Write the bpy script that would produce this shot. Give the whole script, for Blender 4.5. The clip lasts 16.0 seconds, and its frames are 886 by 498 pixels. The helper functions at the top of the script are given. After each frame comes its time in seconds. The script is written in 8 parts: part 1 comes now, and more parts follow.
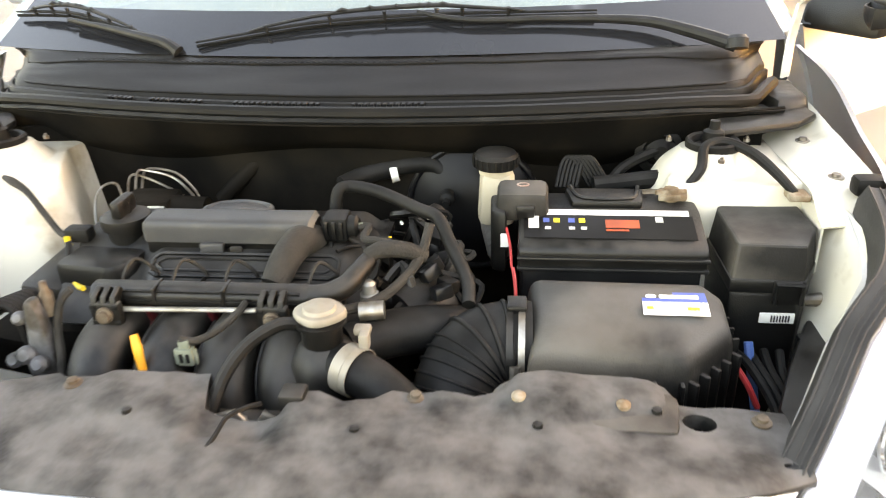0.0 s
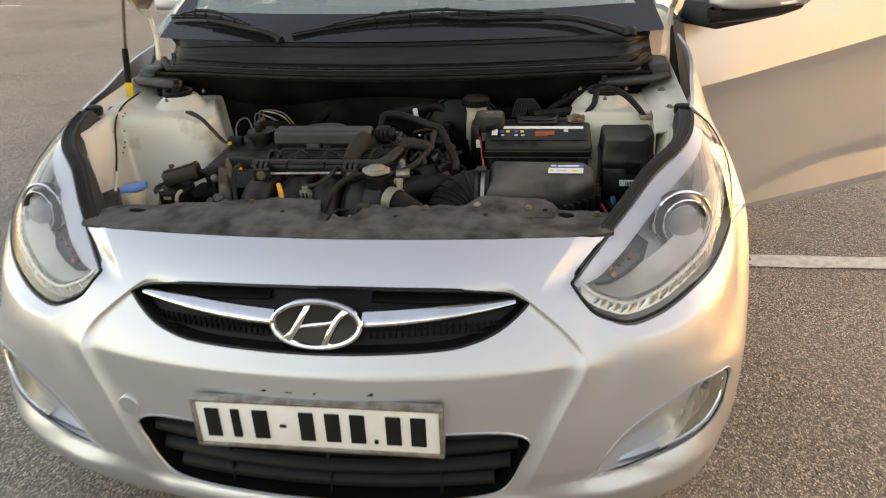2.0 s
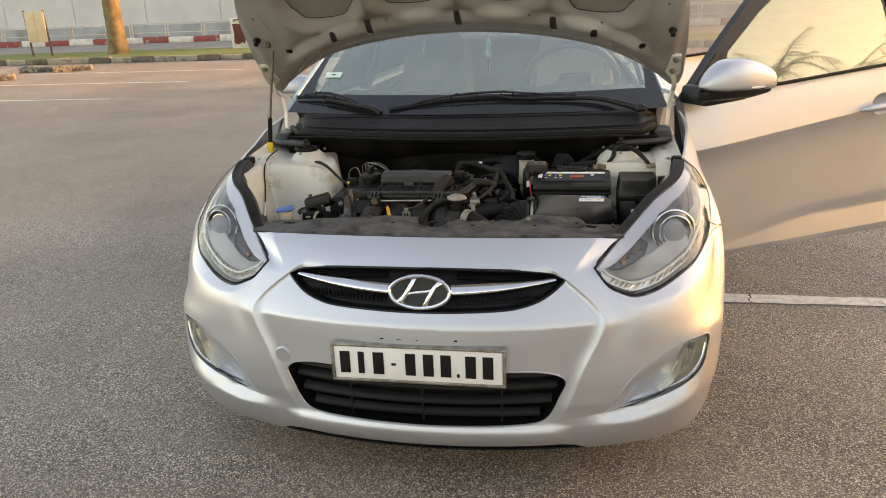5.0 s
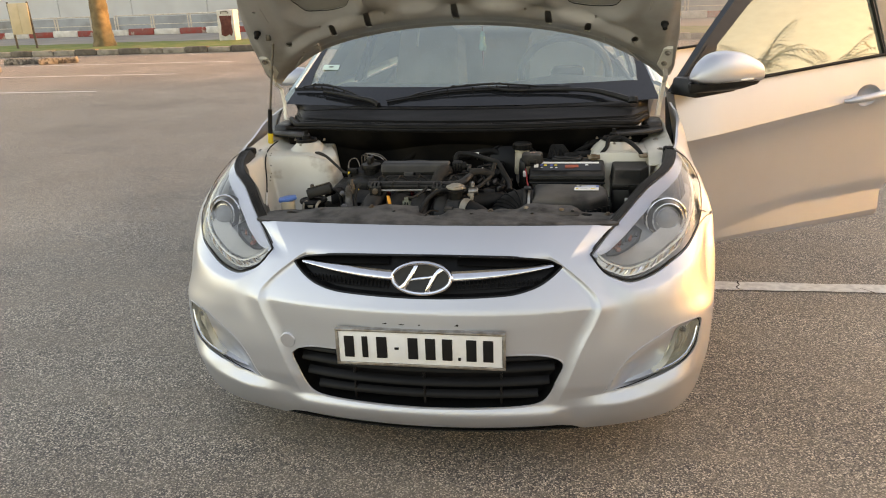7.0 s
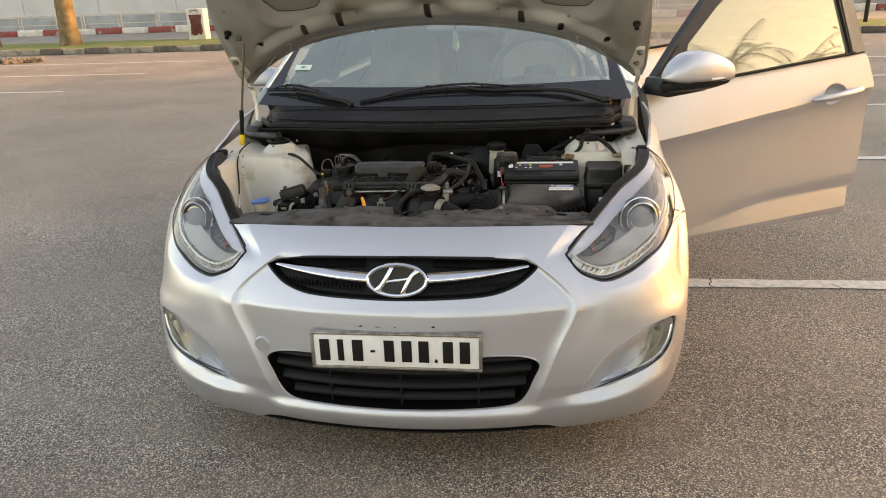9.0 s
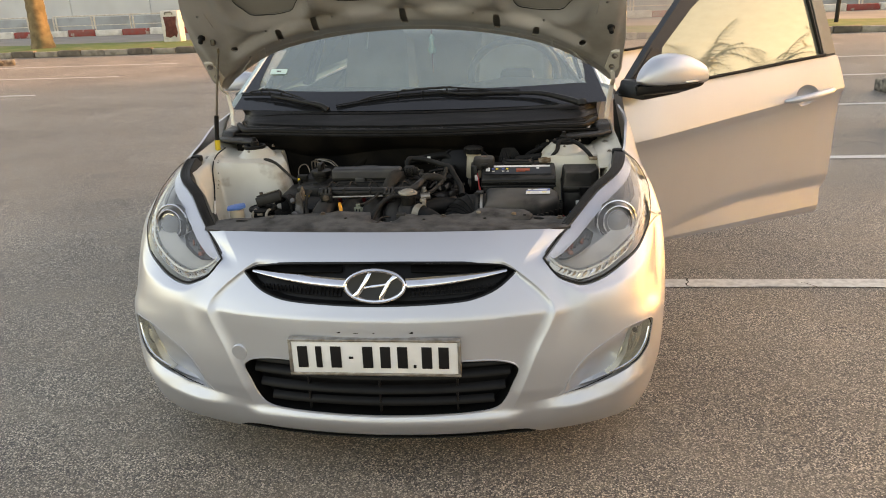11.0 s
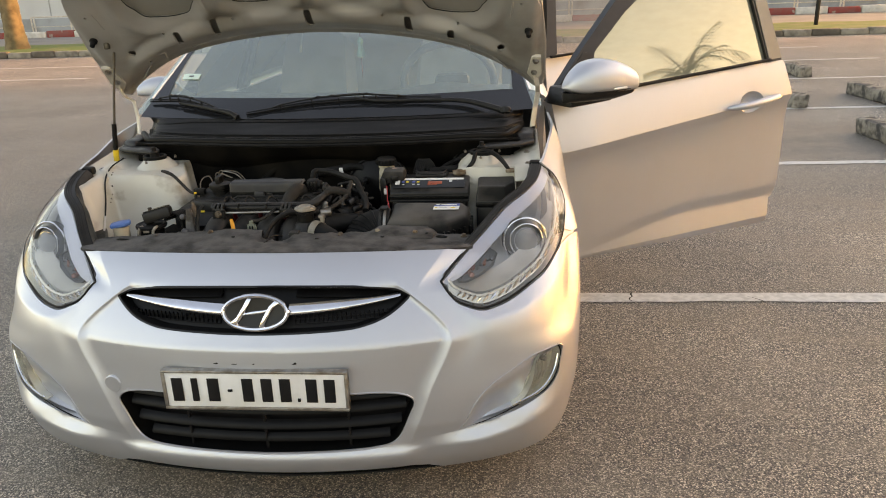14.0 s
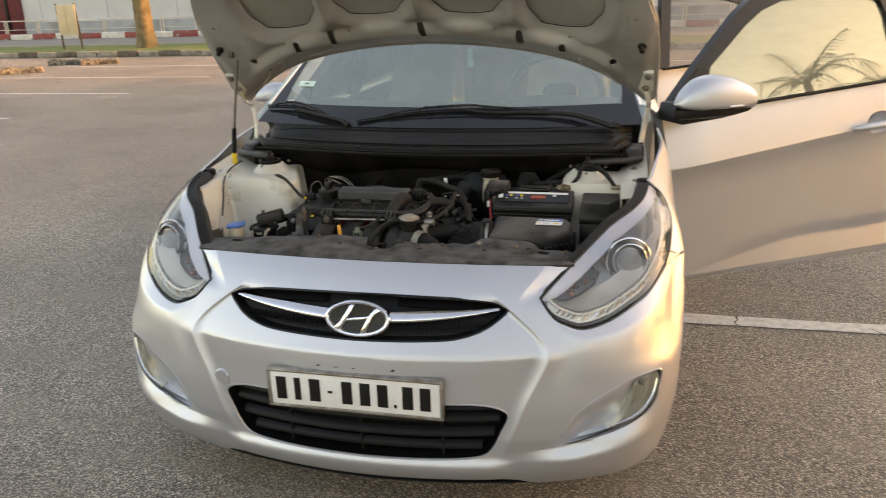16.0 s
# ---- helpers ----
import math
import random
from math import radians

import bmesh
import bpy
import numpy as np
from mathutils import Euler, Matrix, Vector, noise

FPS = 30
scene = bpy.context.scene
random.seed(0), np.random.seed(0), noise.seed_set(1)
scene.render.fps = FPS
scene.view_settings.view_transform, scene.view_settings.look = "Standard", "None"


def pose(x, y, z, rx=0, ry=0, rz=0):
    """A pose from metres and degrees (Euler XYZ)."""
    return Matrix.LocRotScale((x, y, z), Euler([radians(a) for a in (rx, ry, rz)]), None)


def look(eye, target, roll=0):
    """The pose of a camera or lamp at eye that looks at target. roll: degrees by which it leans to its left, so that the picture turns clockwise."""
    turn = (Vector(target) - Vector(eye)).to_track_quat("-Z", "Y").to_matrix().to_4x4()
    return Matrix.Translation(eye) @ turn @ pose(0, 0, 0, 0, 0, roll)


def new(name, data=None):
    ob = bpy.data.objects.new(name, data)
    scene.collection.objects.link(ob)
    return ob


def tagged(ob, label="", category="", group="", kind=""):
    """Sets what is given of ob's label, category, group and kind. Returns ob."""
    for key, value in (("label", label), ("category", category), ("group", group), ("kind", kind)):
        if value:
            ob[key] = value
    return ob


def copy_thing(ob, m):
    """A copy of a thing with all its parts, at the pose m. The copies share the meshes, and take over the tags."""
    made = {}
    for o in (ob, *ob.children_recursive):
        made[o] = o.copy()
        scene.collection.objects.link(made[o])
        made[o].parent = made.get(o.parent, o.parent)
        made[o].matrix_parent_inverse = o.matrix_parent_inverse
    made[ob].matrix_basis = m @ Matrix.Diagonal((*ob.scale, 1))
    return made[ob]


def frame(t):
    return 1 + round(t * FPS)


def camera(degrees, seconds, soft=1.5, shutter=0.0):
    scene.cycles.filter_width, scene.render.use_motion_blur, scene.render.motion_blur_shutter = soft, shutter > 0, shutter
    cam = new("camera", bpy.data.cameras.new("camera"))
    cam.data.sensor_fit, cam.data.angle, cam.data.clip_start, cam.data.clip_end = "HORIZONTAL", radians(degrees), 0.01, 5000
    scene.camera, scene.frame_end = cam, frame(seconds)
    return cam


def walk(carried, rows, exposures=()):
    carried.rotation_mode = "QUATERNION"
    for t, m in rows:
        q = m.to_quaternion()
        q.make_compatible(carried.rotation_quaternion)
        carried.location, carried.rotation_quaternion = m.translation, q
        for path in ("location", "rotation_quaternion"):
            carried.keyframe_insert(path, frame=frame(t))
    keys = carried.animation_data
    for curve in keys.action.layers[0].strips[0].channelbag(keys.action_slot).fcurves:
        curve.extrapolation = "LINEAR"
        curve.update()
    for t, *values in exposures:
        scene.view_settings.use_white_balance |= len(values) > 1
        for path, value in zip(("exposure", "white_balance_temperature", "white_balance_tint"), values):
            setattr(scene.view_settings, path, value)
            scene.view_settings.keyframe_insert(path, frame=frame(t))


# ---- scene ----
cam = camera(61.8, 16.0, soft=1.0, shutter=0.4)
PATH = [
    (0, (0.275, -0.284, 1.218), (0.08, 1.5, 0.335), -1.7),
    (0.5, (0.274, -0.456, 1.242), (0.049, 1.333, 0.377), -2.2),
    (1, (0.28, -0.667, 1.273), (0.044, 1.122, 0.41), -2.4),
    (1.5, (0.365, -0.875, 1.292), (0.118, 0.91, 0.425), -2.4),
    (2, (0.406, -1.071, 1.326), (0.153, 0.712, 0.456), -2.3),
    (2.5, (0.388, -1.291, 1.335), (0.126, 0.489, 0.462), -2.3),
    (3, (0.473, -1.458, 1.342), (0.202, 0.319, 0.467), -2.4),
    (3.5, (0.538, -1.567, 1.341), (0.264, 0.225, 0.498), -2.3),
    (4, (0.522, -1.61, 1.344), (0.238, 0.242, 0.645), -2.2),
    (4.5, (0.441, -1.684, 1.357), (0.125, 0.184, 0.717), -2.2),
    (4.7, (0.429, -1.727, 1.36), (0.074, 0.136, 0.725), -2.3),
    (6.8, (0.401, -1.836, 1.377), (0.064, 0.023, 0.719), -2.2),
    (7, (0.396, -1.837, 1.371), (0.074, 0.025, 0.715), -2.2),
    (7.5, (0.396, -1.839, 1.371), (0.093, 0.025, 0.713), -2.2),
    (8, (0.396, -1.836, 1.374), (0.109, 0.031, 0.716), -2.2),
    (8.5, (0.394, -1.831, 1.374), (0.124, 0.038, 0.715), -2.1),
    (9, (0.392, -1.826, 1.374), (0.138, 0.045, 0.713), -2.1),
    (11.5, (0.403, -1.813, 1.385), (0.213, 0.065, 0.724), -2.2),
    (12, (0.439, -1.775, 1.385), (0.258, 0.103, 0.721), -2.2),
    (12.5, (0.499, -1.693, 1.379), (0.328, 0.185, 0.714), -2.2),
    (13, (0.566, -1.636, 1.376), (0.4, 0.243, 0.712), -2.1),
    (13.5, (0.606, -1.623, 1.372), (0.439, 0.257, 0.712), -2.0),
    (14, (0.642, -1.623, 1.372), (0.471, 0.258, 0.714), -2.0),
    (14.5, (0.668, -1.628, 1.368), (0.491, 0.253, 0.712), -2.0),
    (15, (0.699, -1.621, 1.367), (0.506, 0.26, 0.713), -1.8),
    (15.5, (0.692, -1.639, 1.4), (0.392, 0.229, 0.753), -1.5),
    (16, (0.629, -1.626, 1.406), (0.202, 0.219, 0.762), -1.7),
]
EXPOSURE = [(0.0, 4.7, 14400, 28), (0.5, 4.2, 14000, 27), (1.0, 3.4, 12600, 26), (1.5, 3.13, 13600, 28), (2.0, 2.95, 14300, 29), (2.5, 2.93, 14000, 29), (4.5, 2.88, 13700, 29), (9.0, 2.86, 13700, 29), (12.5, 2.80, 13600, 29), (16.0, 2.80, 13600, 29)]
walk(cam, [(t, look(eye, target, roll)) for t, eye, target, roll in PATH], EXPOSURE)

# ---- light ----
world = bpy.data.worlds.new("sky")
scene.world = world
world.use_nodes = True
wn = world.node_tree.nodes
sky = wn.new("ShaderNodeTexSky")
sky.sky_type = "NISHITA"
sky.sun_disc = False
SUN_EL, SUN_AZ = 8.0, 68.0          # degrees above the horizon; clockwise from +y
sky.sun_elevation, sky.sun_rotation = radians(SUN_EL), radians(SUN_AZ)
sky.air_density, sky.dust_density, sky.ozone_density = 1.0, 1.7, 2.3
wn["Background"].inputs["Strength"].default_value = 0.15
world.node_tree.links.new(sky.outputs["Color"], wn["Background"].inputs["Color"])
sun = new("sun", bpy.data.lights.new("sun", "SUN"))
sun.data.energy, sun.data.angle, sun.data.color = 1.4, radians(4), (1.0, 0.66, 0.36)
az, el = radians(SUN_AZ), radians(SUN_EL)
sun.matrix_world = look((30 * math.sin(az), 30 * math.cos(az), 30 * math.tan(el)), (0, 0, 0))


# ---- helpers of this scene ----
def material(name, colour, rough=0.5, metal=0.0, second=None, scale=8.0, bump=0.0, bscale=200.0, coat=0.0,
             spread=(0.4, 0.65), grime=None, gscale=3.0, gspread=(0.52, 0.75), rvar=0.0, detail=5.0, transmission=0.0, ior=1.45, spec=0.5, dust=None, damt=0.8, dscale=7.0):
    m = bpy.data.materials.new(name)
    m.use_nodes = True
    n, l = m.node_tree.nodes, m.node_tree.links
    b = n["Principled BSDF"]
    b.inputs["Base Color"].default_value = (*colour, 1)
    b.inputs["Roughness"].default_value = rough
    b.inputs["Metallic"].default_value = metal
    b.inputs["Coat Weight"].default_value = coat
    b.inputs["Coat Roughness"].default_value = 0.06
    b.inputs["Transmission Weight"].default_value = transmission
    b.inputs["IOR"].default_value = ior
    b.inputs["Specular IOR Level"].default_value = spec
    co = n.new("ShaderNodeTexCoord")

    def ramp(sc, lo, hi, det=5.0):
        t = n.new("ShaderNodeTexNoise")
        t.inputs["Scale"].default_value, t.inputs["Detail"].default_value = sc, det
        l.new(co.outputs["Object"], t.inputs["Vector"])
        r = n.new("ShaderNodeMapRange")
        r.inputs[1].default_value, r.inputs[2].default_value = lo, hi
        l.new(t.outputs["Fac"], r.inputs[0])
        return r.outputs[0]

    out = None
    if second:
        x = n.new("ShaderNodeMix")
        x.data_type = "RGBA"
        l.new(ramp(scale, *spread, detail), x.inputs[0])
        x.inputs[6].default_value, x.inputs[7].default_value = (*colour, 1), (*second, 1)
        out = x.outputs[2]
    if grime:
        x = n.new("ShaderNodeMix")
        x.data_type = "RGBA"
        l.new(ramp(gscale, *gspread, 8.0), x.inputs[0])
        if out:
            l.new(out, x.inputs[6])
        else:
            x.inputs[6].default_value = (*colour, 1)
        x.inputs[7].default_value = (*grime, 1)
        out = x.outputs[2]
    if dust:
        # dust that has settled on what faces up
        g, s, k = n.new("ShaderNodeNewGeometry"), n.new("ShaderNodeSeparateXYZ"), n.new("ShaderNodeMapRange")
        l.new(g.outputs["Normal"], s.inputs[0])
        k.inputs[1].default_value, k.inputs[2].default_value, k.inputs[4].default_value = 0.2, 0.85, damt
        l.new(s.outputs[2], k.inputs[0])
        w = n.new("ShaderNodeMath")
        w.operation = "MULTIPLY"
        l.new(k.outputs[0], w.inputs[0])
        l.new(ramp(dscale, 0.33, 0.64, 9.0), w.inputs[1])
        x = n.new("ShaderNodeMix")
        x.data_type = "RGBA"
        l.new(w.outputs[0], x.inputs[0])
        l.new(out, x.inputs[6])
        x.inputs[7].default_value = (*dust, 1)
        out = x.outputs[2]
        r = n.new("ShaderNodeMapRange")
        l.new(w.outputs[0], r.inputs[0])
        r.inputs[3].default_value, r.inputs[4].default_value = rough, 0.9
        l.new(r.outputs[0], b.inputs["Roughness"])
    if out:
        l.new(out, b.inputs["Base Color"])
    if rvar:
        r = n.new("ShaderNodeMapRange")
        l.new(ramp(scale * 1.7, 0.35, 0.7), r.inputs[0])
        r.inputs[3].default_value, r.inputs[4].default_value = rough - rvar, rough + rvar
        l.new(r.outputs[0], b.inputs["Roughness"])
    if bump:
        t = n.new("ShaderNodeTexNoise")
        t.inputs["Scale"].default_value, t.inputs["Detail"].default_value = bscale, 3.0
        l.new(co.outputs["Object"], t.inputs["Vector"])
        bp = n.new("ShaderNodeBump")
        bp.inputs["Strength"].default_value, bp.inputs["Distance"].default_value = bump, 0.004
        l.new(t.outputs["Fac"], bp.inputs["Height"])
        l.new(bp.outputs["Normal"], b.inputs["Normal"])
    return m


def mesh_of(bm, name, mat, smooth=True, angle=35):
    me = bpy.data.meshes.new(name)
    bmesh.ops.recalc_face_normals(bm, faces=bm.faces)
    bm.to_mesh(me)
    bm.free()
    if mat:
        me.materials.append(mat)
    if smooth:
        me.polygons.foreach_set("use_smooth", [True] * len(me.polygons))
        me.set_sharp_from_angle(angle=radians(angle))
    return me


def part(name, bm, mat, parent=None, label="", m=None, smooth=True, angle=35):
    ob = new(name, mesh_of(bm, name, mat, smooth, angle))
    if parent:
        ob.parent = parent
    if m is not None:
        ob.matrix_basis = m
    if label:
        tagged(ob, label)
    return ob


def thing(name, label, category, at=(0, 0, 0), group="", kind=""):
    ob = new(name)
    ob.location = at
    ob.empty_display_size = 0.1
    return tagged(ob, label, category, group, kind)


def box(lo, hi, bevel=0.0, seg=2, bm=None):
    """A box between two corners with rounded edges, added to bm."""
    t = bmesh.new()
    bmesh.ops.create_cube(t, size=1)
    size = [h - q for q, h in zip(lo, hi)]
    mid = [(h + q) / 2 for q, h in zip(lo, hi)]
    bmesh.ops.transform(t, matrix=Matrix.Translation(mid) @ Matrix.Diagonal((*size, 1)), verts=t.verts)
    if bevel:
        bmesh.ops.bevel(t, geom=t.edges[:], offset=min(bevel, 0.49 * min(size)), segments=seg, profile=0.5, affect="EDGES")
    return join(bm, t)


def join(bm, t):
    if bm is None:
        return t
    me = bpy.data.meshes.new("t")
    t.to_mesh(me)
    t.free()
    bm.from_mesh(me)
    bpy.data.meshes.remove(me)
    return bm


def catmull(pts, n=6, closed=False):
    p = [Vector(q) for q in pts]
    out = []
    k = len(p)
    for i in range(k if closed else k - 1):
        a, b, c, d = (p[(i + j) % k] if closed else p[min(max(i + j, 0), k - 1)] for j in (-1, 0, 1, 2))
        for s in range(n):
            t = s / n
            out.append(0.5 * (2 * b + (c - a) * t + (2 * a - 5 * b + 4 * c - d) * t * t + (3 * b - a - 3 * c + d) * t ** 3))
    if not closed:
        out.append(p[-1])
    return out


def tube(pts, r, seg=10, n=6, bm=None, smooth=True, cap=True):
    """A round hose along points; r is one radius or one for each point."""
    path = catmull(pts, n) if smooth and len(pts) > 2 else [Vector(q) for q in pts]
    rr = [r] * len(path) if not hasattr(r, "__len__") else [float(q) for q in np.interp(np.linspace(0, 1, len(path)), np.linspace(0, 1, len(r)), r)]
    bm = bm or bmesh.new()
    up, rings = None, []
    for i, q in enumerate(path):
        t = (path[min(i + 1, len(path) - 1)] - path[max(i - 1, 0)]).normalized()
        if up is None:
            up = t.orthogonal().normalized()
        up = (up - t * up.dot(t)).normalized()
        side = t.cross(up)
        rings.append([bm.verts.new(q + rr[i] * (math.cos(a) * up + math.sin(a) * side)) for a in (2 * math.pi * j / seg for j in range(seg))])
    for a, b in zip(rings, rings[1:]):
        for j in range(seg):
            bm.faces.new((a[j], a[(j + 1) % seg], b[(j + 1) % seg], b[j]))
    if cap:
        bm.faces.new(rings[0][::-1])
        bm.faces.new(rings[-1])
    return bm


def lathe(profile, seg=28, m=None, bm=None, cap=True):
    """A turned body: profile of (radius, height) pairs round z, placed by m."""
    t = bmesh.new()
    rings = [[t.verts.new((r * math.cos(2 * math.pi * j / seg), r * math.sin(2 * math.pi * j / seg), h)) for j in range(seg)] for r, h in profile]
    for a, b in zip(rings, rings[1:]):
        for j in range(seg):
            t.faces.new((a[j], a[(j + 1) % seg], b[(j + 1) % seg], b[j]))
    if cap:
        t.faces.new(rings[0][::-1])
        t.faces.new(rings[-1])
    if m is not None:
        bmesh.ops.transform(t, matrix=m, verts=t.verts)
    return join(bm, t)


def grid(fn, nu, nv, thick=0.0, bm=None, closed_u=False):
    """A sheet through fn(u, v), u and v from 0 to 1, made solid by thick."""
    t = bmesh.new()
    vs = [[t.verts.new(fn(i / nu, j / nv)) for j in range(nv + 1)] for i in range(nu if closed_u else nu + 1)]
    k = len(vs)
    for i in range(nu):
        for j in range(nv):
            t.faces.new((vs[i][j], vs[(i + 1) % k][j], vs[(i + 1) % k][j + 1], vs[i][j + 1]))
    if thick:
        bmesh.ops.recalc_face_normals(t, faces=t.faces)
        bmesh.ops.solidify(t, geom=t.faces[:], thickness=thick)
    return join(bm, t)


def prism(outline, lo, hi, axis="z", bevel=0.0, bm=None, seg=2, taper=1.0):
    """An outline of 2D points pulled from lo to hi along an axis."""
    t = bmesh.new()
    put = {"z": lambda a, b, c: (a, b, c), "y": lambda a, b, c: (a, c, b), "x": lambda a, b, c: (c, a, b)}[axis]
    cx, cy = sum(p[0] for p in outline) / len(outline), sum(p[1] for p in outline) / len(outline)
    a = [t.verts.new(put(p[0], p[1], lo)) for p in outline]
    b = [t.verts.new(put(cx + (p[0] - cx) * taper, cy + (p[1] - cy) * taper, hi)) for p in outline]
    t.faces.new(a[::-1])
    top = t.faces.new(b)
    for i in range(len(a)):
        j = (i + 1) % len(a)
        t.faces.new((a[i], a[j], b[j], b[i]))
    bmesh.ops.recalc_face_normals(t, faces=t.faces)
    if bevel:
        bmesh.ops.bevel(t, geom=[e for e in t.edges if len(e.link_faces) == 2 and e.calc_face_angle(0) > 0.45], offset=bevel, segments=seg, profile=0.5, affect="EDGES")
    return join(bm, t)


def spline(xs, ys):
    """A smooth function through the given pairs."""
    xs, ys = np.array(xs, float), np.array(ys, float)
    d = np.diff(ys) / np.diff(xs)
    m = np.concatenate(([d[0]], np.where(d[1:] * d[:-1] > 0, 2 * d[1:] * d[:-1] / np.where(d[1:] + d[:-1] == 0, 1, d[1:] + d[:-1]), 0), [d[-1]]))

    def f(x):
        x = min(max(x, xs[0]), xs[-1])
        i = min(int(np.searchsorted(xs, x, side="right")) - 1, len(xs) - 2)
        h = xs[i + 1] - xs[i]
        t = (x - xs[i]) / h
        return float((1 + 2 * t) * (1 - t) ** 2 * ys[i] + t * (1 - t) ** 2 * h * m[i] + t * t * (3 - 2 * t) * ys[i + 1] + t * t * (t - 1) * h * m[i + 1])
    return f


def inside(poly, q):
    """Which of the points q lie in the polygon."""
    p = np.array(poly)
    x, y = q[:, 0], q[:, 1]
    r = np.zeros(len(q), bool)
    for (ax, ay), (bx, by) in zip(p, np.roll(p, -1, 0)):
        hit = (ay > y) != (by > y)
        with np.errstate(divide="ignore", invalid="ignore"):
            r ^= hit & (x < (bx - ax) * (y - ay) / (by - ay) + ax)
    return r


def dense(poly, step):
    out = []
    for a, b in zip(poly, poly[1:] + poly[:1]):
        k = max(1, int(math.dist(a[:2], b[:2]) / step))
        out += [(a[0] + (b[0] - a[0]) * i / k, a[1] + (b[1] - a[1]) * i / k) for i in range(k)]
    return out


def sheet(outline, holes, place, step=0.014, lip=0.0, way=None, bm=None, lines=()):
    """A sheet cut from an outline with holes in it, laid out by place(u, v); its rims turn in by lip along way(u, v)."""
    from mathutils.geometry import delaunay_2d_cdt
    loops = [dense([tuple(p)[:2] for p in q], step) for q in (outline, *holes)]
    pts, edges = [], []
    for q in loops:
        k = len(pts)
        pts += q
        edges += [(k + i, k + (i + 1) % len(q)) for i in range(len(q))]
    for q in lines:
        k = len(pts)
        q = dense(q + [q[-1]], step)
        pts += q
        edges += [(k + i, k + i + 1) for i in range(len(q) - 1)]
    o = np.array(loops[0])
    (u0, v0), (u1, v1) = o.min(0), o.max(0)
    g = np.array([(u, v) for u in np.arange(u0, u1, step) for v in np.arange(v0, v1, step)])
    g = g[inside(loops[0], g)]
    for q in loops[1:]:
        g = g[~inside(q, g)]
    edge = np.array(pts)
    keep = [np.min((edge[:, 0] - a) ** 2 + (edge[:, 1] - b) ** 2) > (0.45 * step) ** 2 for a, b in g]
    pts += [tuple(p) for p, k in zip(g, keep) if k]
    v, _, f, *_ = delaunay_2d_cdt([Vector(p) for p in pts], edges, [], 0, 1e-6)
    mid = np.array([np.mean([v[i] for i in t], 0) for t in f])
    ok = inside(loops[0], mid)
    for q in loops[1:]:
        ok &= ~inside(q, mid)
    t = bmesh.new()
    vs = [t.verts.new(place(*p)) for p in v]
    for tri, good in zip(f, ok):
        if good:
            t.faces.new([vs[i] for i in tri])
    if lip:
        t.verts.index_update()
        rim = [e for e in t.edges if len(e.link_faces) == 1]
        inner = {}
        for e in rim:
            for q in e.verts:
                if q not in inner:
                    inner[q] = (t.verts.new(q.co), t.verts.new(q.co + lip * Vector(way(*v[q.index]))))
        for e in rim:
            (a, c), (b, d) = inner[e.verts[0]], inner[e.verts[1]]
            t.faces.new((a, b, d, c))
    for q in [q for q in t.verts if not q.link_faces]:
        t.verts.remove(q)
    return join(bm, t)


def ring(w, h, n=2.4, k=40, at=(0, 0)):
    """A rounded oblong outline."""
    return [(at[0] + w / 2 * math.copysign(abs(math.cos(a)) ** (2 / n), math.cos(a)), at[1] + h / 2 * math.copysign(abs(math.sin(a)) ** (2 / n), math.sin(a))) for a in (2 * math.pi * i / k for i in range(k))]


# ---- materials ----
PAINT = material("silver_paint", (0.510, 0.526, 0.552), 0.42, 0.76, second=(0.485, 0.500, 0.526), scale=2.2, coat=0.45)
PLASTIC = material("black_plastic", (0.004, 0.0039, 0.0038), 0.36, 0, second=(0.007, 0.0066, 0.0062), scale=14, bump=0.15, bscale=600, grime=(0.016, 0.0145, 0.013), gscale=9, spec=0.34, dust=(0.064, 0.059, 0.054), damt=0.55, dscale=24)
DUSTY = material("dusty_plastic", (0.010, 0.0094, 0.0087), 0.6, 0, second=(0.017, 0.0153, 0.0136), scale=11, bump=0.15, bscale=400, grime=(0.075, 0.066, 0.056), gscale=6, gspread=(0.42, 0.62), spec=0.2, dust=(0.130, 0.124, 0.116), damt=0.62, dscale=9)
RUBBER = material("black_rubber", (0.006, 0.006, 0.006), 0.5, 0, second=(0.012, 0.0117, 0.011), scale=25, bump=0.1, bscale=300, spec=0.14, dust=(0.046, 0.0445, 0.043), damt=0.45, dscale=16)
BLACK = material("gloss_black", (0.006, 0.006, 0.0065), 0.3, 0, second=(0.010, 0.010, 0.010), scale=20, spec=0.35)
CHROME = material("chrome", (0.78, 0.78, 0.79), 0.1, 1.0, second=(0.66, 0.66, 0.67), scale=18, rvar=0.04)
STEEL = material("dull_steel", (0.38, 0.36, 0.33), 0.42, 0.9, second=(0.24, 0.21, 0.18), scale=40, grime=(0.16, 0.10, 0.06), gscale=25)
CREAM = material("cream_polyethylene", (0.50, 0.43, 0.32), 0.45, 0, second=(0.43, 0.365, 0.27), scale=9, bump=0.05, bscale=200, grime=(0.36, 0.30, 0.22), gscale=7)


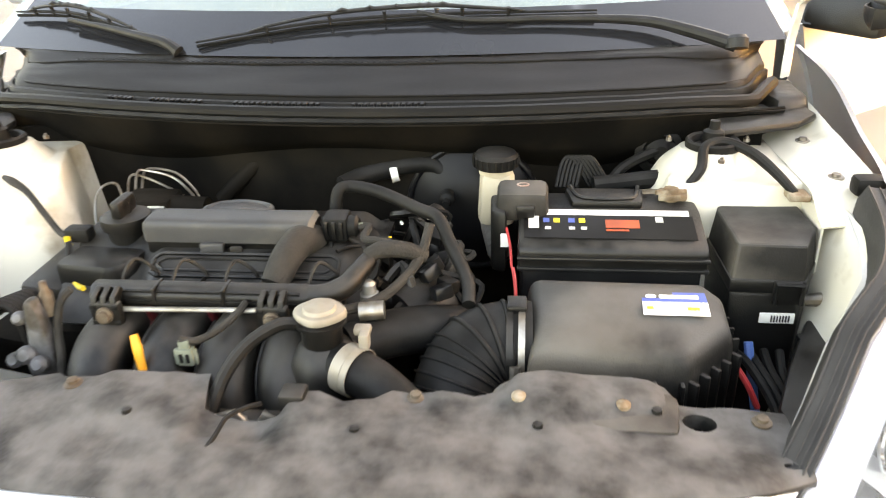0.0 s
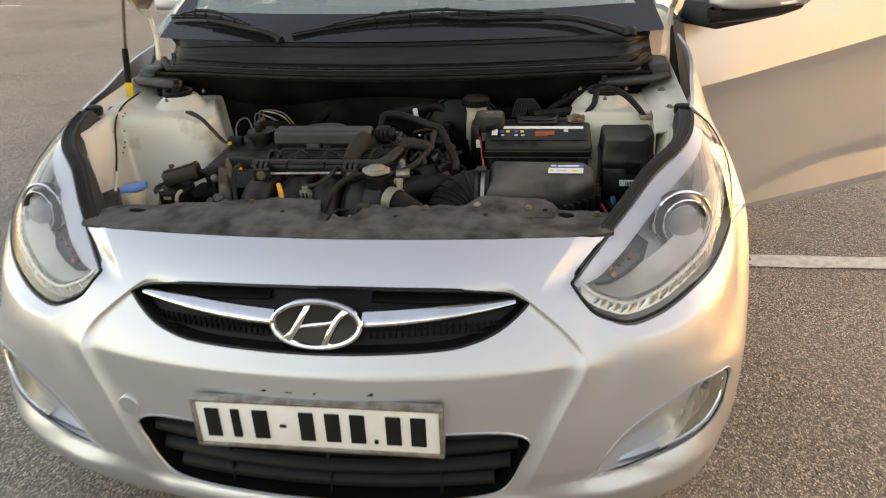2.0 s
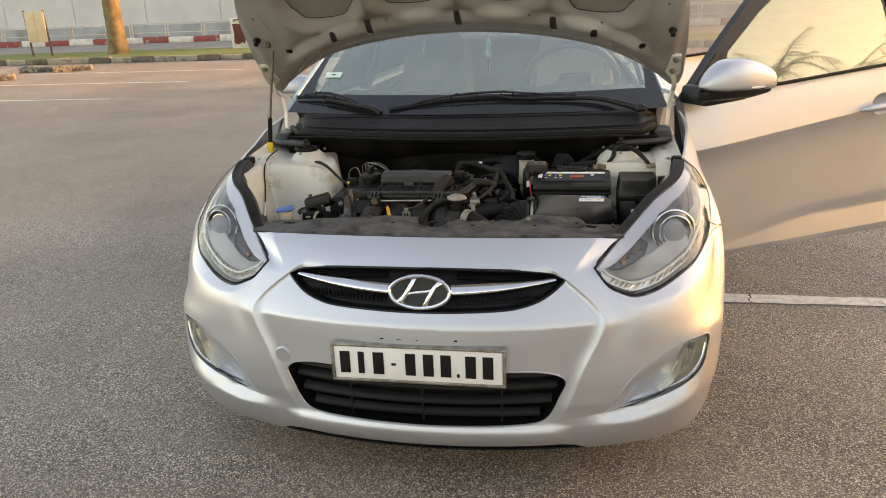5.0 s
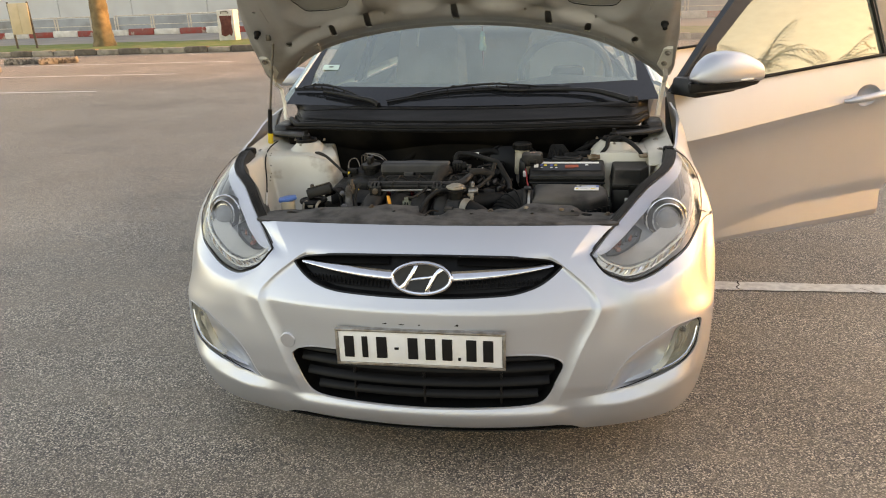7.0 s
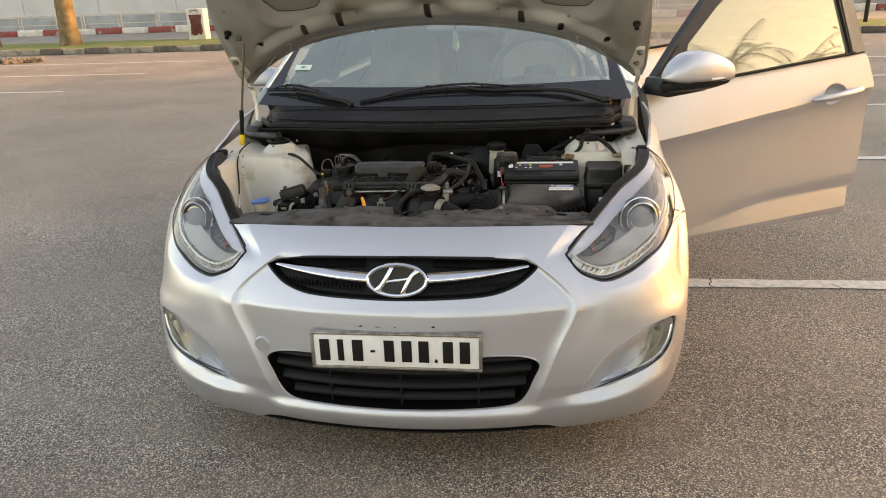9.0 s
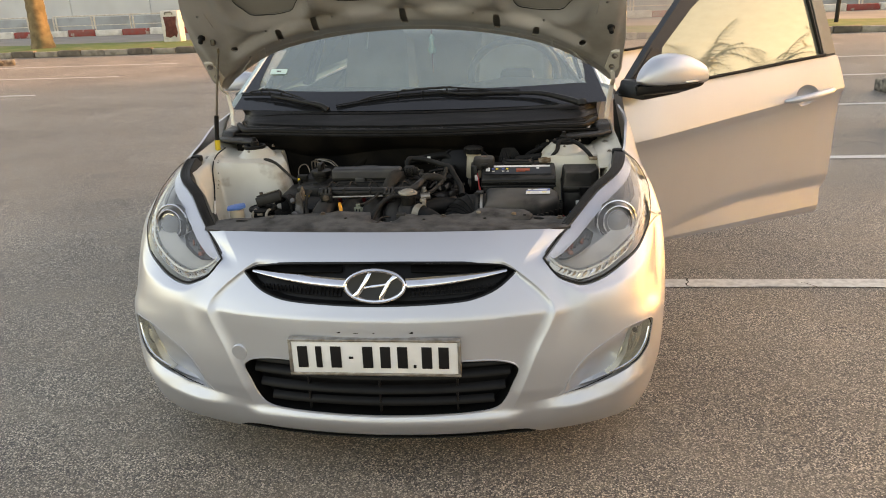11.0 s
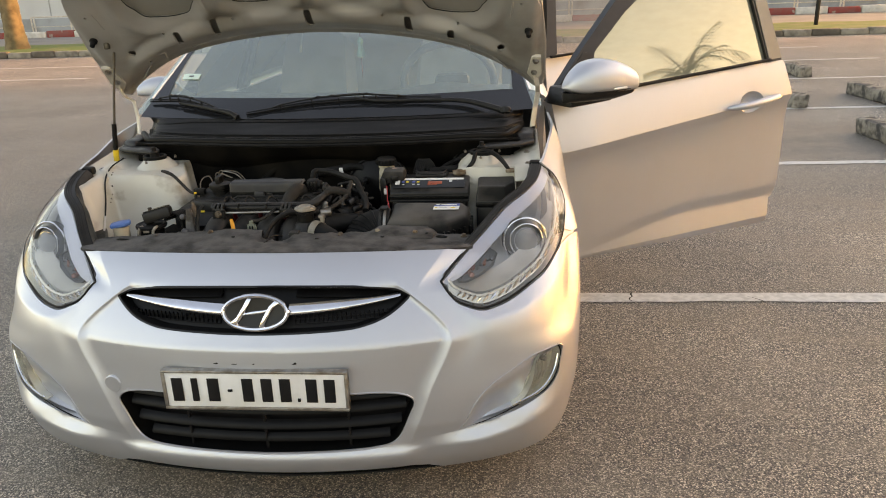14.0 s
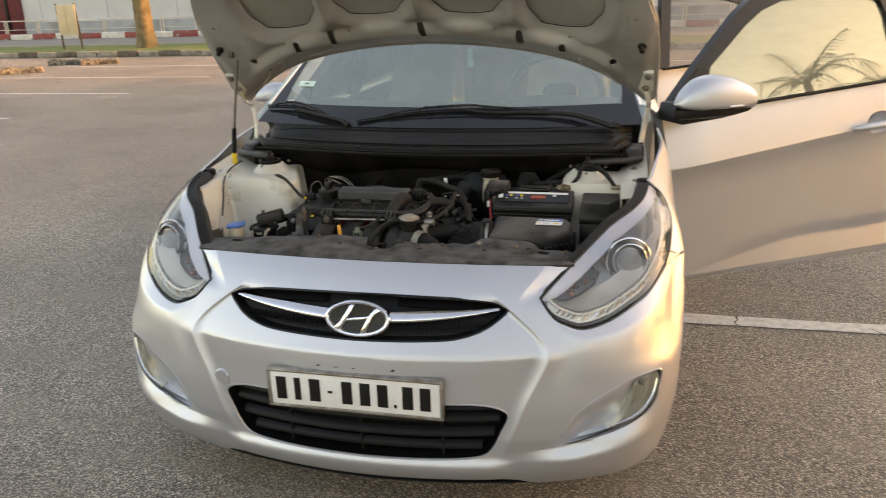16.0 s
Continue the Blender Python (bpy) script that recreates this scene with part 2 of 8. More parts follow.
def asphalt():
    m = bpy.data.materials.new("asphalt")
    m.use_nodes = True
    n, l = m.node_tree.nodes, m.node_tree.links
    b = n["Principled BSDF"]
    b.inputs["Roughness"].default_value = 0.68
    co = n.new("ShaderNodeTexCoord")
    v = n.new("ShaderNodeTexVoronoi")
    v.inputs["Scale"].default_value = 205
    v.inputs["Randomness"].default_value = 1.0
    l.new(co.outputs["Object"], v.inputs["Vector"])
    stone = n.new("ShaderNodeValToRGB")
    e = stone.color_ramp.elements
    e[0].position, e[0].color = 0.0, (0.080, 0.068, 0.055, 1)
    e[1].position, e[1].color = 1.0, (0.64, 0.535, 0.43, 1)
    k = stone.color_ramp.elements.new(0.6)
    k.color = (0.238, 0.201, 0.163, 1)
    sep = n.new("ShaderNodeSeparateColor")
    l.new(v.outputs["Color"], sep.inputs[0])
    l.new(sep.outputs[0], stone.inputs[0])
    tar = n.new("ShaderNodeMapRange")
    tar.inputs[1].default_value, tar.inputs[2].default_value = 0.38, 0.78
    l.new(v.outputs["Distance"], tar.inputs[0])
    mx = n.new("ShaderNodeMix")
    mx.data_type = "RGBA"
    l.new(tar.outputs[0], mx.inputs[0])
    l.new(stone.outputs[0], mx.inputs[6])
    mx.inputs[7].default_value = (0.035, 0.033, 0.031, 1)
    big = n.new("ShaderNodeTexNoise")
    big.inputs["Scale"].default_value, big.inputs["Detail"].default_value = 0.7, 6
    l.new(co.outputs["Object"], big.inputs["Vector"])
    mr = n.new("ShaderNodeMapRange")
    mr.inputs[1].default_value, mr.inputs[2].default_value, mr.inputs[3].default_value, mr.inputs[4].default_value = 0.3, 0.7, 0.86, 1.54
    l.new(big.outputs["Fac"], mr.inputs[0])
    mul = n.new("ShaderNodeMix")
    mul.data_type, mul.blend_type = "RGBA", "MULTIPLY"
    mul.inputs[0].default_value = 1
    l.new(mx.outputs[2], mul.inputs[6])
    l.new(mr.outputs[0], mul.inputs[7])
    # brown dust in patches about a hand or two wide, and paler scuffed streaks
    patch, pm, stretch = n.new("ShaderNodeTexNoise"), n.new("ShaderNodeMapRange"), n.new("ShaderNodeMapping")
    stretch.inputs["Scale"].default_value, stretch.inputs["Rotation"].default_value = (0.7, 2.2, 1), (0, 0, 0.5)
    patch.inputs["Scale"].default_value, patch.inputs["Detail"].default_value, patch.inputs["Roughness"].default_value = 1.6, 9, 0.65
    l.new(co.outputs["Object"], stretch.inputs[0])
    l.new(stretch.outputs[0], patch.inputs["Vector"])
    pm.inputs[1].default_value, pm.inputs[2].default_value, pm.inputs[4].default_value = 0.42, 0.66, 0.55
    l.new(patch.outputs["Fac"], pm.inputs[0])
    soil = n.new("ShaderNodeMix")
    soil.data_type = "RGBA"
    l.new(pm.outputs[0], soil.inputs[0])
    l.new(mul.outputs[2], soil.inputs[6])
    soil.inputs[7].default_value = (0.225, 0.183, 0.140, 1)
    l.new(soil.outputs[2], b.inputs["Base Color"])
    bp = n.new("ShaderNodeBump")
    bp.inputs["Strength"].default_value, bp.inputs["Distance"].default_value = 0.65, 0.004
    bp.invert = True
    l.new(v.outputs["Distance"], bp.inputs["Height"])
    l.new(bp.outputs["Normal"], b.inputs["Normal"])
    return m


ASPHALT = asphalt()
WHITE_LINE = material("worn_line_paint", (0.62, 0.60, 0.55), 0.8, 0, second=(0.46, 0.44, 0.40), scale=30, bump=0.3, bscale=120, grime=(0.12, 0.11, 0.10), gscale=14, gspread=(0.68, 0.76))
CONCRETE = material("weathered_concrete", (0.27, 0.235, 0.19), 0.9, 0, second=(0.12, 0.102, 0.083), scale=16, bump=0.8, bscale=45, grime=(0.055, 0.05, 0.045), gscale=8, gspread=(0.46, 0.64))
GRASS = material("grass", (0.07, 0.13, 0.02), 0.9, 0, second=(0.13, 0.16, 0.04), scale=3, grime=(0.20, 0.17, 0.08), gscale=1.3)
ROADM = material("road_surface", (0.20, 0.19, 0.175), 0.9, 0, second=(0.25, 0.235, 0.215), scale=0.8, bump=0.2, bscale=50)
RED_PAINT = material("red_kerb_paint", (0.34, 0.055, 0.045), 0.8, 0, second=(0.26, 0.09, 0.075), scale=3, grime=(0.36, 0.28, 0.24), gscale=4, gspread=(0.6, 0.66))
WHITE_PAINT = material("white_kerb_paint", (0.66, 0.62, 0.56), 0.8, 0, second=(0.52, 0.48, 0.43), scale=5)
WALLM = material("pale_wall_cladding", (0.55, 0.56, 0.55), 0.7, 0, second=(0.49, 0.49, 0.48), scale=0.6)
BARK = material("palm_trunk", (0.23, 0.16, 0.085), 0.9, 0, second=(0.14, 0.095, 0.05), scale=5, bump=0.6, bscale=14, grime=(0.09, 0.08, 0.04), gscale=2)

# ---- the car park ----
bm = bmesh.new()
s_ = 900
bm.faces.new([bm.verts.new(p) for p in ((-s_, -s_, 0), (s_, -s_, 0), (s_, s_, 0), (-s_, s_, 0))])
ground = tagged(part("ground", bm, ASPHALT, smooth=False), "coarse grey asphalt of a car park with pale aggregate", "ground", kind="structure")

STALL = 2.7
lines = []
for k in range(6):
    lines.append((0.55, 7.2, 1.6 + STALL * k))
for k in range(-1, 6):
    lines.append((-13.0, -7.4, 1.6 + STALL * k))
for x0, x1, y in lines:
    def strip(u, v, x0=x0, x1=x1, y=y):
        x = x0 + (x1 - x0) * u
        return (x, y + (v - 0.5) * 0.1 + 0.012 * noise.noise((x * 5, y, v * 3)), 0.004)
    ob = part("parking_line", grid(strip, 90, 1), WHITE_LINE, smooth=False)
    tagged(ob, "worn white painted parking line on the asphalt", "parking line", "parking lines", "structure")


# cracks across the paint of the nearest line, and a dry twig and grit on the ground
CRACK = material("dark_crack", (0.030, 0.026, 0.022), 0.9, 0, second=(0.018, 0.016, 0.014), scale=40)
near_line = [o for o in bpy.data.objects if o.name.startswith("parking_line")][0]
for pts in ([(1.226, 1.655), (1.219, 1.628), (1.222, 1.604), (1.207, 1.584), (1.204, 1.566), (1.212, 1.551)], [(1.742, 1.602), (1.762, 1.588), (1.776, 1.574), (1.790, 1.556), (1.797, 1.545)], [(2.64, 1.652), (2.655, 1.61), (2.648, 1.58), (2.662, 1.548)]):
    bm = bmesh.new()
    for k in range(len(pts) - 1):
        (a, b), (c, d) = pts[k], pts[k + 1]
        w0, w1 = (0.0042 if q % 2 else 0.0026 for q in (k, k + 1))
        bm.faces.new([bm.verts.new(p) for p in ((a - w0, b, 0.0062), (c - w1, d, 0.0062), (c + w1, d, 0.0062), (a + w0, b, 0.0062))])
    part("crack", bm, CRACK, near_line, "dark crack across the paint", smooth=False)


def wheel_stop(seed, half=0.85):
    rnd = random.Random(seed)
    bm = box((-half, -0.09, 0), (half, 0.09, 0.15), 0.025, 2)
    bmesh.ops.subdivide_edges(bm, edges=[e for e in bm.edges if e.calc_length() > 0.5], cuts=16)
    for v in bm.verts:
        v.co += Vector((noise.noise(v.co * 6 + Vector((seed, 0, 0))), noise.noise(v.co * 6 + Vector((0, seed, 0))), noise.noise(v.co * 5))) * 0.030
        v.co.z = max(v.co.z, 0)
    return bm


STOPS = [(3.98, 4.68, 91), (3.92, 7.82, 90), (4.98, 7.25, 92), (5.03, 10.68, 90), (-13.37, 15.73, 17), (-12.41, 15.75, 34), (-12.80, 13.45, 40)]
for i, (x, y, a) in enumerate(STOPS):
    ob = part("wheel_stop", wheel_stop(i + 1, 0.85 if i < 4 else 0.46), CONCRETE, None, m=pose(x, y, 0, 0, 0, a))
    tagged(ob, "chipped dirty concrete wheel stop lying on the asphalt", "wheel stop", "wheel stops")

# kerb of the planted strip, the road behind it, the far kerb
KY = 18.5
kerb = thing("kerb", "weathered grey concrete kerb along a grass strip", "kerb", (0, KY, 0), kind="structure")
KERB_PALE = material("old_pale_kerb", (0.33, 0.285, 0.225), 0.9, 0, second=(0.22, 0.185, 0.145), scale=5, bump=0.5, bscale=50, grime=(0.08, 0.065, 0.05), gscale=4)
KERB_DARK = material("old_dark_kerb", (0.13, 0.105, 0.08), 0.9, 0, second=(0.09, 0.072, 0.055), scale=5, bump=0.5, bscale=50, grime=(0.22, 0.18, 0.14), gscale=4)
for i in range(112):
    x = -38.6 + i * 0.69
    part("kerb_stone", box((x + 0.01, -0.1 + 0.012 * math.sin(i * 7), 0), (x + 0.68, 0.1, 0.16 + 0.014 * math.sin(i * 3.7)), 0.02, 2), KERB_DARK if (i + i // 5) % 2 else KERB_PALE, kerb)


def turf(u, v):
    x, y = -38 + 76 * u, KY + 0.1 + 4.2 * v
    return (x, y, 0.13 + 0.03 * noise.noise((x * 1.5, y * 1.5, 0)) - (0.12 if v in (0, 1) else 0))


tagged(part("grass_strip", grid(turf, 150, 12), GRASS), "thin green grass strip behind the kerb", "grass", kind="structure")
tagged(part("road", box((-60, KY + 4.3, -0.02), (60, KY + 12.2, 0.008)), ROADM, smooth=False), "pale grey road behind the grass strip", "road", kind="structure")
far = thing("far_kerb", "kerb painted in red and white blocks across the road", "kerb", (0, KY + 12.3, 0), kind="structure")
for i in range(80):
    x = -16.92 + (i - 30) * 1.27
    part("kerb_stone", box((x + 0.01, -0.12 + 0.02 * math.sin(i * 5), 0), (x + 1.26, 0.12, 0.27 + 0.02 * math.sin(i * 2.3)), 0.035, 2), WHITE_PAINT if i % 2 else RED_PAINT, far)
tagged(part("pavement", box((-60, KY + 12.42, 0), (60, KY + 15.3, 0.14)), ROADM, smooth=False), "pale pavement in front of the building", "pavement", kind="structure")
RAILWHITE = material("old_white_rail", (0.62, 0.56, 0.48), 0.6, 0, second=(0.50, 0.42, 0.34), scale=6)
PLINTH = material("blue_grey_plinth", (0.36, 0.38, 0.385), 0.8, 0, second=(0.29, 0.30, 0.30), scale=1.2, grime=(0.22, 0.20, 0.17), gscale=0.8)
MAROON = material("dark_red_gate", (0.14, 0.018, 0.02), 0.6, 0, second=(0.10, 0.014, 0.016), scale=3)
rail = thing("railing", "low white painted steel railing before the building", "railing", (0, KY + 13.1, 0.14), kind="structure")
for x_end, way, count in ((-21.84, -1.88, 15), (-20.595, 1.84, 33)):
    for i in range(count):
        x = x_end + way * i
        for dx in (0, 0.13):
            part("post", tube([(x + dx, 0, 0), (x + dx, 0, 0.72)], 0.035, 8), RAILWHITE, rail)
        if i < count - 1:
            part("rail", tube([(x + 0.065, 0, 0.72), (x + 0.065 + way, 0, 0.72)], 0.030, 8), RAILWHITE, rail)
            part("lower_rail", tube([(x + 0.065, 0, 0.30), (x + 0.065 + way, 0, 0.30)], 0.018, 8), RAILWHITE, rail)
house = thing("building", "long low building with pale blue grey panelled wall", "building", (0, KY + 15.4, 0))
for i in range(21):
    x = -65 + 4 * i
    part("wall_panel", box((x + 0.01, 0, 0), (x + 3.99, 0.3, 7.5), 0.02, 1), WALLM, house)
part("plinth", box((-65, -0.06, 0), (19, 0.0, 0.75)), PLINTH, house)
part("gate", box((-34.6, -0.10, 0), (-30.1, -0.02, 4.2), 0.03), MAROON, house, "dark red rolled gate")
for k in range(4):
    part("gate_bar", box((-34.4 + 1.1 * k, -0.16, 0.3), (-34.2 + 1.1 * k, -0.10, 4.0), 0.02), PLASTIC, house)

# palm trunk, notice board, painted box, thin pole
LEAF = material("palm_leaf", (0.06, 0.10, 0.03), 0.6, 0, second=(0.10, 0.13, 0.04), scale=4)


def bark(u, v, tall):
    a, z = 2 * math.pi * u, tall * v
    r = (0.262 + 0.10 * math.exp(-z / 0.35)) * (1 - 0.02 * z) + 0.007 * math.sin(z * 22) + 0.015 * noise.noise((math.cos(a) * 2, math.sin(a) * 2, z * 2))
    return (r * math.cos(a), r * math.sin(a), z)


def palm(x, y, z, tall, turn, label):
    root = thing("palm_tree", label, "tree", (x, y, z), "palm trees")
    part("trunk", grid(lambda u, v: bark(u, v, tall), 32, 160, closed_u=True), BARK, root)
    for i in range(14):
        a, droop = turn + 2 * math.pi * i / 14 + 0.2 * math.sin(i), 0.5 + 0.5 * (i % 3)
        bm = bmesh.new()
        spine = [Vector((math.cos(a) * r, math.sin(a) * r, tall + 0.9 * r - droop * 0.32 * r * r)) for r in (0.19 * q for q in range(16))]
        tube(spine, [0.04, 0.01], 6, 1, bm)
        side = Vector((-math.sin(a), math.cos(a), 0))
        for j in range(2, 16):
            for sg in (-1, 1):
                p = spine[j]
                q = p + sg * side * 0.75 * math.sin(0.4 + 0.17 * j) + Vector((0, 0, -0.25)) + (spine[j] - spine[j - 1])
                w = (spine[j] - spine[j - 1]) * 0.17
                bm.faces.new([bm.verts.new(t) for t in (p - w, p + w, q)])
        part("frond", bm, LEAF, root)


palm(-14.17, 20.6, 0.12, 7.0, 0.0, "palm tree with a ringed brown trunk on the grass strip")

BOARD = material("cream_board", (0.66, 0.50, 0.32), 0.7, 0, second=(0.58, 0.44, 0.28), scale=3)
DARKWOOD = material("dark_post_wood", (0.07, 0.05, 0.035), 0.8, 0, second=(0.11, 0.08, 0.055), scale=9)
RUSTRED = material("rust_red", (0.11, 0.025, 0.02), 0.8, 0, second=(0.17, 0.05, 0.035), scale=8)
board = thing("notice_board", "cream two panel sign board on dark wooden posts", "sign", (-16.80, 20.45, 0.1))
for x in (-0.36, 0.34):
    part("post", tube([(x, 0, -0.02), (x - 0.09, 0.05, 1.46)], 0.032, 8), DARKWOOD, board)
for x in (-0.235, 0.115):
    part("panel", box((x - 0.170, -0.03, 0.47), (x + 0.172, 0.03, 1.42), 0.01), BOARD, board)
hut = thing("utility_box", "rusty white steel utility box on the grass", "box", (-10.55, 22.0, 0.1))
part("body", box((-0.29, -0.2, 0), (0.29, 0.2, 0.98), 0.03), WHITE_PAINT, hut)
part("door", prism([(-0.19, 0.20), (-0.05, 0.15), (0.10, 0.22), (0.16, 0.16), (0.22, 0.30), (0.19, 0.58), (0.23, 0.80), (-0.20, 0.80), (-0.16, 0.50)], -0.215, -0.20, "y", 0.004), RUSTRED, hut, "peeling dark red door")
part("handle", tube([(-0.12, -0.22, 0.86), (-0.10, -0.24, 0.93), (0.10, -0.24, 0.93), (0.12, -0.22, 0.86)], 0.02, 8, 4), STEEL, hut)
pole = thing("sign_pole", "thin dark steel pole standing on the grass", "pole", (9.35, 20.9, 0.1))
part("post", tube([(0, 0, 0), (0, 0, 3.2)], 0.06, 8), PLASTIC, pole)

# ---- the car: shape of the front and the sides ----
# plan line at bumper height: a shallow bow that turns round into the flanks
tau = np.linspace(0, 1, 400)
rr_ = 1 - (1 - tau) ** 3
plan_x = 0.85 * rr_
plan_y = 0.19 * rr_ ** 2 + 0.22 * (1 - np.sqrt(np.maximum(0, 1 - rr_ ** 16)))
plan_s = np.concatenate(([0], np.cumsum(np.hypot(np.diff(plan_x), np.diff(plan_y)))))
S_SIDE, Y_SIDE = plan_s[-1], plan_y[-1]
nose_mid = spline((0.10, 0.15, 0.185, 0.212, 0.235, 0.27, 0.30, 0.36, 0.45, 0.525, 0.545, 0.60, 0.66, 0.70, 0.73, 0.76, 0.80, 0.86, 0.95), (0.062, 0.034, 0.010, 0.001, 0.012, 0.006, 0.0, 0.0, 0.006, 0.012, 0.023, 0.058, 0.10, 0.135, 0.17, 0.21, 0.27, 0.35, 0.45))
nose = spline((0.10, 0.15, 0.185, 0.212, 0.235, 0.27, 0.30, 0.36, 0.45, 0.53, 0.60, 0.66, 0.70, 0.73, 0.76, 0.80, 0.86, 0.95), (0.062, 0.034, 0.019, 0.013, 0.010, 0.006, 0.0, 0.0, 0.008, 0.028, 0.060, 0.10, 0.135, 0.17, 0.21, 0.27, 0.35, 0.45))
flank = spline((0.10, 0.16, 0.22, 0.35, 0.55, 0.68, 0.76, 0.82, 0.855, 0.95), (0.80, 0.82, 0.835, 0.852, 0.858, 0.855, 0.836, 0.803, 0.77, 0.70))
crease_x = spline((0.20, 0.27, 0.33, 0.42, 0.505, 0.53, 0.552, 0.58, 0.61, 0.635, 0.655, 0.72), (0.38, 0.40, 0.42, 0.452, 0.490, 0.497, 0.490, 0.466, 0.430, 0.396, 0.366, 0.25))


def smoothstep(a, b, x):
    t = min(max((x - a) / (b - a), 0), 1)
    return t * t * (3 - 2 * t)


def plan(s):
    a = abs(s)
    if a >= S_SIDE:
        return math.copysign(0.85, s), Y_SIDE + a - S_SIDE
    return math.copysign(float(np.interp(a, plan_s, plan_x)), s), float(np.interp(a, plan_s, plan_y))


pocket_low = spline((0.525, 0.621, 0.701, 0.769, 0.815, 0.826), (0.268, 0.288, 0.312, 0.341, 0.386, 0.450))
pocket_high = spline((0.525, 0.541, 0.56, 0.598, 0.663, 0.739, 0.811, 0.826), (0.270, 0.294, 0.338, 0.386, 0.427, 0.460, 0.466, 0.455))
ledge_low = spline((0.30, 0.388, 0.472, 0.56, 0.643, 0.708, 0.769, 0.822, 0.857, 0.90), (0.215, 0.223, 0.229, 0.238, 0.253, 0.271, 0.291, 0.324, 0.362, 0.43))
ledge_high = spline((0.30, 0.40, 0.525, 0.621, 0.701, 0.769, 0.815, 0.90), (0.24, 0.250, 0.266, 0.286, 0.312, 0.341, 0.386, 0.50))


scoop = spline((0.45, 0.475, 0.52, 0.57, 0.62, 0.68, 0.76, 0.86), (0.0, 0.001, 0.012, 0.021, 0.023, 0.020, 0.012, 0.004))
lamp_foot = spline((0.47, 0.507, 0.545, 0.588, 0.653, 0.718, 0.775, 0.828, 0.876, 0.92), (0.65, 0.62, 0.602, 0.592, 0.604, 0.629, 0.651, 0.683, 0.707, 0.743))


foot_band = spline((0.45, 0.53, 0.586, 0.671, 0.768, 0.83, 0.95), (0.012, 0.014, 0.021, 0.034, 0.046, 0.05, 0.05))
lip_in = spline((0.60, 0.636, 0.666, 0.704, 0.728, 0.76), (0.40, 0.405, 0.424, 0.461, 0.487, 0.51))
lip_out = spline((0.60, 0.636, 0.667, 0.695, 0.724, 0.76), (0.45, 0.452, 0.468, 0.509, 0.564, 0.62))


def recess(s, z):
    """How far the skin lies inside its plain bow: within the creased middle and in the hollow below the lamp's outer end; the ledge under the fog lamps stands out."""
    a = abs(s)
    if a >= S_SIDE:
        return 0.0
    x = abs(plan(s)[0])
    t = crease_x(z) - x
    out = 0.0
    if t > 0:
        wide = 0.027 + 0.014 * smoothstep(0.56, 0.48, z)
        out = (0.0120 + 0.003 * smoothstep(0.57, 0.50, z)) * (1 - (1 - min(1.0, t / wide)) ** 2) * math.exp(-t / 0.13) * smoothstep(0.668, 0.645, z) * smoothstep(0.22, 0.31, z)
    # facet between the bonnet's lip and the lamp's inner edge
    f = (a - lip_in(z)) / (lip_out(z) - lip_in(z))
    if f > 0 and z > 0.62:
        out += 0.018 * min(f, 1.0) * smoothstep(0.640, 0.680, z) * (1 - smoothstep(1.0, 2.4, f))
    lo, hi = ledge_low(a), ledge_high(a)
    out += scoop(z) * smoothstep(0.56, 0.86, a) * (1 - smoothstep(0.90, 0.985, a))
    d = lamp_foot(a) - z
    w = foot_band(a)
    rise = min(1.0, d / w) if d < w else 1 - smoothstep(0.0, 0.13, d - w)
    out -= 0.014 * max(0.0, rise) * smoothstep(0.50, 0.60, a) * (1 - smoothstep(0.70, 0.98, a))
    fade = 0.028 * smoothstep(0.40, 0.60, a) * (1 - smoothstep(0.70, 0.87, a))
    if 0.13 < z < hi:
        up, down = (hi - z) / (hi - lo), (z - 0.13) / (lo - 0.13)
        out -= fade * (0.5 * (up + down) - math.sqrt(0.25 * (up - down) ** 2 + 0.006))
    return out


def skin(s, z, off=0.0):
    """The point of the car's front and flank skin at the way s along the plan line and the height z."""
    x, y = plan(s)
    x1, y1 = plan(s + 0.002)
    x0, y0 = plan(s - 0.002)
    n = Vector((y1 - y0, -(x1 - x0), 0)).normalized()
    e = off - recess(s, z)
    k = smoothstep(-0.015, 0.06, abs(x) - crease_x(z))
    lean = nose(z) * k + nose_mid(z) * (1 - k)
    return Vector((x * flank(z) / 0.85 + n.x * e, y + lean + n.y * e, z))


def inward(s, z):
    x1, y1 = plan(s + 0.002)
    x0, y0 = plan(s - 0.002)
    return -Vector((y1 - y0, -(x1 - x0), 0)).normalized()


def side_s(y, z):
    """The way along the plan line at which the flank reaches y."""
    d = y - nose(z)
    return S_SIDE + d - Y_SIDE if d >= Y_SIDE else float(np.interp(d, plan_y, plan_s))


def wpart(name, bm, mat, parent, label="", **k):
    """A part whose mesh is given in world places."""
    ob = part(name, bm, mat, parent, label, **k)
    if parent.type == "EMPTY":
        ob.matrix_parent_inverse = Matrix.Translation(-parent.location)
    return ob


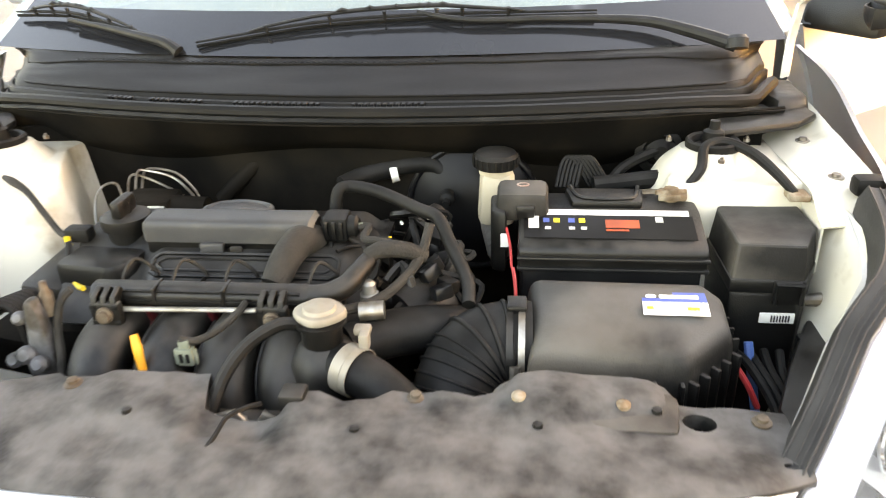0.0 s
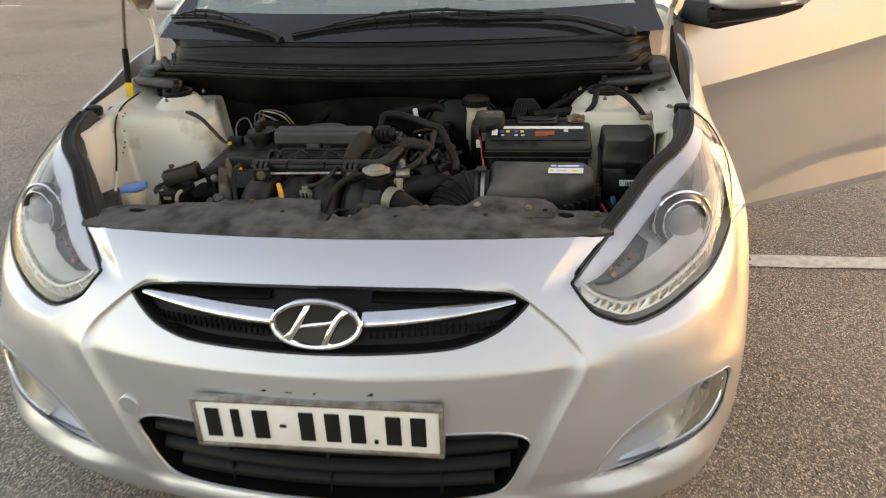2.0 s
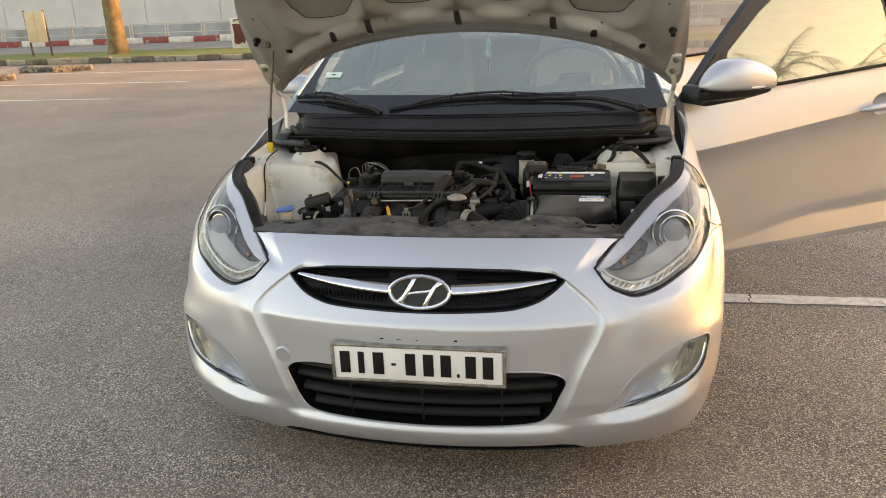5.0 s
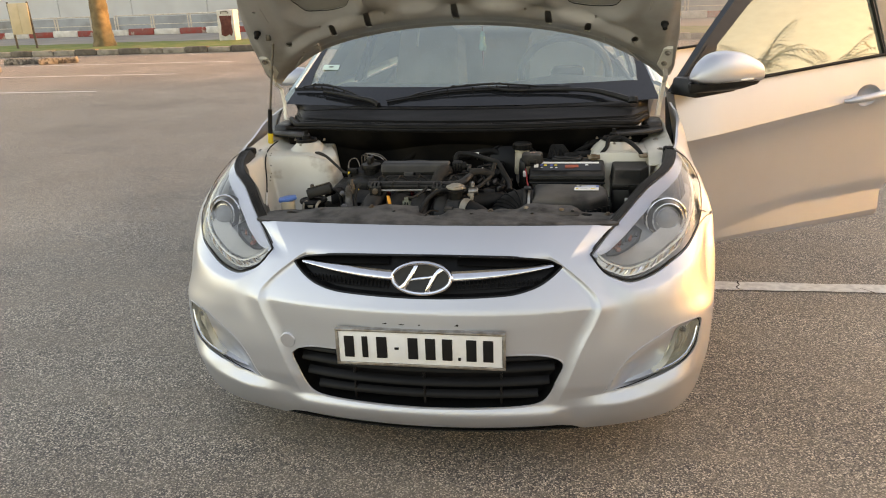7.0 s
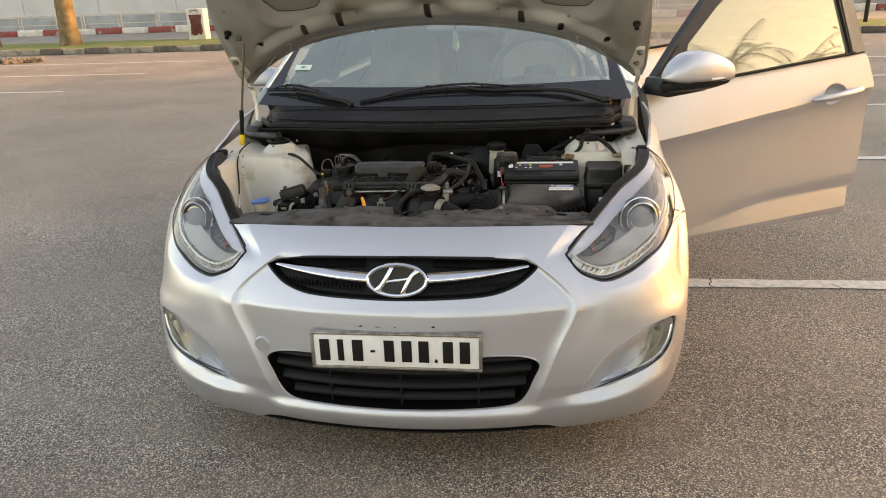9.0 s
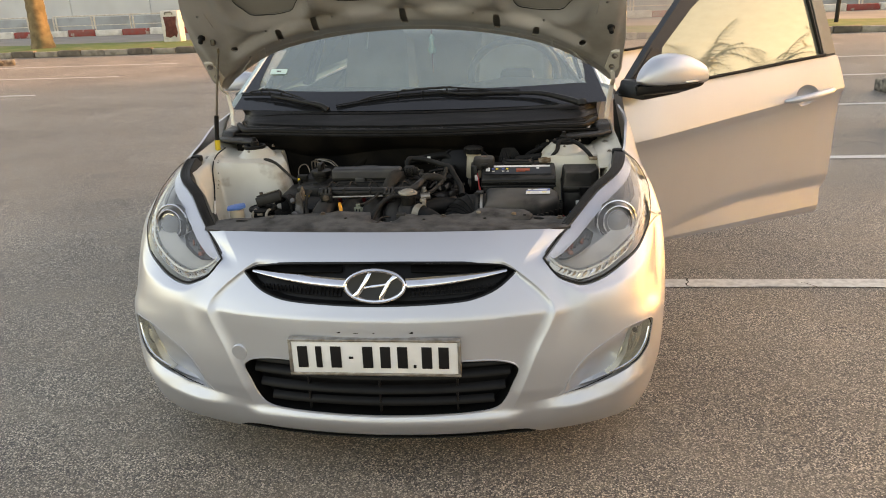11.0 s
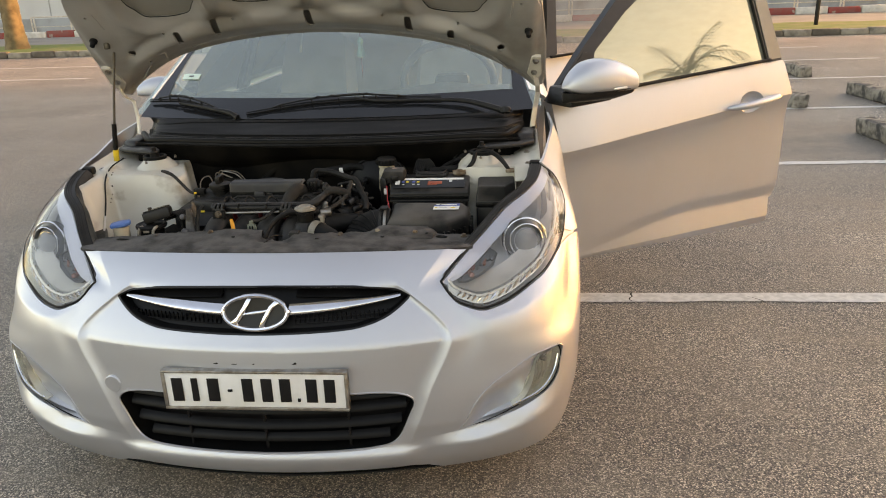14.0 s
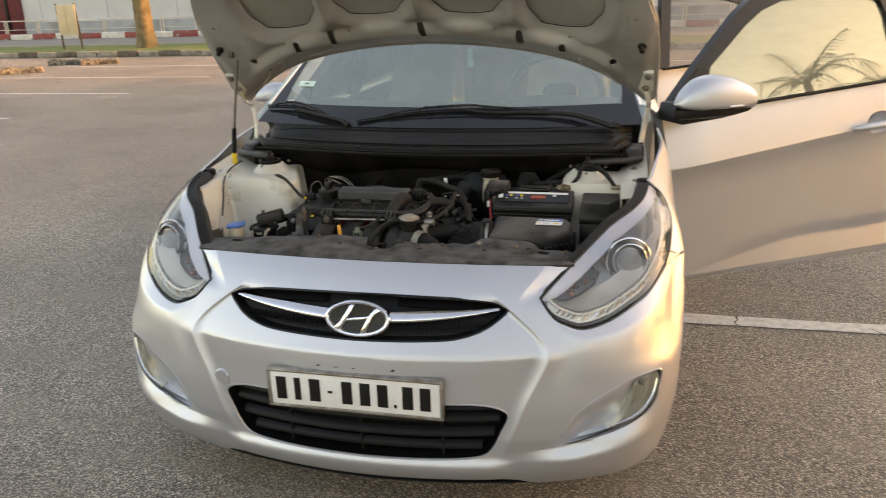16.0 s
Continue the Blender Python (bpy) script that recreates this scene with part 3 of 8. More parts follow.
def pane(name, tint, gloss=0.02, ior=1.5, film=0.0, haze=(0.6, 0.6, 0.56), mirror_tint=(1, 1, 1)):
    """Thin glass: lets light through with a tint and mirrors more at a slant; film is the share of dust and pale haze
    on it.
    """
    m = bpy.data.materials.new(name)
    m.use_nodes = True
    n, l = m.node_tree.nodes, m.node_tree.links
    n.remove(n["Principled BSDF"])
    t, g, f, x = n.new("ShaderNodeBsdfTransparent"), n.new("ShaderNodeBsdfGlossy"), n.new("ShaderNodeFresnel"), n.new("ShaderNodeMixShader")
    t.inputs[0].default_value = (*tint, 1)
    g.inputs["Roughness"].default_value = gloss
    g.inputs["Color"].default_value = (*mirror_tint, 1)
    f.inputs[0].default_value = ior
    l.new(f.outputs[0], x.inputs[0])
    if film:
        d, y, q, r = n.new("ShaderNodeBsdfDiffuse"), n.new("ShaderNodeMixShader"), n.new("ShaderNodeTexNoise"), n.new("ShaderNodeMapRange")
        d.inputs[0].default_value = (*haze, 1)
        q.inputs["Scale"].default_value, q.inputs["Detail"].default_value = 9.0, 6.0
        r.inputs[1].default_value, r.inputs[2].default_value, r.inputs[3].default_value, r.inputs[4].default_value = 0.3, 0.7, film * 0.92, film * 1.08
        l.new(q.outputs["Fac"], r.inputs[0])
        l.new(r.outputs[0], y.inputs[0])
        l.new(t.outputs[0], y.inputs[1])
        l.new(d.outputs[0], y.inputs[2])
        l.new(y.outputs[0], x.inputs[1])
    else:
        l.new(t.outputs[0], x.inputs[1])
    l.new(g.outputs[0], x.inputs[2])
    l.new(x.outputs[0], n["Material Output"].inputs[0])
    return m


LENS = pane("headlamp_lens", (0.97, 0.97, 0.96), 0.02, 1.55, 0.05)
SCREEN = pane("windscreen_glass", (0.76, 0.92, 0.89), 0.01, 1.8, 0.27, (0.46, 0.62, 0.60))
# the sky's yellow-cream reflection is put into the mirror tint and the haze
SIDEGLASS = pane("side_window_glass", (0.13, 0.125, 0.105), 0.015, 3.3, 0.42, (0.46, 0.46, 0.35), (0.68, 0.64, 0.47))
REARGLASS = pane("rear_window_glass", (0.46, 0.41, 0.37), 0.03, 1.55)
BAYPAINT = material("bay_paint", (0.60, 0.57, 0.50), 0.42, 0.1, second=(0.53, 0.495, 0.42), scale=5, bump=0.03, bscale=300, grime=(0.24, 0.17, 0.10), gscale=11, gspread=(0.60, 0.80))
INNERPAINT = material("bonnet_inner_paint", (0.42, 0.405, 0.375), 0.36, 0.35, second=(0.37, 0.355, 0.33), scale=6, grime=(0.25, 0.22, 0.18), gscale=4)
SKININ = material("bonnet_skin_inside", (0.27, 0.258, 0.235), 0.7, 0, second=(0.235, 0.224, 0.205), scale=9)
FRIT = material("black_glass_border", (0.012, 0.013, 0.015), 0.12, 0, second=(0.016, 0.017, 0.019), scale=6)
BEIGE = material("beige_leather", (0.56, 0.53, 0.47), 0.55, 0, second=(0.48, 0.455, 0.40), scale=7, bump=0.1, bscale=200)
DASH = material("dark_dashboard", (0.075, 0.08, 0.08), 0.6, 0, second=(0.095, 0.10, 0.10), scale=12, bump=0.2, bscale=500)
PLATEW = material("number_plate_white", (0.74, 0.73, 0.70), 0.5, 0, second=(0.66, 0.645, 0.61), scale=12, grime=(0.45, 0.40, 0.33), gscale=14, gspread=(0.6, 0.85))
SILVERTRIM = material("satin_bezel", (0.70, 0.73, 0.80), 0.42, 0.0, second=(0.66, 0.69, 0.76), scale=5)
LAMPGREY = material("lamp_housing_grey", (0.67, 0.66, 0.63), 0.3, 0.4, second=(0.46, 0.46, 0.45), scale=9)
LAMPIN = material("lamp_interior_grey", (0.55, 0.56, 0.55), 0.28, 0.5, second=(0.48, 0.49, 0.48), scale=7)
LAMPDARK = material("lamp_shade_grey", (0.10, 0.10, 0.098), 0.3, 0.4, second=(0.12, 0.12, 0.117), scale=9)
AMBER = material("amber_reflector", (0.34, 0.11, 0.085), 0.25, 0.3, second=(0.42, 0.20, 0.15), scale=40)
# amber reflections along the lamp's light strip, put into the cells' colour
GLINTCELL = material("warm_glint", (0.66, 0.48, 0.34), 0.25, 0.5, second=(0.52, 0.36, 0.24), scale=60)
WHITEPLASTIC = material("white_light_guide", (0.90, 0.88, 0.82), 0.15, 0, second=(0.80, 0.78, 0.72), scale=30)
PROJ = material("projector_glass", (0.23, 0.232, 0.232), 0.08, 0, second=(0.20, 0.205, 0.21), scale=12)
FOGM = material("fog_reflector_satin", (0.72, 0.68, 0.59), 0.22, 0.6, second=(0.58, 0.56, 0.50), scale=22)
STICKER = material("pale_green_sticker", (0.55, 0.72, 0.62), 0.5, 0, second=(0.50, 0.68, 0.58), scale=30)
YELLOW = material("yellow_sleeve", (0.75, 0.50, 0.03), 0.5, 0, second=(0.65, 0.42, 0.04), scale=30)
ORANGE = material("orange_handle", (0.80, 0.30, 0.03), 0.45, 0, second=(0.70, 0.26, 0.03), scale=30)
BLUE = material("blue_cap", (0.03, 0.12, 0.34), 0.45, 0, second=(0.04, 0.15, 0.38), scale=30)

GRILLBLACK = material("grille_black", (0.004, 0.004, 0.0042), 0.45, 0, second=(0.006, 0.006, 0.006), scale=20, spec=0.2)

# ---- the car ----
car = thing("car", "silver saloon car with its bonnet raised and driver's door open", "car", (0, 2.1, 0))

HEAD = [(0.474, 0.658), (0.507, 0.62), (0.545, 0.602), (0.588, 0.592), (0.653, 0.604), (0.718, 0.629), (0.775, 0.651), (0.828, 0.683), (0.876, 0.707), (0.92, 0.743), (0.955, 0.787),
        (0.962, 0.83), (0.925, 0.856), (0.72, 0.808), (0.617, 0.758), (0.537, 0.708)]
low_edge = [tuple(p) for p in catmull([(*p, 0) for p in HEAD[:13]], 3)]
in_edge = [tuple(p) for p in catmull([(*p, 0) for p in (HEAD[12:] + HEAD[:1])], 3)]
head_loop = [p[:2] for p in low_edge[:-1] + in_edge[:-1]]
GAP = 0.006
ARCH_Y, ARCH_Z, ARCH_R = 0.83, 0.30, 0.335


def arch(a):
    y, z = ARCH_Y - ARCH_R * math.cos(a), ARCH_Z + ARCH_R * math.sin(a)
    return side_s(y, z), z


# bumper skin: right half of its outline, then the mirrored half
half = [(0, 0.152), (0.3, 0.154), (0.40, 0.156), (0.45, 0.150), (0.495, 0.130), (0.6, 0.13), (0.8, 0.15), (0.9, 0.17), (side_s(0.485, 0.2), 0.2)]
half += [arch(radians(a)) for a in (5, 20, 35, 45)]
half += [(side_s(0.52, 0.685), 0.69), (side_s(0.43, 0.70), 0.698)]
half += [(p[0] + 0.002, p[1] - GAP) for p in reversed(low_edge) if p[0] < 0.868 and p[1] < 0.71]
half += [(p[0] - 0.008, p[1]) for p in reversed(in_edge) if 0.662 < p[1] < 0.712]
half += [(0.565, 0.7215), (0.42, 0.7275), (0.25, 0.7315), (0.1, 0.7335)]
bumper_line = half + [(-a, b) for a, b in reversed(half[1:])]
g_top = [(0.0, 0.665), (0.095, 0.6645), (0.25, 0.660), (0.345, 0.651), (0.38, 0.640), (0.392, 0.628)]
g_low = [(0.34, 0.593), (0.28, 0.574), (0.217, 0.567), (0.09, 0.563), (0.0, 0.562)]
gh = [tuple(p)[:2] for p in catmull([(*p, 0) for p in g_top + g_low], 4)]
grille_loop = gh + [(-a, b) for a, b in reversed(gh[1:-1])]
l_pts = [(0.0, 0.405), (0.236, 0.404), (0.316, 0.402), (0.365, 0.394), (0.395, 0.38), (0.407, 0.36), (0.392, 0.32), (0.372, 0.27), (0.345, 0.243), (0.29, 0.233), (0.17, 0.229), (0.0, 0.227)]
lh = [tuple(p)[:2] for p in catmull([(*p, 0) for p in l_pts], 4)]
lower_loop = lh + [(-a, b) for a, b in reversed(lh[1:-1])]


k_s = [0.525 + 0.301 * (k / 24) for k in range(25)]
pocket_loop = [(a, pocket_low(a) - 0.001) for a in k_s] + [(a, pocket_high(a)) for a in reversed(k_s)]


def widen(loop, d):
    cx, cy = np.mean(loop, 0)
    return [(a + math.copysign(d, a - cx), b + math.copysign(d, b - cy)) for a, b in loop]


on_plan = lambda x: float(np.interp(x, plan_x, plan_s))
folds = []
for sg in (-1, 1):
    for d in (-0.006, 0.0, 0.006):
        folds.append([(sg * (0.40 + 0.46 * k / 60), ledge_low(0.40 + 0.46 * k / 60) + d) for k in range(61)])
    folds.append([(sg * (0.40 + 0.11 * k / 12), ledge_high(0.40 + 0.11 * k / 12)) for k in range(13)])
    for d in (-0.003, 0.0, 0.004, 0.012, 0.024):
        folds.append([(sg * on_plan(crease_x(z) - d), z) for z in (0.24 + 0.42 * k / 40 for k in range(41))])
    for d in (-0.006, 0.0, 0.006):
        folds.append([(sg * a, lamp_foot(a) - foot_band(a) - d) for a in (0.51 + 0.36 * k / 36 for k in range(37))])
    for d in (-0.004, 0.004):
        folds.append([(sg * (lip_in(z) + d), z) for z in (0.645 + 0.085 * k / 14 for k in range(15))])
folds += [[(-0.46, z), (0.46, z)] for z in (0.525, 0.545)]
bumper = wpart("bumper", sheet(bumper_line, [grille_loop, lower_loop, pocket_loop, [(-a, b) for a, b in reversed(pocket_loop)]], skin, 0.0095, 0.035, inward, lines=folds), PAINT, car, angle=80)


# bumper under-lip, tow eye cover, scuffs above the plate
def under(u, v):
    s = (u - 0.5) * 1.1
    p = skin(s, 0.13)
    return (p.x, p.y + 0.012 + 0.10 * v, 0.128 - 0.03 * v * (1 - (2 * u - 1) ** 4))


wpart("under_lip", grid(under, 50, 3, 0.004), RUBBER, car, "black rubber lip under the bumper")
c0 = skin(-0.414, 0.408)
wpart("tow_eye_cover", lathe([(0.0, 0.0), (0.022, 0.0), (0.024, -0.002), (0.024, -0.012)], 28, Matrix.Translation(c0 + Vector((0, -0.006, 0))) @ Euler((radians(92), 0, radians(-8))).to_matrix().to_4x4()), PAINT, bumper)
for x, w, tip in ((-0.10, 0.014, 0.002), (-0.05, 0.018, -0.001), (0.0, 0.007, 0.001), (0.105, 0.014, 0.004)):
    p = skin(x, 0.494)
    wpart("scuff_mark", prism([(x - w / 2, 0.4925), (x + w * 0.3, 0.4915), (x + w / 2, 0.4940), (x + w * 0.2, 0.4945 + tip), (x - w * 0.2, 0.4942)], p.y - 0.0012, p.y + 0.002, "y", 0.0005), PLASTIC, bumper)

# upper grille: dark well, mesh, chrome blades, badge
def well(depth):
    return lambda s, z: skin(s, z, -depth)


def wall(loop, depth):
    cz = sum(b for _, b in loop) / len(loop)
    near = [(a * 0.995, cz + (b - cz) * 0.975) for a, b in loop]
    return grid(lambda u, v: skin(*near[round(u * len(near)) % len(near)], -0.004 - (depth - 0.003) * v), len(near), 2)


grille = wpart("grille", sheet(widen(grille_loop, 0.015), [], well(0.034), 0.02), GRILLBLACK, car, "black grille with two chrome blades")
wpart("inner_wall", wall(grille_loop, 0.034), GRILLBLACK, grille)
wpart("surround", tube([skin(a, b, -0.004) for a, b in grille_loop] + [skin(*grille_loop[0], -0.004)], 0.0045, 6, 1), BLACK, grille, "thin black edging")
for sg in (-1, 1):
    def blade(u, v, sg=sg):
        s = 0.085 + 0.285 * u
        mid = 0.612 + 0.010 * u + 0.012 * u * u
        h = 0.024 * (1 - 0.55 * u ** 2.2) + 0.002
        z = mid + (v - 0.5) * h
        bulge = 0.010 * (1 - (2 * v - 1) ** 2)
        return skin(sg * s, z, -0.012 + bulge)
    wpart("chrome_blade", grid(blade, 30, 8, 0.006), CHROME, grille, "chrome blade")

    def shelf(u, v, sg=sg):
        s = 0.10 + 0.24 * u
        return skin(sg * s, 0.640 + 0.012 * v - 0.01 * u, -0.03 + 0.014 * (1 - v))
    wpart("upper_vane", grid(shelf, 20, 3, 0.004), GRILLBLACK, grille)
    for k in range(22):
        s = sg * (0.10 + 0.012 * k)
        zt, zb = 0.597 + 0.0003 * k, 0.570 + 0.0007 * k
        wpart("mesh_bar", box((-0.0012, -0.003, zb), (0.0012, 0.003, zt)), GRILLBLACK, grille, m=Matrix.Translation((*skin(s, 0.59, -0.026).xy, 0)), smooth=False)
    for z in (0.578, 0.588):
        wpart("mesh_bar", tube([skin(sg * (0.10 + 0.26 * k / 12), z + 0.008 * k / 12, -0.024) for k in range(13)], 0.0016, 5, 1), GRILLBLACK, grille)

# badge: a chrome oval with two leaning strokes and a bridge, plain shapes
tilt = Matrix.Translation((0.004, 0.060, 0.614)) @ Euler((radians(72), 0, 0)).to_matrix().to_4x4()
badge = wpart("badge", lathe([(0.001, 0.0), (0.78, 0.004), (0.80, 0.0), (0.80, -0.010)], 48, tilt @ Matrix.Diagonal((0.10, 0.053, 1, 1))), BLACK, grille, "dark oval badge in a chrome ring")
oval = [tilt @ Vector((0.083 * math.cos(a), 0.043 * math.sin(a), 0.003)) for a in (2 * math.pi * k / 48 for k in range(49))]
wpart("ring", tube(oval, 0.0062, 8, 1), CHROME, badge, "chrome ring")
for o in ([(-0.80, -0.64), (-0.58, -0.79), (-0.40, -0.30), (-0.26, 0.20), (-0.09, 0.86), (-0.25, 0.84), (-0.42, 0.25), (-0.58, -0.25)],
          [(0.10, -0.90), (0.27, -0.88), (0.43, -0.22), (0.58, 0.28), (0.80, 0.60), (0.62, 0.74), (0.42, 0.32), (0.27, -0.20)]):
    wpart("stroke", prism([(0.083 * a, 0.043 * b) for a, b in o], 0.001, 0.009, "z", 0.0028), CHROME, badge, "chrome stroke").matrix_basis = tilt
wpart("bridge", prism([(0.083 * a, 0.043 * b) for a, b in ((-0.50, -0.30), (-0.30, -0.16), (0.06, -0.10), (0.34, 0.00), (0.48, 0.26), (0.26, 0.16), (-0.10, 0.08), (-0.40, -0.04))], 0.001, 0.008, "z", 0.0028), CHROME, badge, "chrome bridge").matrix_basis = tilt

# lower grille: well, slats, uprights
lower = wpart("lower_grille", sheet(widen(lower_loop, 0.015), [], well(0.06), 0.025), GRILLBLACK, car, "black slatted lower air intake")
wpart("inner_wall", wall(lower_loop, 0.06), GRILLBLACK, lower)
for z, w in ((0.386, 0.385), (0.350, 0.385), (0.305, 0.372), (0.262, 0.340)):
    wpart("slat", grid(lambda u, v, z=z, w=w: skin(-w + 2 * w * u, z + 0.012 - 0.022 * v, -0.020 - 0.016 * (1 - v) ** 2), 24, 4, 0.004), GRILLBLACK, lower)
for x in (-0.21, 0.002, 0.225):
    p = skin(x, 0.31, -0.034)
    wpart("upright", box((x - 0.003, p.y - 0.004, 0.232), (x + 0.003, p.y + 0.006, 0.398), 0.001), PLASTIC, lower, smooth=False)
wpart("edging", tube([skin(a, b, -0.002) for a, b in lower_loop] + [skin(*lower_loop[0], -0.002)], 0.0035, 6, 1), PAINT, lower)

wpart("splash_shield", grid(lambda u, v: skin(-0.475 + 0.95 * u, 0.175 - (0.050 - 0.035 * abs(2 * u - 1) ** 6) * v, -0.010 - 0.012 * v), 30, 4, 0.004), PLASTIC, car, "black plastic shield under the bumper")

# number plate in its frame: characters as plain dark bars
plate = wpart("number_plate", box((-0.234, -0.003, 0.376), (0.234, 0.003, 0.476), 0.002), PLATEW, car, "white number plate in a grey metal frame")
for lo, hi in (((-0.2425, -0.007, 0.474), (0.2425, 0.014, 0.481)), ((-0.2425, -0.007, 0.369), (0.2425, 0.014, 0.377)), ((-0.2425, -0.007, 0.377), (-0.234, 0.014, 0.474)), ((0.234, -0.007, 0.377), (0.2425, 0.014, 0.474))):
    wpart("frame", box(lo, hi, 0.002), STEEL, plate, "grey metal plate frame")
wpart("holder", box((-0.2, 0.002, 0.385), (0.2, 0.03, 0.47), 0.004), RUBBER, plate)
xs = [-0.203, -0.157, -0.108, -0.065, -0.018, 0.032, 0.080, 0.114, 0.148, 0.195]
ws = [0.036, 0.022, 0.038, 0.016, 0.036, 0.036, 0.036, 0.010, 0.036, 0.036]
for i, (x, w) in enumerate(zip(xs, ws)):
    lo, hi = (0.421, 0.428) if i == 3 else (0.394, 0.404) if i == 7 else (0.393, 0.459)
    bm = box((x - w * 0.40, -0.0055, lo), (x + w * 0.40, -0.003, hi), 0.001)
    wpart("character_bar", bm, BLACK, plate, "plain dark bar")



# headlamps, fog lamps, fenders, wheels on both sides
def lamp(sg):
    def at(off):
        return lambda s, z: skin(sg * s, z, off)

    def way(s, z):
        return inward(sg * s, z)
    root = wpart("headlamp", sheet(head_loop, [], lambda a, z: skin(sg * a, z, -0.050) - Vector((0, 0, 0.035 * smoothstep(0.62, 0.74, z))), 0.03, -0.010, way), LAMPIN, car, "clear headlamp with a round projector and light strip")
    wpart("lens", sheet(head_loop, [], at(0.001), 0.02), LENS, root, "clear lens").visible_shadow = False
    wpart("gasket", tube([at(0.0)(*p) for p in head_loop] + [at(0.0)(*head_loop[0])], [0.0032 if a < 0.72 and b < 0.66 else 0.0017 for a, b in head_loop + head_loop[:1]], 8, 1), RUBBER, root, "black rubber rim")
    # satin strip along the upper inner edge
    n = len(in_edge)

    def strip(u, v):
        k = u * (n - 1)
        i = min(int(k), n - 2)
        a, b = in_edge[i], in_edge[i + 1]
        s, z = a[0] + (b[0] - a[0]) * (k - i), a[1] + (b[1] - a[1]) * (k - i)
        w = 0.040 * (1 - 0.35 * u) * (1 - 0.45 * smoothstep(0.85, 1.0, u))
        return skin(sg * (s + 0.005 + w * v * 0.9), z - 0.003 - w * 0.55 * v, -0.003 - 0.010 * v)
    wpart("bezel", grid(strip, 30, 3, 0.003), SILVERTRIM, root, "satin silver upper bezel")
    # light strip that follows the lower and outer rim
    strip_pts = [(a - 0.012 * smoothstep(0.7, 0.9, a), b + 0.005) for a, b, *_ in low_edge[2:-4]]
    up = [(a - 0.012 * smoothstep(0.7, 0.9, a), b + 0.020) for a, b in strip_pts]
    nn = len(up) - 1
    wpart("strip_band", grid(lambda u, v: at(-0.014)(*[p + (q - p) * v for p, q in zip(strip_pts[round(u * nn)], up[round(u * nn)])]), nn, 2, 0.002), FOGM, root, "pale light strip band")
    wpart("light_strip", tube([at(-0.011)(a, b) for a, b in up], 0.0036, 8, 1), WHITEPLASTIC, root, "white light guide")
    for k in range(2, nn - 1):
        a, b = [(p + q) / 2 for p, q in zip(strip_pts[k], up[k])]
        q = at(-0.013)(a, b)
        nx = [(p + r) / 2 for p, r in zip(strip_pts[k + 1], up[k + 1])]
        wpart("strip_cell", tube([at(-0.012)(a, b - 0.005), at(-0.008)((a + nx[0]) / 2, (b + nx[1]) / 2 + 0.004), at(-0.014)(nx[0] - 0.002, nx[1] + 0.014)], [0.0018, 0.0038, 0.0018], 5, 2, smooth=False), GLINTCELL if k % 2 else CHROME, root)
    # projector in its shroud
    c = at(-0.030)(0.733, 0.715)
    m = Matrix.Translation(c) @ Euler((radians(80), 0, sg * radians(14))).to_matrix().to_4x4()
    wpart("projector_shroud", lathe([(0.062, -0.026), (0.052, -0.012), (0.046, 0.004), (0.0445, 0.006), (0.0435, 0.0), (0.040, -0.03)], 40, m, cap=False), LAMPDARK, root, "grey projector shroud")
    wpart("projector_halo", tube([m @ Vector((0.060 * math.cos(a), 0.060 * math.sin(a), -0.006)) for a in (2 * math.pi * q / 40 for q in range(41))], 0.0036, 8, 1), CHROME, root, "bright outer projector ring")
    wpart("projector_ring", tube([m @ Vector((0.0455 * math.cos(a), 0.0455 * math.sin(a), 0.007)) for a in (2 * math.pi * q / 40 for q in range(41))], 0.0022, 8, 1), CHROME, root, "chrome projector ring")
    ball = wpart("projector_lens", lathe([(0.0, 0.014), (0.015, 0.012), (0.028, 0.006), (0.038, -0.001), (0.0435, -0.005)], 32, m), PROJ, root, "grey glass projector lens")
    wpart("lens_ring", tube([m @ Vector((0.033 * math.cos(a), 0.033 * math.sin(a), 0.003)) for a in (2 * math.pi * q / 32 for q in range(33))], 0.0011, 6, 1), CHROME, ball)
    # dark reflector pocket of the indicator towards the middle of the car
    tri = [(0.514, 0.660), (0.524, 0.648), (0.549, 0.647), (0.585, 0.659), (0.620, 0.677), (0.634, 0.702), (0.616, 0.713), (0.572, 0.692)]
    bowl = wpart("indicator_bowl", sheet(tri, [], at(-0.030), 0.012, -0.014, way), LAMPDARK, root, "dark grey indicator pocket")
    for k in range(9):
        p, q = tri[0], tri[5]
        f = 0.10 + 0.09 * k
        c = at(-0.027)(p[0] + (q[0] - p[0]) * f + 0.006, p[1] + (q[1] - p[1]) * f - 0.006 + 0.004 * (k % 2))
        h = 0.006 + 0.006 * math.sin(math.pi * (k + 1) / 10)
        wpart("reflector_facet", tube([c + Vector((-0.003 * sg, 0.004, -h)), c + Vector((0, -0.003, 0)), c + Vector((0.004 * sg, 0.006, h))], [0.002, 0.0055, 0.002], 5, 2, smooth=False), AMBER if k in (1, 2, 3, 6) else LAMPDARK, bowl)
    m2 = Matrix.Translation(at(-0.022)(0.560, 0.661)) @ Euler((radians(78), 0, sg * radians(12))).to_matrix().to_4x4()
    wpart("bulb", lathe([(0.0, 0.010), (0.006, 0.008), (0.008, 0.0), (0.006, -0.010)], 14, m2), AMBER, bowl, "amber bulb")
    # grey web that joins the bowl, the projector and the light strip

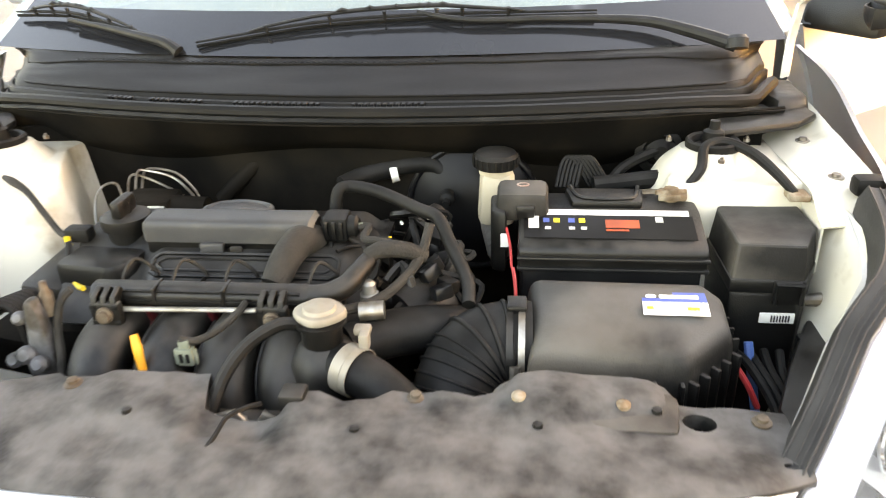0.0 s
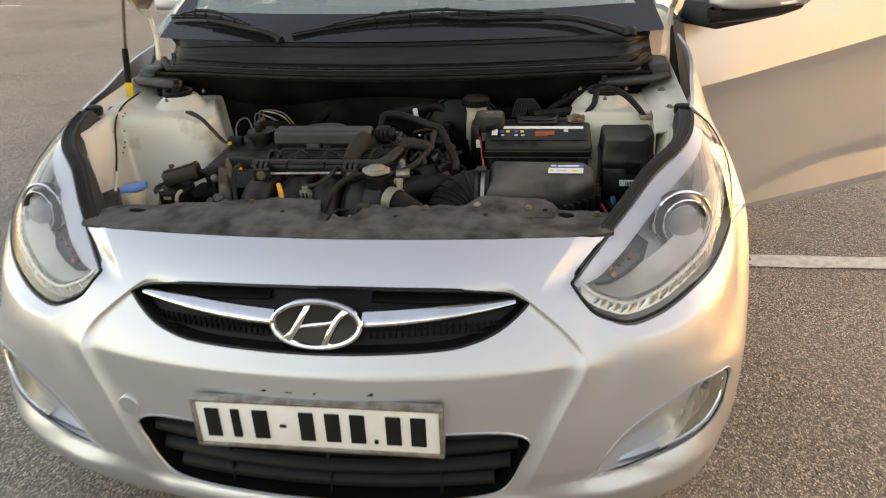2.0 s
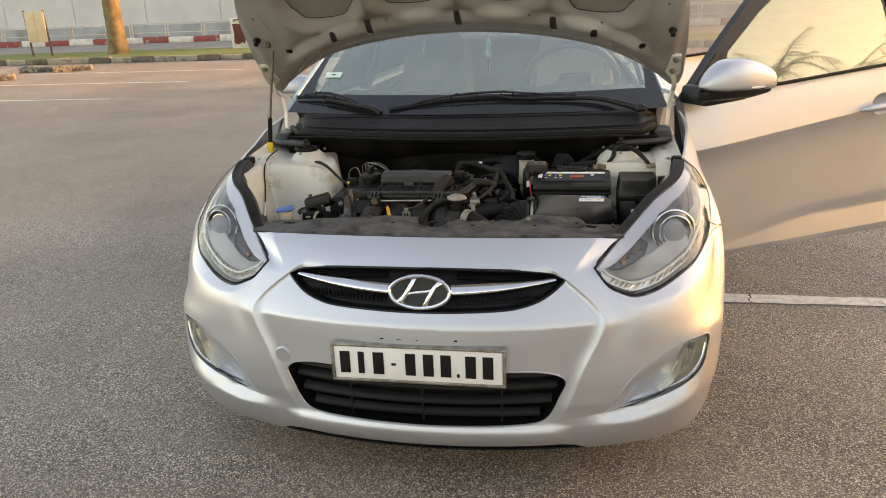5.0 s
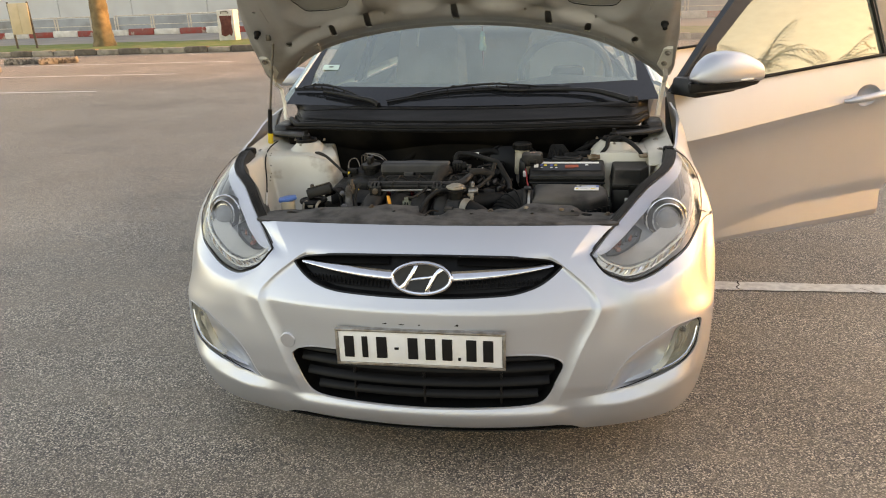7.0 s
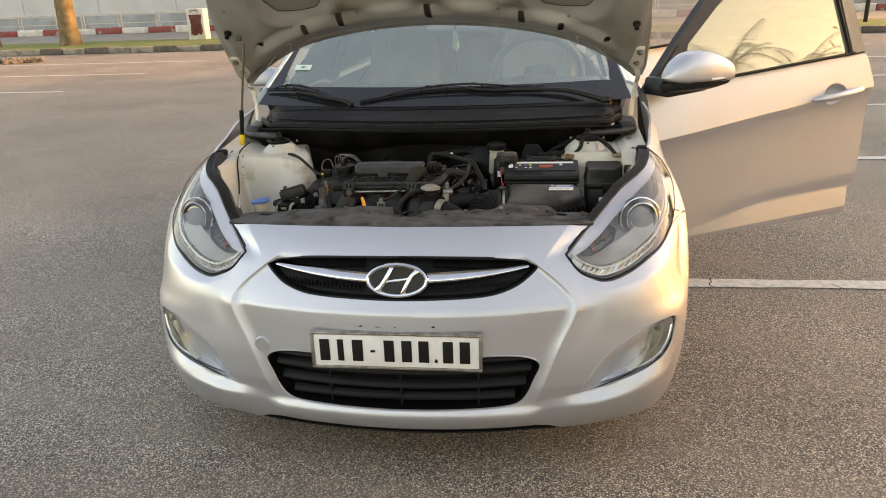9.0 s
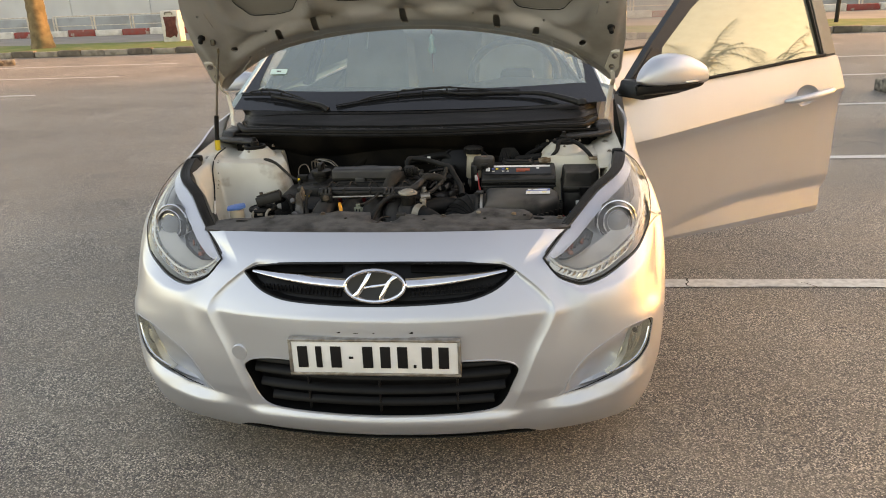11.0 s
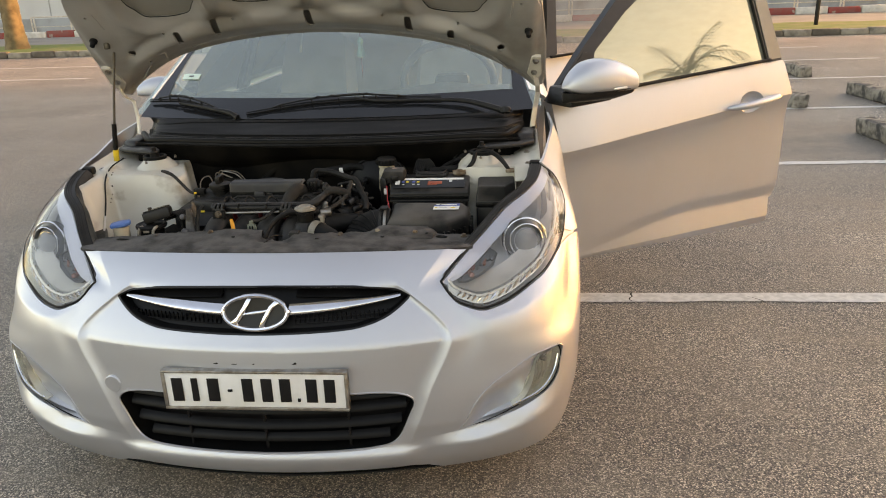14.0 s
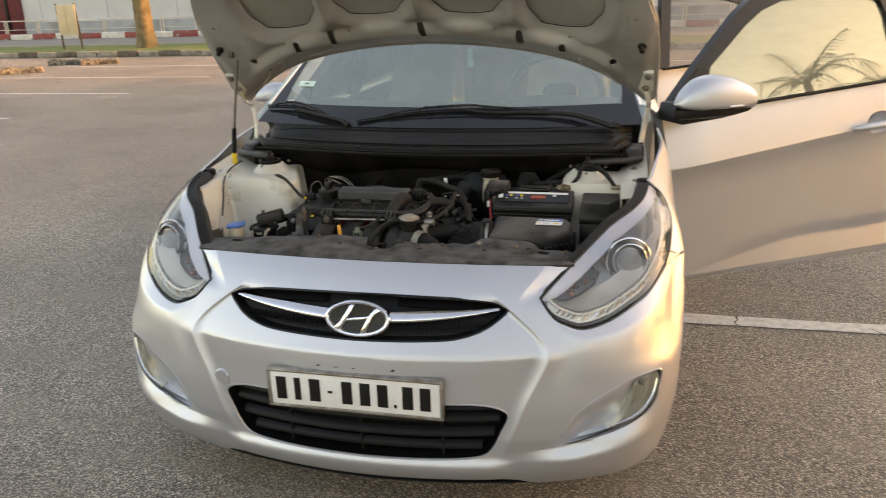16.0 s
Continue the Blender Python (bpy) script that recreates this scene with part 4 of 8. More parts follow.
    def web(u, v):
        k = 3 + u * (len(low_edge) - 13)
        i = int(k)
        a, b = low_edge[i], low_edge[i + 1]
        s, z = a[0] + (b[0] - a[0]) * (k - i), a[1] + (b[1] - a[1]) * (k - i)
        return skin(sg * (s - 0.020 * smoothstep(0.7, 0.9, s) - 0.012 * v), z + 0.030 + 0.030 * v, -0.020 - 0.030 * v ** 0.7)
    wpart("inner_web", grid(web, 30, 5, 0.002), LAMPGREY, root)
    wpart("upper_wedge", sheet([(0.800, 0.752), (0.842, 0.765), (0.902, 0.838), (0.868, 0.828)], [], at(-0.016), 0.02, 0.004, way), LAMPDARK, root, "dark wedge above the projector")
    return root


def fog(sg):
    pts = [(0.672, 0.317), (0.704, 0.338), (0.726, 0.38), (0.734, 0.432), (0.755, 0.457), (0.800, 0.462), (0.817, 0.435), (0.806, 0.392), (0.784, 0.362), (0.757, 0.342), (0.718, 0.327)]
    loop = [tuple(p)[:2] for p in catmull([(*p, 0) for p in pts], 4, True)]
    flat = lambda off: (lambda s, z: Vector(skin(sg * s, z, off + recess(sg * s, z))))
    way = lambda s, z: inward(sg * s, z)
    root = wpart("fog_lamp", sheet(loop, [], flat(-0.030), 0.02, -0.028, way), FOGM, car, "clear fog lamp with a pale satin reflector")
    wpart("lens", sheet(loop, [], flat(-0.006), 0.02), LENS, root, "clear lens").visible_shadow = False
    m = Matrix.Translation(flat(-0.022)(0.770, 0.428)) @ Euler((radians(84), 0, sg * radians(30))).to_matrix().to_4x4()
    wpart("bulb", lathe([(0.0, 0.012), (0.007, 0.009), (0.009, 0.0), (0.010, -0.008)], 16, m), LAMPDARK, root, "dark lamp bulb")
    for k in range(6):
        a = 0.712 + 0.013 * k
        wpart("reflector_facet", tube([flat(-0.028)(a, 0.345 + 0.3 * (a - 0.70)), flat(-0.021)(a + 0.006, 0.38 + 0.3 * (a - 0.70)), flat(-0.028)(a + 0.012, 0.42 + 0.2 * (a - 0.70))], [0.002, 0.006, 0.003], 6, 3, smooth=False), FOGM, root)
    def hollow(u, v):
        a = 0.525 + 0.301 * u
        z = pocket_high(a) + (pocket_low(a) - pocket_high(a)) * v
        return flat(-0.028 * smoothstep(0, 0.8, v) * smoothstep(0, 0.3, u) - 0.020 * smoothstep(0.62, 0.74, u) * smoothstep(0, 0.2, v))(a, z)
    wpart("fog_recess", grid(hollow, 40, 16, 0.002), PAINT, root, "hollow painted pocket")
    gap = [(0.690, 0.320), (0.757, 0.337), (0.789, 0.359), (0.812, 0.390), (0.823, 0.435), (0.808, 0.467)]
    wpart("shadow_gap", tube([flat(-0.006)(*p) for p in gap], [0.0012, 0.003, 0.0042, 0.0045, 0.004, 0.0025], 6, 4), RUBBER, root, "dark gap round the lamp")
    edge = [(0.680, 0.3225), (0.718, 0.332), (0.755, 0.347), (0.780, 0.366), (0.802, 0.396), (0.812, 0.434)]
    wpart("lens_edge", tube([flat(-0.005)(*p) for p in edge], 0.0026, 6, 4), CHROME, root, "bright lens edge")

    def blade(u, v):
        a = 0.525 + 0.165 * u
        lo = 0.268 + 0.052 * u ** 1.3
        return flat(-0.030 + 0.022 * v * u - 0.0 * u)(a, lo + (0.003 + 0.006 * math.sin(math.pi * min(1, u * 0.8 + 0.1))) * (1 - v))
    wpart("trim_strip", grid(blade, 16, 4, 0.003), PAINT, root, "silver trim blade")
    wpart("trim_shadow", tube([flat(-0.004)(0.525 + 0.165 * k / 8, 0.2655 + 0.052 * (k / 8) ** 1.3) for k in range(9)], 0.0016, 6, 1), RUBBER, root)


rear_flank = spline((0.60, 0.70, 0.76, 0.82, 0.88, 0.92, 0.95), (0.858, 0.858, 0.852, 0.842, 0.824, 0.806, 0.79))


def fender(sg):
    def put(a, z):
        p = skin(sg * a, z)
        k = smoothstep(0.62, 1.10, p.y) * smoothstep(0.60, 0.70, z)
        p.x = sg * (abs(p.x) + k * max(0.0, rear_flank(z) - abs(p.x)))
        return p
    top = [(0.97, 0.832), (0.94, 0.861), (side_s(0.80, 0.868), 0.874), (side_s(0.95, 0.885), 0.898), (side_s(1.12, 0.90), 0.922), (side_s(1.185, 0.92), 0.930)]
    out = [(side_s(0.437, 0.705), 0.705)] + [(p[0] + 0.007, p[1]) for p in low_edge if p[0] > 0.875 and p[1] > 0.708 and p[1] < 0.83] + top
    out += [(side_s(1.19, 0.86), 0.86), (side_s(1.205, 0.6), 0.6), (side_s(1.2, 0.2), 0.2), (side_s(1.155, 0.2), 0.2)]
    out += [arch(radians(a)) for a in range(170, 44, -9)] + [(side_s(0.525, 0.694), 0.694)]
    wpart("fender", sheet(out, [], put, 0.02, 0.008, lambda s, z: inward(sg * s, z)), PAINT, car)
    wpart("joint_flange", sheet([(0.84, 0.665), (0.96, 0.690), (0.97, 0.730), (0.905, 0.722), (0.86, 0.690)], [], lambda a, z: skin(sg * a, z, -0.004), 0.02), PAINT, car)


def wheel(x, y):
    m = pose(x, y, 0.295, 0, 90 if x > 0 else -90, 0)
    root = part("wheel", lathe([(0.19, -0.10), (0.255, -0.10), (0.285, -0.085), (0.295, -0.06), (0.295, 0.06), (0.285, 0.085), (0.255, 0.10), (0.19, 0.10)], 40, m, cap=False), RUBBER, car, "black tyre on a silver alloy rim")
    root.matrix_parent_inverse = Matrix.Translation(-car.location)
    bm = lathe([(0.19, -0.09), (0.19, 0.09), (0.178, 0.085), (0.172, 0.05), (0.172, -0.09)], 40, m, cap=False)
    for k in range(5):
        box((-0.02, 0.0, 0.045), (0.02, 0.18, 0.075), 0.006, 2, t := bmesh.new())
        bmesh.ops.transform(t, matrix=m @ pose(0, 0, 0, 0, 0, 72 * k), verts=t.verts)
        join(bm, t)
    lathe([(0.0, 0.085), (0.035, 0.08), (0.04, 0.05)], 20, m, bm)
    wpart("rim", bm, STEEL, root, "silver alloy rim")


for sg in (-1, 1):
    lamp(sg)
    fog(sg)
    fender(sg)
    wheel(sg * 0.745, 0.83)
    wheel(sg * 0.745, 3.40)

# wheel arch liners
for sg in (-1, 1):
    for y in (0.83, 3.40):
        def liner(u, v, sg=sg, y=y):
            a = math.pi * (0.02 + 0.96 * u)
            return (sg * (0.60 + 0.22 * v), y - 0.345 * math.cos(a), 0.27 + 0.345 * math.sin(a))
        wpart("arch_liner", grid(liner, 24, 3, 0.006), RUBBER, car)

# ---- flanks behind the fenders, roof, rear, glass ----
def flank_panel(sg, y0, y1, z0, z1, name, mat=PAINT, hole=None):
    out = [(y0, z0), (y1, z0), (y1, z1), (y0, z1)]

    def put(y, z):
        w = flank(z) * (1 - 0.06 * smoothstep(3.3, 4.3, y))
        return Vector((sg * w, y, z))
    return wpart(name, sheet(out, [hole] if hole else [], put, 0.05, 0.02, lambda y, z: (-sg, 0, 0)), mat, car)


rear_arch = [(3.40 - 0.335 * math.cos(a), 0.30 + 0.335 * math.sin(a)) for a in (math.pi * k / 14 for k in range(15))]
flank_panel(-1, 1.21, 2.27, 0.30, 0.93, "front_door_panel")
for sg in (-1, 1):
    if sg < 0:
        flank_panel(sg, 2.28, 3.05, 0.30, 0.93, "rear_door_panel")
    flank_panel(sg, 1.2, 3.06, 0.17, 0.295, "sill")
    out = [(3.06, 0.2)] + rear_arch + [(4.25, 0.22), (4.25, 0.93), (3.06, 0.93)]
    wpart("rear_quarter", sheet(out, [], lambda y, z, sg=sg: Vector((sg * flank(z) * (1 - 0.06 * smoothstep(3.3, 4.3, y)), y, z)), 0.05, 0.02, lambda y, z, sg=sg: (-sg, 0, 0)), PAINT, car)


def tail(u, v):
    x = -0.80 + 1.6 * u
    z = 0.22 + 0.75 * v
    return (x * flank(z) / 0.85, 4.36 - 0.13 * abs(2 * u - 1) ** 4 - 0.10 * abs(2 * v - 1) ** 3, z)


wpart("rear_panel", grid(tail, 24, 16, 0.02), PAINT, car)
wpart("boot_lid", grid(lambda u, v: (-0.74 + 1.48 * u, 3.72 + 0.6 * v, 1.02 - 0.03 * v - 0.05 * (2 * u - 1) ** 4), 16, 6, 0.02), PAINT, car)

RAKE = radians(31)


def screen(x, t, off=0.0):
    """A point of the windscreen: across x, up its slope by t."""
    return Vector((x, 1.0 + 0.22 * x * x + t * math.cos(RAKE) - off * math.sin(RAKE), 0.965 + t * math.sin(RAKE) + off * math.cos(RAKE) - 0.03 * t * x * x))


def ws_half(t):
    return 0.775 - 0.19 * t / 0.9


wpart("windscreen", grid(lambda u, v: screen((2 * u - 1) * ws_half(0.9 * v), 0.9 * v), 30, 14), SCREEN, car, "clear windscreen").visible_shadow = False
out_l = [(-0.745, -0.02), (0.745, -0.02), (ws_half(0.9) - 0.025, 0.9), (-ws_half(0.9) + 0.025, 0.9)]
in_l = [tuple(p)[:2] for p in catmull([(-0.66, 0.125, 0), (-0.60, 0.105, 0), (0, 0.098, 0), (0.60, 0.105, 0), (0.665, 0.13, 0), (0.64, 0.40, 0), (0.57, 0.80, 0), (0.5, 0.84, 0), (0, 0.85, 0), (-0.5, 0.84, 0), (-0.57, 0.80, 0), (-0.64, 0.40, 0)], 5, True)]
wpart("glass_border", sheet(out_l, [in_l], lambda x, t: screen(x, t, 0.003), 0.04), FRIT, car, "black border of the windscreen")
stick = wpart("inspection_sticker", grid(lambda u, v: screen(-0.632 + 0.075 * u, 0.215 + 0.035 * v, 0.004), 3, 2, 0.001), STICKER, car, "small pale green sticker")
wpart("sticker_mark", grid(lambda u, v: screen(-0.604 + 0.02 * u, 0.229 + 0.008 * v, 0.0055), 2, 1, 0.0005), DASH, stick)
for sg in (-1, 1):
    def pillar(u, v, sg=sg):
        t = 0.09 + 0.85 * v
        w = ws_half(max(t, 0)) - 0.027 + 0.09 * u
        p = screen(sg * w, t)
        return (p.x, p.y + 0.05 * u, p.z - 0.012 - 0.05 * u * u + 0.018 * (1 - u))
    wpart("windscreen_pillar", grid(pillar, 6, 24, 0.015), PAINT, car, "silver windscreen pillar")
    # side glass behind the door
    wpart("rear_side_window", grid(lambda u, v, sg=sg: (sg * (0.74 - 0.16 * v), 2.30 + (1.1 - 0.35 * v) * u, 0.93 + 0.42 * v), 8, 6), SIDEGLASS, car)
    wpart("centre_pillar", grid(lambda u, v, sg=sg: (sg * (0.745 - 0.16 * v), 2.20 + 0.10 * u, 0.92 + 0.46 * v), 2, 8, 0.02), BLACK, car)
    wpart("rear_pillar", grid(lambda u, v, sg=sg: (sg * (0.74 - 0.17 * v), 3.30 + 0.36 * u - 0.38 * v, 0.93 + 0.45 * v), 3, 8, 0.02), PAINT, car)
wpart("front_side_window", grid(lambda u, v: (-(0.74 - 0.16 * v), 1.30 + 0.62 * v + (0.9 - 0.62 * v) * u, 0.93 + 0.42 * v), 8, 6), SIDEGLASS, car)


def roof(u, v):
    x, y = (2 * u - 1), 1.74 + 1.35 * v
    return (x * (0.60 - 0.03 * (2 * v - 1) ** 2), y, 1.455 - 0.06 * x ** 4 - 0.035 * (2 * v - 1.0) ** 2)


wpart("roof", grid(roof, 20, 14, 0.02), PAINT, car)
wpart("rear_window", grid(lambda u, v: ((2 * u - 1) * (0.55 + 0.12 * v), 3.06 + 0.68 * v, 1.415 - 0.40 * v - 0.03 * (2 * u - 1) ** 2), 12, 6), SCREEN, car).visible_shadow = False

# ---- cabin ----
cabin = wpart("cabin_floor", box((-0.70, 1.15, 0.30), (0.70, 3.6, 0.36), 0.01), DASH, car)
wpart("dashboard", grid(lambda u, v: ((2 * u - 1) * 0.66, 1.20 + 0.16 * (2 * u - 1) ** 2 + 0.50 * v, 0.985 - 0.02 * v + 0.035 * math.exp(-((2 * u - 1.55) / 0.25) ** 2) * v - 0.35 * max(0, v - 0.8)), 30, 14, 0.02), DASH, car, "dark grey dashboard")
STEER = material("grey_wheel_leather", (0.13, 0.14, 0.14), 0.45, 0, second=(0.16, 0.17, 0.17), scale=14)
wpart("steering_wheel", tube([Vector((0.385 + 0.205 * math.cos(a), 1.80 - 0.080 * math.sin(a), 0.975 + 0.180 * math.sin(a))) for a in (2 * math.pi * k / 40 for k in range(41))], 0.018, 10, 1), STEER, car, "grey leather steering wheel")
wpart("wheel_hub", box((0.32, 1.79, 0.93), (0.48, 1.85, 1.02), 0.03), DASH, car)


def seat(x):
    bm = box((x - 0.25, 1.95, 0.45), (x + 0.25, 2.45, 0.62), 0.07, 3)
    root = wpart("front_seat", bm, BEIGE, car, "beige leather front seat")
    wpart("backrest", grid(lambda u, v: (x + (u - 0.5) * 0.50 * (1 - 0.25 * v), 2.36 + 0.20 * v - 0.05 * abs(2 * u - 1) ** 3 - 0.03 * math.sin(v * 3.14), 0.58 + 0.58 * v - 0.05 * abs(2 * u - 1) ** 4), 14, 12, 0.12), BEIGE, root)
    wpart("headrest", box((x - 0.13, 2.52, 1.18), (x + 0.13, 2.62, 1.36), 0.045, 3), BEIGE, root)


seat(-0.37)
seat(0.37)
wpart("rear_bench", box((-0.62, 2.95, 0.45), (0.62, 3.2, 1.15), 0.08, 3), BEIGE, car, "beige rear bench")
JADE = material("pale_jade", (0.30, 0.62, 0.48), 0.25, 0, second=(0.40, 0.70, 0.56), scale=40)
pend = wpart("mirror_pendant", lathe([(0.0, 0.0), (0.016, 0.004), (0.019, 0.02), (0.012, 0.04), (0.010, 0.055), (0.014, 0.068), (0.008, 0.085), (0.0, 0.09)], 18, pose(0.008, 1.70, 1.105)), JADE, car, "pale green gourd pendant on a cord")
wpart("cord", tube([(0.008, 1.70, 1.19), (0.008, 1.70, 1.30)], 0.002, 5, 1, smooth=False), RED_PAINT, pend)
wpart("tassel", tube([(0.008, 1.70, 1.105), (0.009, 1.70, 1.02)], [0.004, 0.001], 5, 1, smooth=False), RED_PAINT, pend)
wpart("grab_strip", tube([(-0.40, 2.2, 1.10), (-0.37, 2.2, 1.28)], 0.008, 6, 1, smooth=False), WHITEPLASTIC, car)

# ---- engine bay: shell ----
GREYCOVER = material("grey_coil_cover", (0.033, 0.0335, 0.0345), 0.5, 0, second=(0.041, 0.041, 0.0415), scale=16, bump=0.1, bscale=500, grime=(0.075, 0.065, 0.053), gscale=8)
BROWNWRAP = material("dusty_cloth_wrap", (0.016, 0.0135, 0.0112), 0.85, 0, second=(0.028, 0.0235, 0.019), scale=40, bump=0.4, bscale=300)
# brown dust over a near-black that holds the shade under the bonnet
BAYSHADE = material("shade_dark_bulkhead", (0.004, 0.0037, 0.0034), 0.7, 0, second=(0.009, 0.0078, 0.0064), scale=6, bump=0.15, bscale=90, grime=(0.015, 0.012, 0.009), gscale=6, gspread=(0.46, 0.70), spec=0.06, dust=(0.018, 0.0145, 0.0115), damt=0.5)
ALU = material("cast_aluminium", (0.42, 0.41, 0.39), 0.5, 0.8, second=(0.28, 0.27, 0.25), scale=30, bump=0.2, bscale=200, grime=(0.16, 0.13, 0.10), gscale=14)
ZINC = material("worn_zinc", (0.27, 0.24, 0.20), 0.55, 0.3, second=(0.27, 0.235, 0.19), scale=60, grime=(0.20, 0.165, 0.125), gscale=30)
DARKRED = material("dark_red_plastic", (0.07, 0.006, 0.008), 0.4, 0, second=(0.05, 0.005, 0.006), scale=30)
RUSTY = material("rusty_bolt", (0.13, 0.10, 0.075), 0.6, 0.4, second=(0.09, 0.06, 0.04), scale=60, bump=0.2, bscale=300)
BOOSTER = material("satin_black_drum", (0.005, 0.005, 0.0055), 0.4, 0, second=(0.008, 0.008, 0.0085), scale=12, spec=0.2)
REDWIRE = material("red_wire", (0.55, 0.04, 0.04), 0.4)
BLUEWIRE = material("blue_wire", (0.04, 0.16, 0.42), 0.4)
GREENPLUG = material("grey_green_plug", (0.13, 0.15, 0.115), 0.5, 0, second=(0.16, 0.175, 0.14), scale=30)
LABELW = material("white_label", (0.75, 0.74, 0.71), 0.45, 0, second=(0.68, 0.67, 0.64), scale=20)
LABELB = material("blue_label_band", (0.045, 0.09, 0.32), 0.4, 0, second=(0.06, 0.11, 0.34), scale=20)
LABELO = material("orange_label_ink", (0.42, 0.075, 0.03), 0.45, 0, second=(0.30, 0.06, 0.03), scale=30)
CASTGREY = material("grimy_cast_metal", (0.13, 0.13, 0.135), 0.6, 0.5, second=(0.07, 0.066, 0.062), scale=50, bump=0.4, bscale=120, grime=(0.05, 0.04, 0.03), gscale=25)
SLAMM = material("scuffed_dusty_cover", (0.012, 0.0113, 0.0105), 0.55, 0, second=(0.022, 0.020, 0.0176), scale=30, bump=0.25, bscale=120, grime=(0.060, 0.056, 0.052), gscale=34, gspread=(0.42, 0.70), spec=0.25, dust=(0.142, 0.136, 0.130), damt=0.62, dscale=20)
RUST = material("rusty_clamp", (0.17, 0.105, 0.06), 0.7, 0.3, second=(0.30, 0.25, 0.19), scale=60, bump=0.3, bscale=300, grime=(0.08, 0.05, 0.03), gscale=40)
LABELY = material("yellow_label_ink", (0.78, 0.55, 0.05), 0.45)

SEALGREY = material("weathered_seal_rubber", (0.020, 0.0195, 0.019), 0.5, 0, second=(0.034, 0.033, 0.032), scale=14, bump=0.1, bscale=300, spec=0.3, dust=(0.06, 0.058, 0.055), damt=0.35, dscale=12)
in_pts = [p for p in in_edge]


def rim_path(sg, w, dz, n=26):
    """Along the bonnet's shut line beside the headlamp, from the slam panel to the fender top, w inside it."""
    out = []
    src = in_pts[::-1]
    lo = next(i for i, p in enumerate(src) if p[1] > 0.70)
    for k in range(n):
        f = lo + (len(src) - 1 - lo) * k / (n - 1)
        i = min(int(f), len(src) - 2)
        a, b = src[i], src[i + 1]
        s, z = a[0] + (b[0] - a[0]) * (f - i), a[1] + (b[1] - a[1]) * (f - i)
        q = skin(sg * s, z)
        g = inward(sg * s, z)
        out.append(q + g * w + Vector((-sg * 0.35 * w, 0.15 * w, dz)))
    return out


for sg in (-1, 1):
    wd = 0.024
    a, b, c, d = rim_path(sg, -0.001, 0.002), rim_path(sg, wd, 0.0035), rim_path(sg, 0.030 if sg > 0 else 0.034, -0.014), rim_path(sg, 0.040 if sg > 0 else 0.050, -0.20)
    rows = [a, b, c, d]
    seal = wpart("shut_line_seal", grid(lambda u, v, rows=rows: (lambda k, i: rows[i][round(u * 25)].lerp(rows[i + 1][round(u * 25)], k - i))(v * 3, min(int(v * 3), 2)), 25, 9, 0.004), PLASTIC if sg < 0 else SEALGREY, car, "dusty rubber seal strip along the shut line")
    for w, r in ((0.004, 0.0014), (0.009, 0.0008), (0.014, 0.0008), (wd - 0.001, 0.0014)):
        wpart("seal_bead", tube(rim_path(sg, w, 0.0042), r, 6, 1), RUBBER if sg < 0 else SEALGREY, seal)
    # painted flange on top of the inner wing

    def flange(u, v, sg=sg):
        """Flat flange beside the fender's top whose inner edge folds down onto the inner wing."""
        y, w = 0.63 + 0.45 * u, min(1.0, v / 0.6)
        x = 0.752 - 0.080 * w + 0.004 * max(0.0, v - 0.6)
        z = 0.846 + 0.045 * u * (1 - w) - 0.012 * w - 0.008 * math.sin(math.pi * min(1, w * 1.5)) - 0.030 * smoothstep(0.14, 0.0, u)
        return (sg * x, y, z - 0.16 * max(0.0, v - 0.6) + 0.0012 * noise.noise((y * 25, v * 6, sg)))
    fl = wpart("wing_flange", grid(flange, 26, 15, 0.003), BAYPAINT, car, "painted inner wing flange")
    for y in (0.72, 0.86, 0.98):
        wpart("bolt", lathe([(0.011, 0.0), (0.011, 0.003), (0.006, 0.003), (0.006, 0.007), (0.0, 0.008)], 10, pose(sg * 0.712, y, 0.8365 + 0.022 * (y - 0.63) / 0.45)), STEEL, fl)
    wpart("clip", box((sg * 0.735 - 0.02, 0.66, 0.835), (sg * 0.735 + 0.02, 0.69, 0.862), 0.008), RUBBER, fl)
fall = spline((-0.03, -0.006, 0.0, 0.006, 0.016, 0.034, 0.06, 0.10, 0.2), (0.0, 0.0, 0.004, 0.024, 0.072, 0.145, 0.225, 0.33, 0.45))
neck = spline((0.0, 0.040, 0.046, 0.066, 0.084, 0.11, 0.16), (0.860, 0.859, 0.853, 0.834, 0.80, 0.70, 0.45))


def tower(x, y, sg):
    """Height of the strut tower: a boxy stepped pressing with a round seat on top."""
    dx, dy = x - 0.556, y - 0.80
    ex, ey = abs(dx) / (((0.128 if sg < 0 else 0.075) - 0.45 * min(max(0.0, dy + 0.07), 0.12)) if dx < 0 else 0.16), abs(dy) / ((0.128 if sg < 0 else 0.088) if dy < 0 else 0.2)
    g = (ex ** 4.6 + ey ** 4.6) ** (1 / 4.6)
    e = (g - 1) * 0.125
    dent = 0.010 * smoothstep(0.10, 0.02, abs(dx + 0.02)) * smoothstep(0.0, 0.03, e) * smoothstep(0.09, 0.05, e)
    return max(0.832 - fall(e) - dent - 0.012 * smoothstep(-0.02, -0.11, dx) * smoothstep(-0.02, -0.10, dy), neck(math.hypot(dx, dy)))


